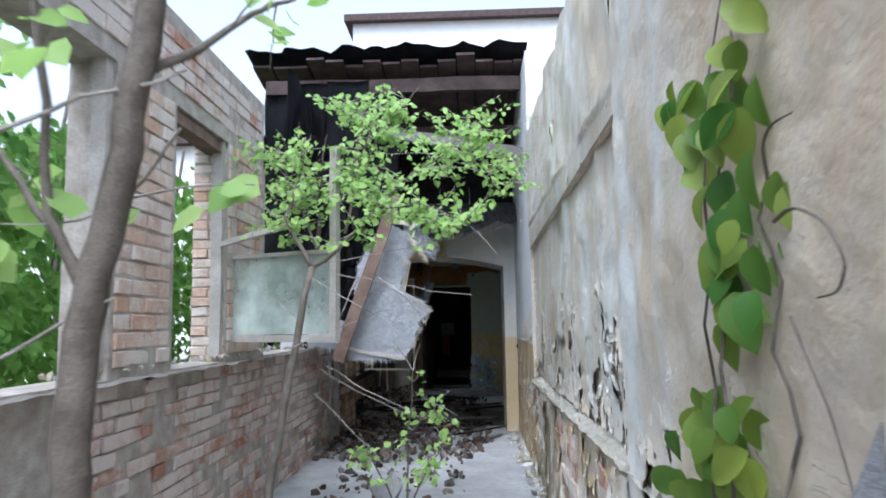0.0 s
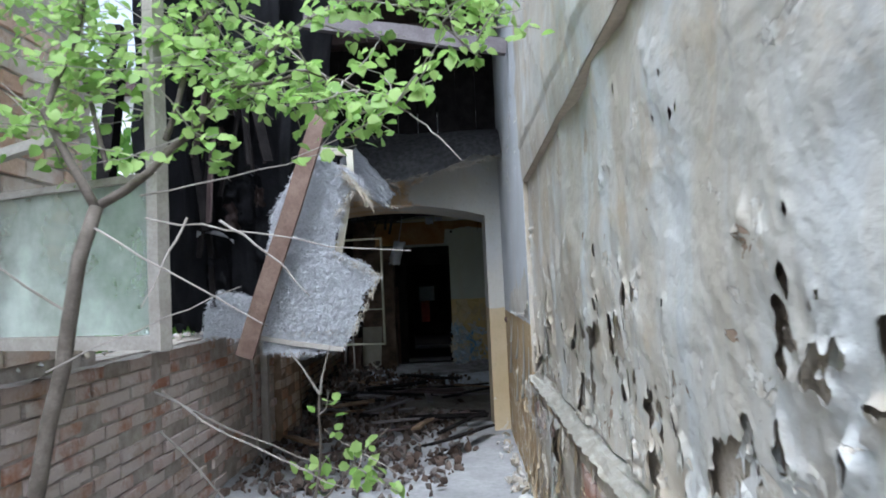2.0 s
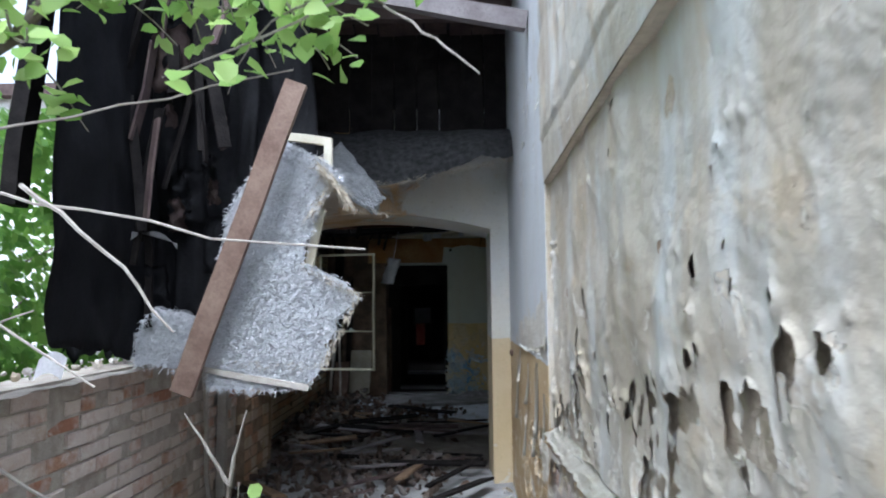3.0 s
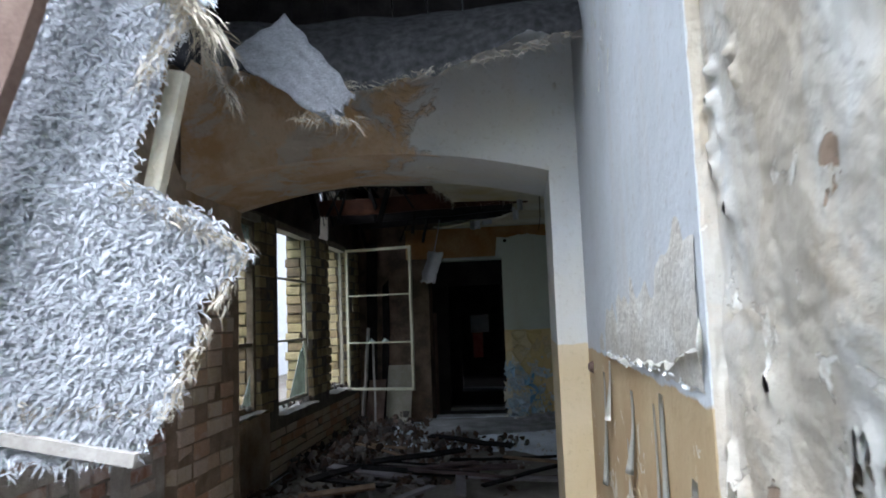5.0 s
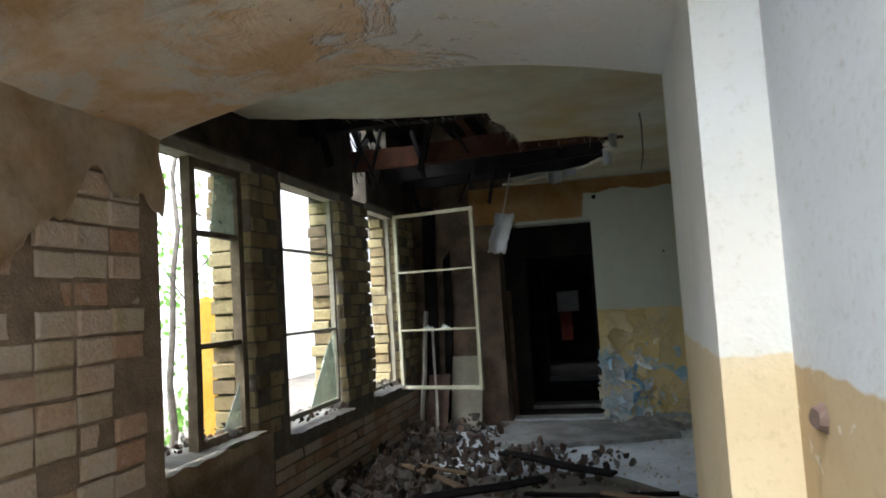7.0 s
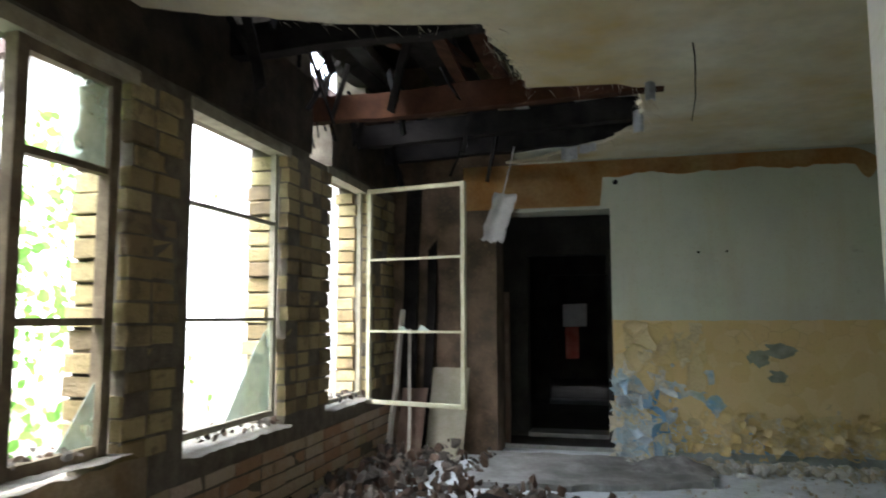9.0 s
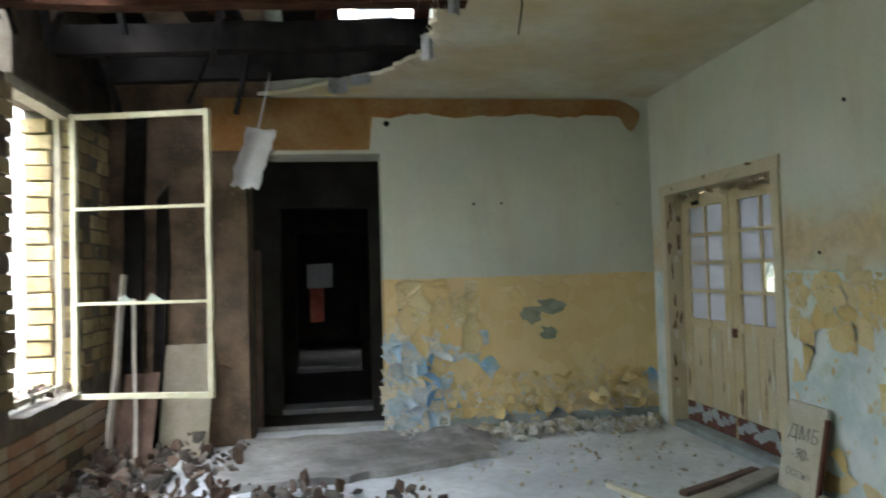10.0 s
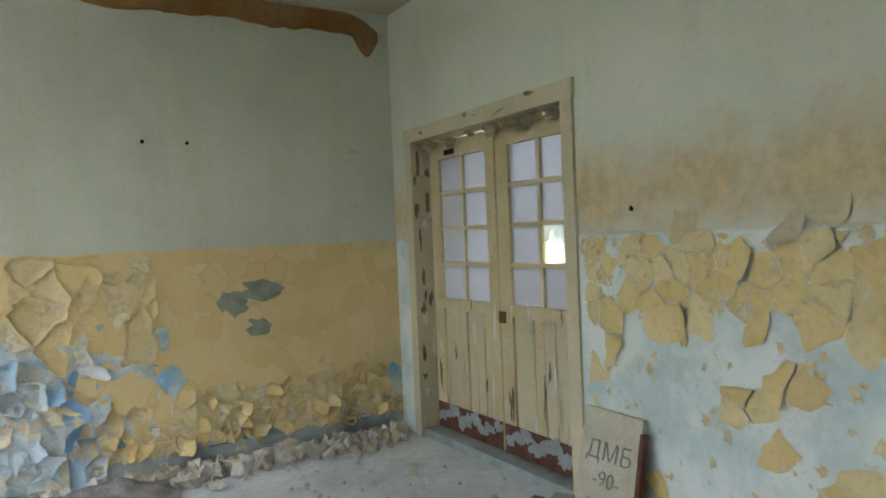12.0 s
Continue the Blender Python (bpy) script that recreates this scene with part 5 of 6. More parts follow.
# glazed double door in its recess
door = group_of("double_door", (2.48, 15.86, 0), "ochre double door, glazed above, its paint cracked and flaking", "door")
XD = 2.48
for y0, y1 in ((15.07, 15.855), (15.865, 16.65)):
    leafp = bmesh.new()
    for a, b in ((y0, y0 + 0.10), (y1 - 0.12, y1)):
        box(leafp, (XD, a, 0.06), (XD + 0.045, b, 2.06))
    for a, b in ((0.9, 0.975), (1.945, 2.06), (0.06, 0.2)):
        box(leafp, (XD, y0 + 0.10, a), (XD + 0.045, y1 - 0.12, b))
    leafo = part("door_leaf", wobble(leafp, 0.004, 12), M_DOOR, door)
    ya, yb = y0 + 0.10, y1 - 0.12
    for i in range(1, 4):
        z = 0.975 + 0.97 * i / 4
        bm = box(bmesh.new(), (XD + 0.004, ya, z - 0.014), (XD + 0.04, yb, z + 0.014))
        part("glazing_bar", wobble(bm, 0.002, 20), M_DOOR, leafo)
    ym = (ya + yb) / 2
    bm = box(bmesh.new(), (XD + 0.006, ym - 0.014, 0.975), (XD + 0.038, ym + 0.014, 1.945))
    part("glazing_bar", wobble(bm, 0.002, 20), M_DOOR, leafo)
    for i in range(4):
        for j, (pa, pb) in enumerate(((ya, ym - 0.014), (ym + 0.014, yb))):
            z = 0.975 + 0.97 * i / 4
            bm = box(bmesh.new(), (XD + 0.02, pa - 0.004, z - 0.002), (XD + 0.024, pb + 0.004, z + 0.97 / 4 + 0.002))
            g = part("pane", bm, M_GLASS if y0 < 15.5 and i == 1 and j == 0 else M_FROST, leafo)
            g.visible_shadow = False
    for i in range(6):
        a = ya + (yb - ya) * i / 6
        b = ya + (yb - ya) * (i + 1) / 6 - 0.005
        x = XD + 0.006 + rng.uniform(0, 0.008)
        part("plank", wobble(box(bmesh.new(), (x, a, 0.19), (x + 0.03, b, 0.905)), 0.003, 12, i), M_DOOR2 if i % 3 else M_DOOR, leafo)
    part("kick_plate", box(bmesh.new(), (XD - 0.007, y0 + 0.01, 0.06), (XD - 0.001, y1 - 0.01, 0.235)), M_REDDARK, leafo, "dark red bottom where paint is torn")
    for i in range(9):
        bm = bmesh.new()
        blot(bm, (XD - 0.010, y0 + 0.05 + 0.085 * i, 0.2 - 0.03 * (i % 3)), (0, 1, 0), 0.06 + 0.03 * rng.random(), 0.035 + 0.03 * rng.random(), i + y0)
        part("paint_scrap", bm, M_SKIRT, leafo, "torn grey paint scrap")
    for i in range(16):
        bm = bmesh.new()
        blot(bm, (XD - 0.002, y0 + rng.uniform(0.04, 0.74), rng.uniform(0.25, 0.95)), (0, 1, 0), rng.uniform(0.008, 0.02), rng.uniform(0.05, 0.16), i * 3.3 + y0, 0.008)
        part("paint_strip", bm, (M_DOOR2, M_FLAKE_TONGUE, M_WOOD)[i % 3], leafo)
part("threshold", wobble(box(bmesh.new(), (RR + 0.01, 15.07, 0.0), (XD + 0.06, 16.645, 0.058)), 0.004, 9), M_SKIRT, door)
bm = box(bmesh.new(), (XD - 0.012, 15.80, 0.86), (XD - 0.001, 15.86, 0.93))
part("lock_plate", bm, M_REDDARK, door, "rusty lock plate")
bm = box(bmesh.new(), (XD - 0.008, 16.32, 1.965), (XD - 0.001, 16.44, 2.0))
part("slot", bm, M_CHAR, door, "dark slot")
for nm, a, b in (("jamb", (RR - 0.015, 16.645, 0.0), (XD + 0.06, 16.73, 2.09)), ("jamb", (RR - 0.015, 14.98, 0.0), (RR + 0.02, 15.065, 2.09)), ("jamb", (RR + 0.02, 15.02, 0.0), (XD + 0.06, 15.068, 2.09)), ("head", (RR - 0.02, 14.97, 2.075), (XD + 0.06, 16.74, 2.17))):
    part(nm, wobble(box(bmesh.new(), a, b), 0.005, 9), M_DOOR2, door)
for i in range(26):
    y = 15.1 + 1.5 * rng.random()
    bm = bmesh.new()
    s = rng.uniform(0.03, 0.08)
    sheet(bm, lambda u, v: Vector((RR + 0.06 + 0.06 * rng.random() - 0.03 * v * v, y + s * 1.6 * (u - 0.5), 2.08 - s * (1 - v) - 0.01 * math.sin(u * 3))), 3, 3, 0.002)
    part("paint_curl", bm, M_DOOR2, door)

for i in range(22):
    bm = bmesh.new()
    blot(bm, (RR + rng.uniform(0.0, 0.12), 16.638, rng.uniform(0.2, 2.02)), (1, 0, 0), rng.uniform(0.012, 0.03), rng.uniform(0.03, 0.11), i * 2.7, 0.012)
    part("paint_scrap", bm, (M_LITTERWOOD, M_WOOD, M_FLAKE_TONGUE)[i % 3], door)
for i in range(12):
    bm = bmesh.new()
    blot(bm, (RR - 0.02, 15.0 + 1.7 * rng.random(), 2.1 + 0.06 * rng.random()), (0, 1, 0), rng.uniform(0.02, 0.06), rng.uniform(0.008, 0.02), i * 1.7, 0.012)
    part("paint_scrap", bm, (M_LITTERWOOD, M_PAINTWOOD)[i % 2], door)

# the board with writing
board = group_of("written_board", (2.3, 14.74, 0), "small pale board with pencilled letters leaning on the wall", "board")
BM = Matrix.Translation((2.19, 14.74, 0)) @ Matrix.Rotation(radians(11), 4, "Y")
bm = bmesh.new()
bmesh.ops.create_cube(bm, size=1, matrix=Matrix.Translation((0.012, 0, 0.28)) @ Matrix.Diagonal((0.022, 0.37, 0.56, 1)))
wobble(bm, 0.006, 5)
bm.transform(BM)
part("panel", bm, M_BOARDPALE, board)
bm = bmesh.new()
bmesh.ops.create_cube(bm, size=1, matrix=Matrix.Translation((0.0, -0.2, 0.25)) @ Matrix.Diagonal((0.03, 0.022, 0.5, 1)))
bm.transform(BM)
part("edge_strip", bm, M_REDDARK, board, "dark strip along one edge")
for text, z, size in (("ДМБ", 0.33, 0.125), ("-90-", 0.21, 0.105), ("осень", 0.10, 0.085)):
    cu = bpy.data.curves.new("writing", "FONT")
    cu.body, cu.size, cu.align_x, cu.extrude, cu.offset, cu.shear = text, size, "CENTER", 0.0006, -0.0016, 0.12
    tmp = bpy.data.objects.new("writing", cu)
    me = bpy.data.meshes.new_from_object(tmp)
    bpy.data.objects.remove(tmp)
    me.transform(BM @ Matrix.Translation((-0.0065, 0.0, z)) @ Matrix.Rotation(radians(-90), 4, "Z") @ Matrix.Rotation(radians(90), 4, "X"))
    me.materials.clear()
    me.materials.append(M_INK)
    wr = new("writing", me)
    wr.parent = board
    wr.matrix_parent_inverse = board.matrix_basis.inverted()

# boards and burnt timber at the end wall
for i, (x, y, z, w, lean, mat_, lab) in enumerate((
        (-2.32, 16.7, 2.85, 0.16, 0.05, M_CHAR, "charred post standing in the corner"), (-2.12, 16.75, 2.3, 0.1, 0.08, M_CHAR, "charred post standing in the corner"),
        (-2.38, 16.3, 1.5, 0.03, 0.2, M_GREYWOOD, "thin grey lath leaning in the corner"), (-2.2, 16.4, 1.3, 0.03, -0.15, M_GREYWOOD, "thin grey lath leaning in the corner"))):
    bm = bmesh.new()
    beam(bm, (x, y, 0.0), (x + lean * 0.4, y + 0.22, z), w, 0.05, 0, 0.008, i + 2)
    thing("leaning_board" if mat_ is not M_CHAR else "charred_post", bm, mat_, lab, "board" if mat_ is not M_CHAR else "post")

for x0, x1, y, h, mat_, lab in ((-2.09, -1.7, 16.6, 0.9, M_BOARDPALE, "wide pale board leaning in the corner"), (-2.36, -2.09, 16.4, 0.7, M_WOOD, "brown board leaning in the corner")):
    bm = bmesh.new()
    sheet(bm, lambda u, v: Vector((x0 + (x1 - x0) * u + 0.03 * v, y + 0.22 * v, h * v + 0.012 * n2(u * 7, h) * v)), 8, 10, 0.018)
    thing("leaning_board", bm, mat_, lab, "board")

# pale notice far back in the passage
M_REDPAINT = simple("faded_red_paint", (0.36, 0.08, 0.06), (0.46, 0.16, 0.12), 6, 0.4)
bm = box(bmesh.new(), (-1.28, 24.0, 1.2), (-0.8, 24.04, 1.66))
thing("notice_board", wobble(bm, 0.02, 5), M_RAG, "pale panel far back in the passage", "panel")
bm = box(bmesh.new(), (-1.24, 24.02, 0.56), (-0.98, 24.06, 1.2))
thing("red_board", wobble(bm, 0.02, 5), M_REDPAINT, "reddish board below the pale panel", "board")
bm = bmesh.new()
beam(bm, (D0 + 0.02, RE + 0.55, 0), (D0 + 0.02, RE + 0.55, 1.7), 0.06, 0.05, 0, 0.004, 2)
thing("door_post", bm, M_WOOD, "brown door post in the dark passage", "post")

# switch box by the arch
bm = bmesh.new()
bmesh.ops.create_cone(bm, cap_ends=True, segments=12, radius1=0.035, radius2=0.026, depth=0.03, matrix=Matrix.Translation((XR - 0.01, 9.78, 1.326)) @ Matrix.Rotation(radians(-90), 4, "Y"))
wobble(bm, 0.012, 25)
thing("switch_hole", bm, M_WOOD, "broken wall switch with bared plaster around it", "switch")

# burnt layer over part of the floor
bm = bmesh.new()
sheet(bm, lambda u, v: Vector((RL + 0.03 + (3.3 + 0.25 * noise.noise(Vector((v * 6, 1, 0))) - 0.9 * max(0, v - 0.75) * 4) * u, ARCH1 - 0.4 + (3.95 + 0.3 * noise.noise(Vector((u * 7, 4, 0))) + 1.6 * max(0, 0.35 - u)) * v, 0.006 + 0.11 * max(0, math.sin(u * 3.14)) * max(0, math.sin(v * 3.14)) * (0.6 + noise.noise(Vector((u * 6, v * 8, 0)))))), 70, 80)
for v in bm.verts:
    if v.co.y < ARCH1 + 0.05:
        v.co.x = min(max(v.co.x, AL + 0.02), AR - 0.02)
        v.co.z += 0.02
thing("ash_layer", bm, M_SOIL, "layer of dark ash and earth over the room floor", "ash", kind="structure", smooth=True)

# raised screed in front of the end doorway, broken off along its front
bm = bmesh.new()


def screed(u, v):
    x = -1.5 + 2.08 * u
    front = 15.58 + 0.16 * max(0, x + 1.0) + 0.22 * max(0, x + 0.3) + 0.08 * noise.noise(Vector((x * 4, 2, 0))) + 0.03 * noise.noise(Vector((x * 15, 2, 0)))
    back = RE - 0.02 - 0.55 * max(0, x)
    return Vector((x, front + (back - front) * v, 0.055 + 0.012 * noise.noise(Vector((x * 4, v * 6, 0)))))


sheet(bm, screed, 60, 20)
edge = [e for e in bm.edges if e.is_boundary]
low = bmesh.ops.extrude_edge_only(bm, edges=edge)
for v in [g for g in low["geom"] if isinstance(g, bmesh.types.BMVert)]:
    v.co.z = 0.0
structure("floor_screed", bm, M_SCREED, "grey screed broken off in front of the doorway", "floor")

# bare patches on the ochre dado of the end wall
for x, z, w, h in ((1.3, 1.1, 0.2, 0.09), (1.12, 1.03, 0.14, 0.1), (1.28, 0.86, 0.11, 0.08), (-0.05, 1.1, 0.05, 0.16)):
    bm = bmesh.new()
    cen = bm.verts.new((x, RE - 0.005, z))
    rim = [bm.verts.new((x + w * (0.75 + 0.5 * noise.noise(Vector((math.cos(t) * 2, math.sin(t) * 2, x * 9)))) * math.cos(t), RE - 0.004, z + h * (0.75 + 0.5 * noise.noise(Vector((math.sin(t) * 2, math.cos(t) * 2, z * 9)))) * math.sin(t))) for t in [6.2832 * i / 26 for i in range(26)]]
    for i in range(26):
        bm.faces.new((cen, rim[i], rim[(i + 1) % 26]))
    thing("bare_patch", bm, M_BARE, "grey-blue patch where the ochre paint has gone", "bare patch", "bare patches on the dado")

# ---- rubble ----


def chunk(bm, at, s, rr2):
    m = Matrix.Translation(at) @ Euler((rr2.uniform(0, 6), rr2.uniform(0, 6), rr2.uniform(0, 6))).to_matrix().to_4x4() @ Matrix.Diagonal((s, s * rr2.uniform(0.5, 1), s * rr2.uniform(0.15, 0.5), 1))
    vs = bmesh.ops.create_icosphere(bm, subdivisions=1, radius=1, matrix=m)["verts"]
    for v in vs:
        v.co += Vector((rr2.uniform(-1, 1), rr2.uniform(-1, 1), rr2.uniform(-1, 1))) * s * 0.28


def rubble(name, count, where, size, material, label, seed, ground=0.0):
    rr2 = random.Random(seed)
    bm2 = bmesh.new()
    parts = []
    for _ in range(count):
        x, y, pile = where(rr2)
        s = size * rr2.uniform(0.35, 1.5) ** 1.4
        tmp = bmesh.new()
        chunk(tmp, (x, y, ground + s * 0.2 + pile), s, rr2)
        me = bpy.data.meshes.new("tmp")
        tmp.to_mesh(me)
        tmp.free()
        parts.append(me)
    for me in parts:
        bm2.from_mesh(me)
        bpy.data.meshes.remove(me)
    return thing(name, bm2, material, label, "rubble", kind="stuff")


def island_mat(name, tones, rough=0.9):
    k = Mat(name, rough)
    isl = k.t.nodes.new("ShaderNodeNewGeometry").outputs["Random Per Island"]
    ramp = k.t.nodes.new("ShaderNodeValToRGB")
    k.put(ramp.inputs[0], isl)
    el = ramp.color_ramp.elements
    el[0].color, el[1].color = (*tones[0], 1), (*tones[-1], 1)
    for i, c in enumerate(tones[1:-1]):
        el.new((i + 1) / (len(tones) - 1)).color = (*c, 1)
    f = k.noise(30, 4)
    return k.finish(k.mix(k.math("MULTIPLY", k.step(f, 0.4, 0.7), 0.4), ramp.outputs["Color"], tuple(c * 0.5 for c in tones[0])), f, 0.6, 0.008)


M_RUBBLE = island_mat("plaster_rubble", [(0.5, 0.49, 0.46), (0.56, 0.55, 0.53), (0.4, 0.37, 0.32), (0.5, 0.42, 0.3)])
M_BURNT = island_mat("burnt_rubble", [(0.03, 0.025, 0.02), (0.09, 0.06, 0.045), (0.14, 0.11, 0.09), (0.2, 0.18, 0.17)])
M_LITTER = island_mat("brown_litter", [(0.04, 0.027, 0.02), (0.1, 0.06, 0.04), (0.2, 0.18, 0.16), (0.025, 0.02, 0.017)])

rubble("plaster_rubble", 420, lambda r: ((lambda t: (D1 + 0.1 + (RR - D1 - 0.2) * t, RE - 0.06 - abs(r.gauss(0, 0.13)), 0.03 * r.random()))(r.random())), 0.042, M_RUBBLE, "plaster lumps along the foot of the end wall", 1)
rubble("plaster_crumbs", 700, lambda r: (r.uniform(-0.4, RR - 0.05), r.uniform(12.5, RE - 0.1), 0.0), 0.016, M_RUBBLE, "white plaster crumbs scattered on the floor", 2)
rubble("wall_foot_rubble", 140, lambda r: (RR - 0.05 - abs(r.gauss(0, 0.09)), r.uniform(12.5, 14.5), 0.02 * r.random()), 0.04, M_RUBBLE, "plaster lumps along the flaked wall", 3)
rubble("burnt_rubble", 1500, lambda r: ((lambda x, y: (x, y, 0.16 * max(0, noise.noise(Vector((x * 1.2, y * 1.2, 0))) + 0.35) * r.random()))(r.uniform(-2.45, 0.15 - 0.9 * r.random()), r.uniform(11.2, 15.5))), 0.04, M_LITTER, "heap of burnt and broken litter on the room floor", 4)
rubble("window_rubble", 800, lambda r: ((lambda t: (RL + 0.06 + min(1.1, abs(r.gauss(0, 0.5))), r.uniform(13.2, 16.8), 0.2 * r.random() * r.random()))(0)), 0.045, M_LITTER, "plaster and brick bits below the windows", 5)
rubble("corridor_rubble", 900, lambda r: (r.uniform(XL + 0.05, 0.05 - 0.4 * r.random()), r.uniform(8.0, 11.2), 0.05 * r.random()), 0.04, M_BURNT, "charred rubble on the corridor floor before the arch", 6, GROUND)
rubble("path_rubble", 300, lambda r: (r.uniform(-1.7, -0.3), r.uniform(3, 8.6), 0.02 * r.random()), 0.035, M_LITTER, "dark broken rubble on the corridor floor", 7, GROUND)
rubble("wall_crumbs", 260, lambda r: (XR - 0.04 - abs(r.gauss(0, 0.06)), r.uniform(2, 9.8), 0.05 * r.random()), 0.03, M_RUBBLE, "crumbled plaster along the corridor wall", 8, GROUND)
rubble("sill_crumbs", 200, lambda r: (r.uniform(XO + 0.02, XL + 0.05), r.uniform(3.2, 8), 0), 0.016, M_RUBBLE, "plaster crumbs on the corridor sill", 9, SILL)
for k, ((a, b), z) in enumerate(zip(RW, (0.80, RS, RS))):
    rubble("window_crumbs", 60, lambda r: (r.uniform(RO + 0.03, RL + 0.05), r.uniform(a, b), 0), 0.022, M_LITTER, "brick crumbs on the room window sill", 20 + k, z + 0.02)

rr = random.Random(15)
for i in range(34):
    near = i < 12
    x, y = (rr.uniform(-1.9, 0.1), rr.uniform(9.2, 11.6)) if near else (rr.uniform(-2.2, 0.3), rr.uniform(11.6, 14.3))
    ln, ang = rr.uniform(0.5, 1.7), rr.gauss(0.1, 0.5)
    d = Vector((math.cos(ang), math.sin(ang), rr.uniform(-0.06, 0.06))) * ln / 2
    z = (0.2 if near and y < 10.9 else 0.09) + rr.uniform(0, 0.08)
    a, b = Vector((x, y, z)) - d, Vector((x, y, z)) + d
    lim = AR - 0.06 if y < 11.3 else 2.2
    a.x, b.x = max(a.x, -1.95), min(b.x, lim)
    bm = bmesh.new()
    beam(bm, a, b, rr.choice((0.05, 0.09, 0.13)), 0.022, rr.uniform(-0.3, 0.3), 0.01, i)
    thing("broken_plank", bm, (M_CHAR, M_LITTERWOOD, M_OLDBEAM, M_CHAR, M_BOARD)[i % 5], "broken burnt plank lying in the rubble", "plank", "planks on the floor")
for a, b, w, m_ in (((2.3, 15.1, 0.04), (1.45, 14.62, 0.03), 0.12, M_GREYWOOD), ((2.2, 15.2, 0.02), (1.5, 14.85, 0.02), 0.06, M_WOOD), ((1.1, 15.1, 0.02), (1.3, 14.7, 0.02), 0.03, M_PAINTWOOD)):
    bm = bmesh.new()
    beam(bm, a, b, w, 0.03, 0, 0.006, 2)
    thing("floor_plank", bm, m_, "loose grey plank on the dusty floor", "plank", "planks by the door")
bm = bmesh.new()
sheet(bm, lambda u, v: Vector((-0.1 + 0.75 * u, 16.22 + 0.5 * v, 0.045 + 0.15 * math.sin(u * 3.1) * math.sin(v * 3.1) * (0.7 + 0.6 * noise.noise(Vector((u * 5, v * 5, 0)))))), 30, 20)
thing("grey_mound", bm, M_CONCRETE2, "low heap of grey dust by the doorway", "heap", smooth=True)
bm = bmesh.new()
chunk(bm, (-0.95, 6.0, 0.3), 0.22, random.Random(4))
thing("concrete_lump", bm, M_CONCRETE, "lump of pale concrete on the corridor floor", "rubble")
bm = bmesh.new()
sheet(bm, lambda u, v: Vector((-2.1 + 0.14 * u, 6.9 + 0.05 * v, 1.41 + 0.1 * v + 0.04 * math.sin(u * 3))), 5, 4, 0.004)
thing("paper_scrap", bm, M_RAG, "crumpled white paper on the sill", "paper")
bm = bmesh.new()
sheet(bm, lambda u, v: Vector((XR - 0.004 - 0.05 * math.sin(u * 3) * (1 - v * 0.8), 1.19 + 0.07 * u * (1 - 0.85 * v), 1.38 + 0.13 * v)), 6, 6, 0.003)
thing("loose_flake", bm, M_STUCCO, "large flake of plaster peeling off the wall", "plaster flake", smooth=True)

# ---- curling paint flakes ----


def flakes(name, count, place, material, label, seed, smin=0.03, smax=0.11):
    """Curled scales of paint. place(r) gives point, outward normal and whether it is a large one."""
    r2 = random.Random(seed)
    verts, faces = [], []
    for _ in range(count):
        p, n = place(r2)
        n = Vector(n)
        s = r2.uniform(smin, smax)
        q = n.to_track_quat("Z", "Y").to_matrix()
        side, up = n.cross(WORLD_UP).normalized(), WORLD_UP
        rot = r2.uniform(-0.7, 0.7)
        e1 = side * math.cos(rot) + up * math.sin(rot)
        e2 = up * math.cos(rot) - side * math.sin(rot)
        curl, asp = r2.uniform(0.05, 0.4), r2.uniform(0.7, 2.0)
        sgn = 1 if r2.random() < 0.75 else -1
        j = [r2.uniform(0.35, 1.15) for _ in range(8)]
        b0 = len(verts)
        for iy in range(4):
            for ix in range(4):
                u, v = ix / 3 - 0.5, iy / 3 - 0.5
                rad = j[(ix + iy * 2) % 8] if ix in (0, 3) or iy in (0, 3) else 1
                lift = s * curl * (max(0, 0.5 - sgn * v) ** 2) * 0.55 + 0.003 + s * 0.12 * u * u
                verts.append(Vector(p) + e1 * (u * s * rad) + e2 * (v * s * asp * rad) + n * lift)
        for iy in range(3):
            for ix in range(3):
                a = b0 + iy * 4 + ix
                faces.append((a, a + 1, a + 5, a + 4))
    me = bpy.data.meshes.new(name)
    me.from_pydata(verts, [], faces)
    me.materials.append(material)
    return tagged(new(name, me), label, "paint flakes", kind="stuff")


M_FLAKE_OCHRE = island_mat("ochre_flakes", [(0.6, 0.47, 0.25), (0.64, 0.55, 0.36), (0.55, 0.42, 0.22), (0.6, 0.57, 0.48)])
M_FLAKE_BLUE = island_mat("blue_flakes", [(0.5, 0.5, 0.46), (0.34, 0.46, 0.56), (0.56, 0.55, 0.5), (0.6, 0.5, 0.3)])
M_FLAKE_CREAM = island_mat("cream_flakes", [(0.58, 0.57, 0.52), (0.6, 0.58, 0.5), (0.5, 0.46, 0.38), (0.64, 0.64, 0.62)])
M_FLAKE_TAN = island_mat("tan_flakes", [(0.55, 0.43, 0.26), (0.6, 0.5, 0.36), (0.5, 0.38, 0.22), (0.62, 0.58, 0.5)])
flakes("ochre_flakes", 420, lambda r: ((RR - 0.003, r.uniform(12.6, 14.95), r.choice((1.37 - abs(r.gauss(0, 0.2)), 1.37 - abs(r.gauss(0, 0.15)), r.uniform(0.3, 1.2)))), (-1, 0, 0)), M_FLAKE_OCHRE, "curled ochre paint scales on the side wall", 1, 0.012, 0.045)
flakes("end_wall_flakes", 180, lambda r: ((r.uniform(D1 + 0.3, RR - 0.05), RE - 0.004, 0.13 + abs(r.gauss(0, 0.17))), (0, -1, 0)), M_FLAKE_OCHRE, "curled ochre paint scales low on the end wall", 2, 0.025, 0.08)
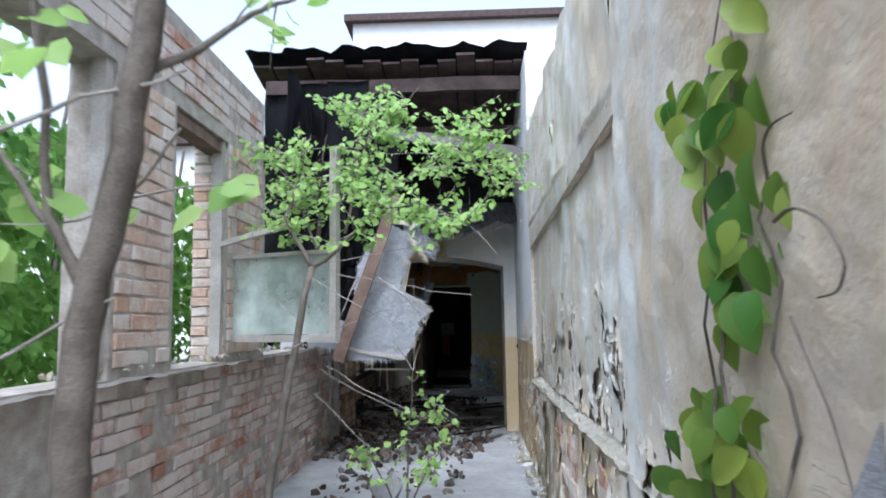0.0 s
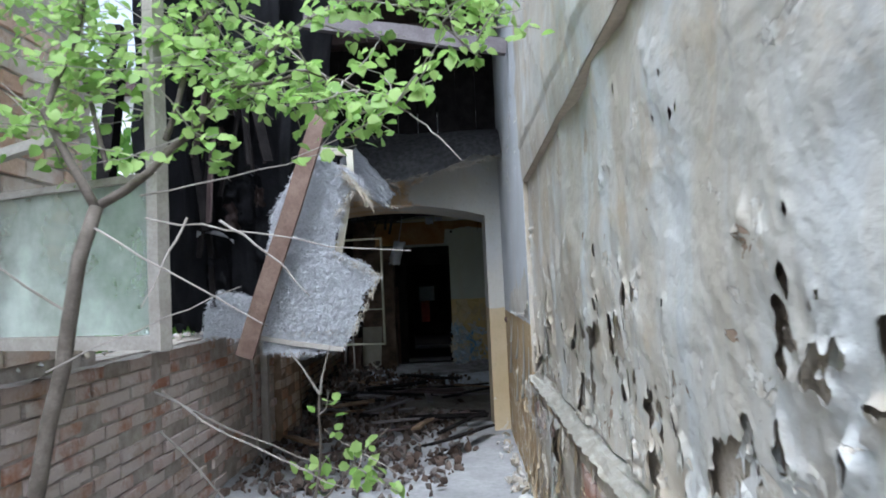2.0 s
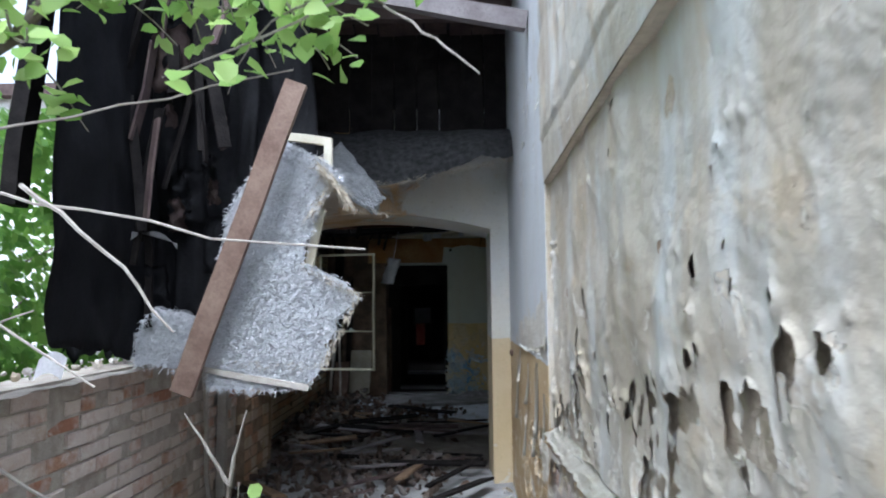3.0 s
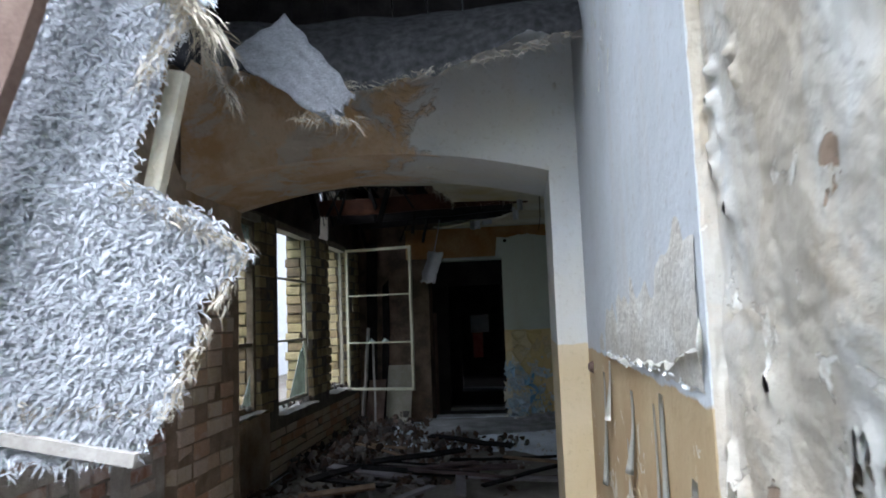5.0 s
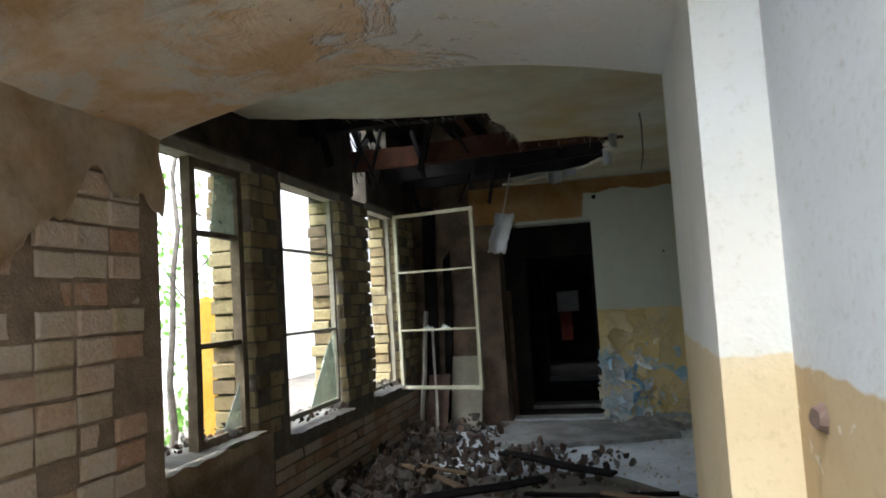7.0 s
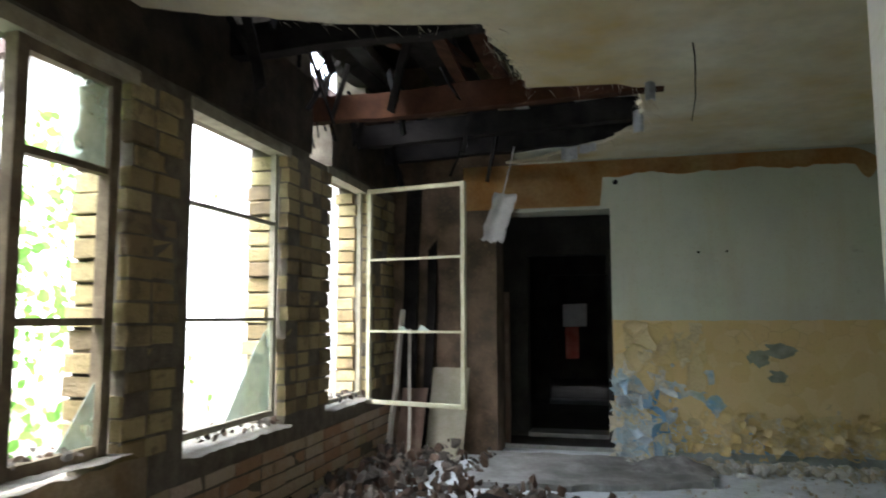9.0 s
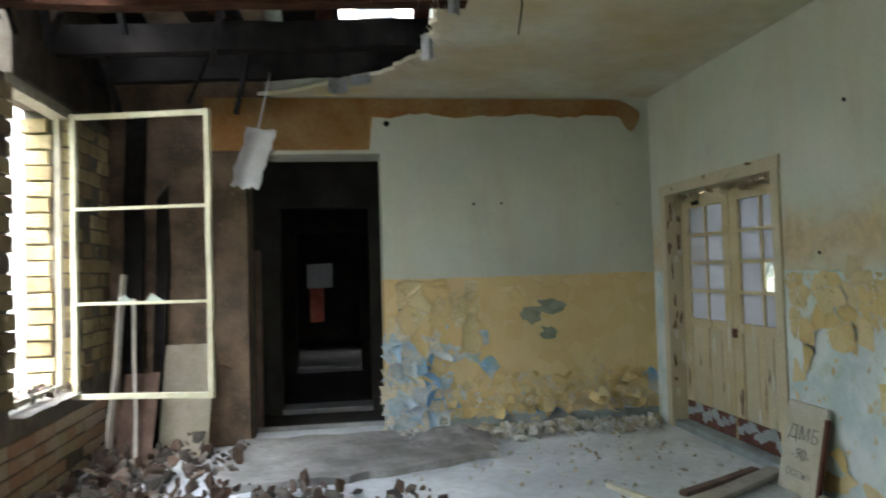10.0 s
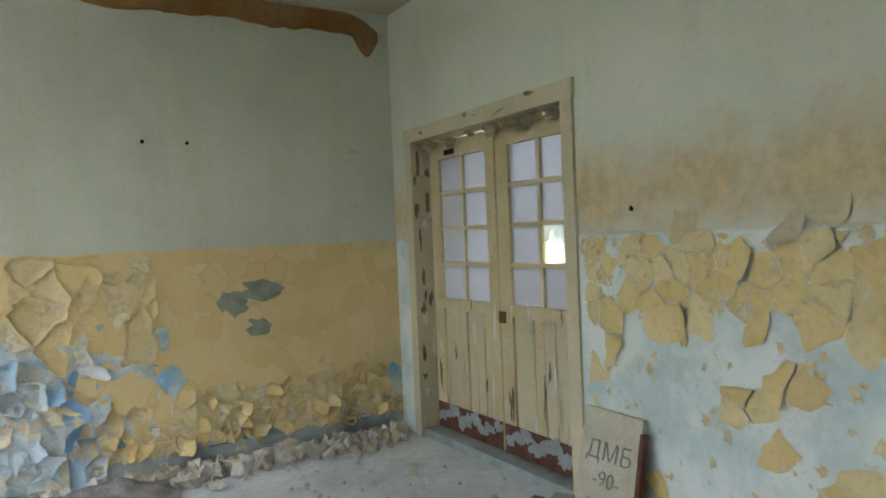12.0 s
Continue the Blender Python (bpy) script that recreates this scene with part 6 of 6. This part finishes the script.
flakes("door_side_flakes", 110, lambda r: ((D1 + 0.02 + abs(r.gauss(0, 0.2)), RE - 0.006, r.uniform(0.02, 0.85)), (0, -1, 0)), M_FLAKE_BLUE, "pale blue and white paint scales beside the doorway", 3, 0.06, 0.2)
flakes("broad_flakes", 14, lambda r: ((r.uniform(D1 + 0.05, D1 + 0.8), RE - 0.004, r.uniform(0.7, 1.34)), (0, -1, 0)), M_FLAKE_OCHRE, "broad lifted ochre scales on the end wall", 5, 0.08, 0.16)
flakes("recess_flakes", 300, lambda r: ((NX - 0.004, r.uniform(N0 + 0.1, N1 - 0.05), 1.12 + abs(r.gauss(0, 0.25))), (-1, 0, 0)), M_FLAKE_CREAM, "cream plaster scales curling off the recess", 6, 0.02, 0.07)
flakes("low_wall_flakes", 520, lambda r: ((XR - 0.004, r.uniform(2.0, 8.6), r.uniform(0.15, 1.03)), (-1, 0, 0)), M_FLAKE_TAN, "flaking coats low on the corridor wall", 7, 0.03, 0.11)
flakes("upper_wall_flakes", 120, lambda r: ((XR - 0.004, r.uniform(2.0, 9.5), r.uniform(2.5, 3.4)), (-1, 0, 0)), M_FLAKE_CREAM, "pale plaster scales high on the corridor wall", 8, 0.02, 0.07)
for i in range(7):
    # long tongues of paint hanging off the brown dado
    bm = bmesh.new()
    y, h, w = 7.55 + 0.28 * i + rng.uniform(-0.09, 0.09), rng.uniform(0.15, 0.6), rng.uniform(0.035, 0.09)
    z = rng.uniform(1.34, 1.43) if i % 4 else rng.uniform(1.0, 1.3)
    sheet(bm, lambda u, v: Vector((XR - 0.004 - 0.035 * v ** 2 * (0.4 + 0.6 * math.sin(u * 3.14)), y + w * (u - 0.5) * (0.7 + 0.5 * v + 0.12 * n2(v * 4, i)) + 0.01 * math.sin(v * 5 + i), z - h * v)), 5, 12, 0.002)
    part("paint_tongue", bm, M_FLAKE_TONGUE, corr_pier, smooth=True)
bm = bmesh.new()


def lifted_rim(u, v):
    y = 7.46 + 1.6 * u
    z = 1.44 + 0.03 * noise.noise(Vector((u * 9, 3, 0))) + 0.1 * (1 - u) ** 3
    return Vector((XR - 0.003 - 0.022 * v * (0.4 + abs(noise.noise(Vector((u * 14, 1, 0))))), y, z - 0.012 * v * (1 + 1.2 * noise.noise(Vector((u * 26, 7, 0))))))


sheet(bm, lifted_rim, 90, 3, 0.002)
part("lifted_rim", bm, M_FLAKE_TONGUE, corr_pier, "white paint edge curling over the dado", True)
bm = bmesh.new()
sheet(bm, lambda u, v: Vector((XR - 0.004 - 0.022 * u * u * math.sin(v * 3.14), 7.46 - 0.055 * math.sin(u * 1.6) * math.sin(v * 3.14), 1.5 + 0.1 * v - 0.01 * u)), 8, 10, 0.003)
part("curled_corner", bm, M_FLAKE_TONGUE, corr_pier, "large curl of paint at the recess corner", True)
bm = bmesh.new()
sheet(bm, lambda u, v: Vector((XR + 0.002 + (NX - XR) * u + 0.004 * noise.noise(Vector((v * 30, u * 3, 0))), N1 - 0.006 + 0.004 * noise.noise(Vector((u * 4, v * 25, 2))), NZ0 + (NZ1 - NZ0) * v)), 6, 60)
part("jamb_plaster", bm, M_PEEL, corr_pier, "rough plaster of the recess side")

# ---- broken plates of paint ----


def plate_mat(name, tones):
    k = Mat(name, 0.75)
    r = k.t.nodes.new("ShaderNodeObjectInfo").outputs["Random"]
    ramp = k.t.nodes.new("ShaderNodeValToRGB")
    k.put(ramp.inputs[0], r)
    el = ramp.color_ramp.elements
    el[0].color, el[1].color = (*tones[0], 1), (*tones[-1], 1)
    for i, c in enumerate(tones[1:-1]):
        el.new((i + 1) / (len(tones) - 1)).color = (*c, 1)
    f, g = k.noise(40, 4), k.noise(5, 4)
    c = k.mix(k.math("MULTIPLY", k.step(g, 0.45, 0.65), 0.35), ramp.outputs["Color"], tuple(c * 0.72 for c in tones[0]))
    c = k.mix(k.math("MULTIPLY", k.step(f, 0.5, 0.75), 0.3), c, tuple(c * 0.5 for c in tones[0]))
    return k.finish(c, k.math("ADD", f, g), 0.5, 0.006)


M_PLATE = plate_mat("ochre_plates", [(0.62, 0.48, 0.24), (0.6, 0.45, 0.2), (0.66, 0.54, 0.31), (0.58, 0.48, 0.28)])
M_PLATE_TAN = plate_mat("stained_plates", [(0.46, 0.36, 0.2), (0.52, 0.44, 0.28), (0.55, 0.52, 0.42), (0.42, 0.32, 0.18)])
M_PLATE_BLUE = plate_mat("blue_plates", [(0.2, 0.38, 0.6), (0.5, 0.55, 0.56), (0.62, 0.64, 0.63), (0.25, 0.42, 0.58)])


def paint_plates(parent, origin, along, out, length, za, zb, cell, chance, material, seed, lift=0.014, step=0.013):
    """Angular plates of old paint, split along cracks, one edge of each lifted off the wall."""
    r2 = random.Random(seed)
    origin, along, out = Vector(origin), Vector(along), Vector(out)
    nu, nz = int(length / cell), int((zb - za) / cell)
    seeds = {(i, j): ((i + 0.5 + r2.uniform(-0.48, 0.48)) * cell, za + (j + 0.5 + r2.uniform(-0.48, 0.48)) * cell) for i in range(-2, nu + 3) for j in range(-2, nz + 3)}
    for j in range(nz + 1):
        for i in range(nu + 1):
            cu, cz = seeds[i, j]
            amt, curl, turn, crack = lift * r2.uniform(0.1, 1.3) ** 1.5, r2.uniform(1.6, 3.2), r2.uniform(0, 6.2832), r2.uniform(-0.002, 0.003)
            if cz > zb or r2.random() > chance(cu, cz):
                continue
            near = [seeds[i + a, j + b] for a in (-2, -1, 0, 1, 2) for b in (-2, -1, 0, 1, 2) if (a or b) and (i + a, j + b) in seeds]
            n = int(2.4 * cell / step)
            u0, z0 = cu - n * step / 2, cz - n * step / 2

            def keep(a, b):
                u, z = u0 + a * step, z0 + b * step
                u, z = u + 0.035 * n2(u * 6, z * 6, seed) + 0.012 * n2(u * 18, z * 18, seed), z + 0.035 * n2(u * 6, z * 6, seed + 5) + 0.012 * n2(u * 18, z * 18, seed + 5)
                mine = (u - cu) ** 2 + (z - cz) ** 2
                gap = min(((u - p) ** 2 + (z - q) ** 2 - mine) / (2 * math.hypot(p - cu, q - cz)) for p, q in near) - crack - 0.004 * abs(n2(u * 30, z * 30, seed))
                return min(gap, u + 0.004, length - u, z - za + 0.02, zb + 0.01 * n2(u * 20, 1) - z)

            def place(a, b, k):
                u, z = u0 + a * step, z0 + b * step
                t = max(0.0, 0.5 + ((u - cu) * math.cos(turn) + (z - cz) * math.sin(turn)) / (1.3 * cell))
                return origin + along * u + out * (0.004 + amt * t ** curl + 0.003 * n2(u * 14, z * 14, 1) + 0.25 * amt * max(0, 1 - k / 0.02)) + Vector((0, 0, z))

            bm2 = contour(bmesh.new(), n, n, keep, place)
            if len(bm2.faces) > 6:
                part("paint_plate", bm2, material, parent, smooth=True)
            else:
                bm2.free()


def side_chance(u, z):
    patch = noise.noise(Vector((u * 1.6, z * 1.6, 3)))
    return 0.9 if z > 0.98 else (0.5 if z > 0.7 else 0.18) + 1.4 * patch


paint_plates(wall_room_r, (RR, 12.3, 0), (0, 1, 0), (-1, 0, 0), 2.62, 0.06, 1.38, 0.125, side_chance, M_PLATE, 3, 0.017)
paint_plates(wall_room_r, (RR, 12.3, 0), (0, 1, 0), (-1, 0, 0), 2.4, 1.36, 1.5, 0.13, lambda u, z: 0.5, M_PLATE_TAN, 4, 0.022)
paint_plates(wall_end, (D1 + 0.02, RE, 0), (1, 0, 0), (0, -1, 0), 0.85, 0.5, 1.37, 0.2, lambda u, z: 0.9 - 0.7 * max(0, u - 0.4), M_PLATE, 5, 0.05)
paint_plates(wall_end, (D1 + 0.0, RE, 0), (1, 0, 0), (0, -1, 0), 0.6, 0.05, 0.8, 0.12, lambda u, z: 0.9 - 0.7 * u, M_PLATE_BLUE, 6, 0.09)
paint_plates(wall_end, (D1 + 0.5, RE, 0), (1, 0, 0), (0, -1, 0), 1.95, 0.14, 0.52, 0.08, lambda u, z: 0.75 - 0.8 * (z - 0.25), M_PLATE, 7, 0.04)

# crumbled plaster above the brown dado, its white coat gone
M_CRUMB = simple("beige_crumbled_plaster", (0.52, 0.47, 0.39), (0.64, 0.61, 0.55), 5, 0.6, distance=0.01)
skin("crumbled_patch", corr_pier, (XR, 7.46, 0), (0, 1, 0), (-1, 0, 0), 1.9, 1.4, 2.6, 0.016,
     lambda u, z: min(0.05 + 0.27 * max(0.0, 1 - u / 1.9) ** 0.7 + 0.16 * n2(u * 2.6, 4) + 0.12 * n2(u * 8, z * 8, 4) - (z - 1.46), z - 1.44 + 0.02 * n2(u * 12, 2)),
     lambda u, z, k: 0.002 + min(1.0, k * 12) * (0.004 + 0.004 * abs(n2(u * 14, z * 14, 1)) + 0.003 * n2(u * 34, z * 34, 1)), M_CRUMB, "beige crumbling plaster where the paint is gone")
for i in range(26):
    bm = bmesh.new()
    y = 7.5 + 1.5 * (i / 26) + rng.uniform(-0.03, 0.03)
    blot(bm, (XR - 0.014, y, 1.45 + rng.uniform(-0.008, 0.012)), (0, 1, 0), rng.uniform(0.015, 0.04), rng.uniform(0.004, 0.01), i * 1.9, 0.006)
    part("paint_edge", bm, M_WHITEEDGE, corr_pier)

# lumpy plaster left round the springing of the arch
bm = bmesh.new()


def springing(u, v):
    """Runs off the corridor wall, round the pier's corner and along the reveal."""
    y = 9.35 + 1.57 * u
    k = min(1.0, max(0.0, (y - 9.5) / 0.5))
    k = k * k * (3 - 2 * k)
    low = 1.55 + 0.6 * min(1, max(0, y - 9.8) * 1.6) ** 0.7 + 0.16 * n2(y * 5, 2) + 0.05 * n2(y * 20, 2, 1)
    top = 2.52 + (0.9 * (1 - k) if y < ARCH0 else 0)
    z = low + (top - low) * v
    return Vector((XL + 0.03 + (AL - XL - 0.012) * k + 0.026 * n2(y * 5, z * 5, 2) * (1 if 0 < v < 1 else 0) + 0.01 * v, y, z))


sheet(bm, springing, 80, 60, 0.016)
part("springing_plaster", bm, M_TANORANGE, wall_arch_pier, "lumpy orange-tan plaster over the brick", True)

# ---- buildings outside ----


def far_house(name, a, b, cols, rows, material, frame_mat, label, side):
    """A block of flats; windows on the side that faces the ruin."""
    ob = group_of(name, ((a[0] + b[0]) / 2, (a[1] + b[1]) / 2, a[2]), label, "building")
    part("wall", box(bmesh.new(), a, b), material, ob)
    bm2 = box(bmesh.new(), (a[0] - 0.4, a[1] - 0.4, b[2]), (b[0] + 0.4, b[1] + 0.4, b[2] + 0.35))
    part("roof", bm2, M_BOARD, ob)
    for i in range(cols):
        for j in range(rows):
            z = a[2] + 1.4 + j * 3.0
            bm2, bm3 = bmesh.new(), bmesh.new()
            if side == "y":
                x = a[0] + (b[0] - a[0]) * (i + 0.5) / cols
                box(bm2, (x - 0.75, a[1] - 0.06, z - 0.1), (x + 0.75, a[1] + 0.02, z + 1.6))
                box(bm3, (x - 0.62, a[1] - 0.075, z), (x + 0.62, a[1] - 0.05, z + 1.48))
            else:
                y = a[1] + (b[1] - a[1]) * (i + 0.5) / cols
                box(bm2, (b[0] - 0.02, y - 0.75, z - 0.1), (b[0] + 0.06, y + 0.75, z + 1.6))
                box(bm3, (b[0] + 0.05, y - 0.62, z), (b[0] + 0.075, y + 0.62, z + 1.48))
            w = part("window", bm2, frame_mat, ob)
            part("pane", bm3, M_DARKGLASS, w)


far_house("brick_block", (-6, 34, -0.3), (10, 46, 17), 6, 5, M_FARBRICK, M_PAINTWOOD, "tall pale brick block behind the ruin", "y")
far_house("pale_wing", (-16, 23.6, -0.3), (-9, 37, 8), 0, 0, M_FARBRICK, M_PAINTWOOD, "pale brick wing across the yard", "x")
bm = bmesh.new()
sheet(bm, lambda u, v: Vector((-4.16 + 0.34 * u, 14.5 + 0.02 * math.sin(u * 3.1), -0.3 + 2.1 * v + 0.02 * n2(u * 3, v))), 6, 12, 0.05)
thing("yellow_board", bm, M_FARYELLOW, "upright yellow board standing in the undergrowth outside", "board")

# ---- bricks ----


def brick_mesh(ln, mat_, seed, grow=1.0):
    """A worn brick: local x along the course, y outwards, z up, its face at y = 0."""
    r2 = random.Random(seed)
    bm2 = bmesh.new()
    h, d = 0.065 * grow, 0.07
    ln *= grow
    c = 0.006
    ring = []
    for y, ins in ((0.0, c), (-c, 0.0), (-d, 0.0)):
        ring.append([bm2.verts.new((sx * (ln / 2 - ins) + r2.uniform(-1, 1) * 0.004, y + r2.uniform(-1, 1) * 0.002, sz * (h / 2 - ins) + r2.uniform(-1, 1) * 0.003)) for sx, sz in ((-1, -1), (1, -1), (1, 1), (-1, 1))])
    bm2.faces.new(ring[0])
    for r_a, r_b in zip(ring, ring[1:]):
        for k in range(4):
            bm2.faces.new((r_a[k], r_b[k], r_b[(k + 1) % 4], r_a[(k + 1) % 4]))
    return mesh_of("brick", bm2, mat_)


def bricks(parent, origin, along, out, length, z0, z1, mat_, seed, keep=None, limit=300, long=0.25, uneven=0.009, grow=1.3, jag=0.0):
    """Courses of bricks on one face; the first ones are parts, the rest is one joined part."""
    r2 = random.Random(seed)
    along, out, origin = Vector(along), Vector(out), Vector(origin)
    kinds = {ln: [brick_mesh(ln, mat_, seed * 10 + k, grow) for k in range(3)] for ln in (0.25, 0.12)}
    length, deep = length / grow, 0.075 * grow
    rows_ = int((z1 - z0) / deep)
    spots = []
    for j in range(rows_):
        head = j % 5 == 3 if long == 0.25 else True
        pitch = 0.13 if head else 0.26
        u = 0.0 if j % 2 else -0.13
        while u < length - 0.05:
            ln = 0.12 if head else 0.25
            if u + ln > length + 0.02:
                ln = 0.12
                if u + ln > length + 0.03:
                    break
            z = z0 + (j + 0.53) * deep
            if u < 0:
                u = 0.0
                ln = 0.12
            if keep is None or keep((u + ln / 2) * grow, z):
                spots.append((u, ln, z))
            u += ln + 0.01
    spots.sort(key=lambda s: s[0])
    rest = bmesh.new()
    basis = Matrix((along, out, WORLD_UP)).transposed().to_4x4()
    for i, (u, ln, z) in enumerate(spots):
        p = origin + along * ((u + ln / 2) * grow + r2.uniform(-jag, jag)) + out * (0.010 + r2.uniform(-uneven, uneven)) + Vector((0, 0, z))
        m = Matrix.Translation(p) @ basis @ Euler((r2.uniform(-0.02, 0.02), r2.uniform(-0.02, 0.02), r2.uniform(-0.03, 0.03))).to_matrix().to_4x4()
        me = r2.choice(kinds[ln])
        if i < limit:
            ob = new("brick", me)
            ob.parent = parent
            ob.matrix_parent_inverse = parent.matrix_basis.inverted()
            ob.matrix_basis = m
        else:
            n0 = len(rest.verts)
            rest.from_mesh(me)
            rest.verts.ensure_lookup_table()
            for k in range(n0, len(rest.verts)):
                rest.verts[k].co = m @ rest.verts[k].co
    if len(rest.verts):
        tagged(part("brickwork", rest, mat_, parent), kind="stuff")
    else:
        rest.free()


def lower_keep(u, z):
    return noise.noise(Vector((u * 1.7, z * 2.5, 4))) > -0.62


bricks(wall_left, (XL, 3.3, 0), (0, 1, 0), (1, 0, 0), 6.7, GROUND - 0.05, SILL - 0.06, M_BRICK_PALE, 1, lower_keep, 260, 0.25, 0.02, 1.15)
bricks(wall_left, (XL, 3.7, 0), (0, 1, 0), (1, 0, 0), W1[0] - 3.72, SILL + 0.01, HEAD + 0.0, M_BRICK_WARM, 2, None, 40)
bricks(wall_left, (XL, W1[1] + 0.02, 0), (0, 1, 0), (1, 0, 0), W2[0] - W1[1] - 0.04, SILL + 0.01, HEAD, M_BRICK_WARM, 3, None, 0)
bricks(wall_left, (XL, 3.0, 0), (0, 1, 0), (1, 0, 0), 3.3, HEAD + 0.1, 3.68, M_BRICK_PALE, 4, lower_keep, 0)
bricks(wall_left, (XL - 0.27, W1[1], 0), (1, 0, 0), (0, -1, 0), 0.25, SILL, HEAD, M_BRICK_WARM, 5, None, 0, 0.25, 0.009, 1.0)
bricks(wall_left, (XL - 0.27, W2[0], 0), (1, 0, 0), (0, 1, 0), 0.25, SILL, HEAD, M_BRICK_WARM, 6, None, 0, 0.25, 0.009, 1.0)
bricks(wall_left, (XL - 0.27, W1[0], 0), (1, 0, 0), (0, 1, 0), 0.25, SILL, HEAD, M_BRICK_WARM, 7, None, 0, 0.25, 0.009, 1.0)
bricks(wall_arch_pier, (AL - 0.02, ARCH0 + 0.01, 0), (0, 1, 0), (1, 0, 0), 0.9, 0.1, 2.42, M_BRICK_RED, 8, None, 300, 0.12, 0.014, 1.5, 0.01)
for i, (a, b) in enumerate(((ARCH1 + 0.02, RW[0][0]), (RW[0][1], RW[1][0]), (RW[1][1], RW[2][0]), (RW[2][1], RE))):
    bricks(wall_win, (RL, a + 0.01, 0), (0, 1, 0), (1, 0, 0), b - a - 0.02, RS + 0.02 if i else 0.85, RH, M_BRICK_YEL, 10 + i, None, 100 if i in (1, 2) else 0, 0.12, 0.014, 1.55, 0.022)
    if i < 3:
        bricks(wall_win, (RO, b, 0), (1, 0, 0), (0, 1, 0), 0.34, RS, RH - 0.05, M_BRICK_YEL, 20 + i, None, 0, 0.25, 0.02, 1.55, 0.02)
    if i > 0:
        bricks(wall_win, (RO, a, 0), (1, 0, 0), (0, -1, 0), 0.34, RS, RH - 0.05, M_BRICK_YEL, 30 + i, None, 30 if i < 3 else 0, 0.25, 0.02, 1.55, 0.02)
bricks(wall_win, (RL, 12.95, 0), (0, 1, 0), (1, 0, 0), 4.0, 0.02, RS - 0.08, M_BRICK_RED, 40, lower_keep, 0)
bricks(wall_right, (XR - 0.004, 2.5, 0), (0, 1, 0), (-1, 0, 0), 4.9, GROUND - 0.05, 1.0, M_BRICK_PALE, 41, lambda u, z: noise.noise(Vector((u * 1.1, z * 1.6, 8))) > 0.2, 0)
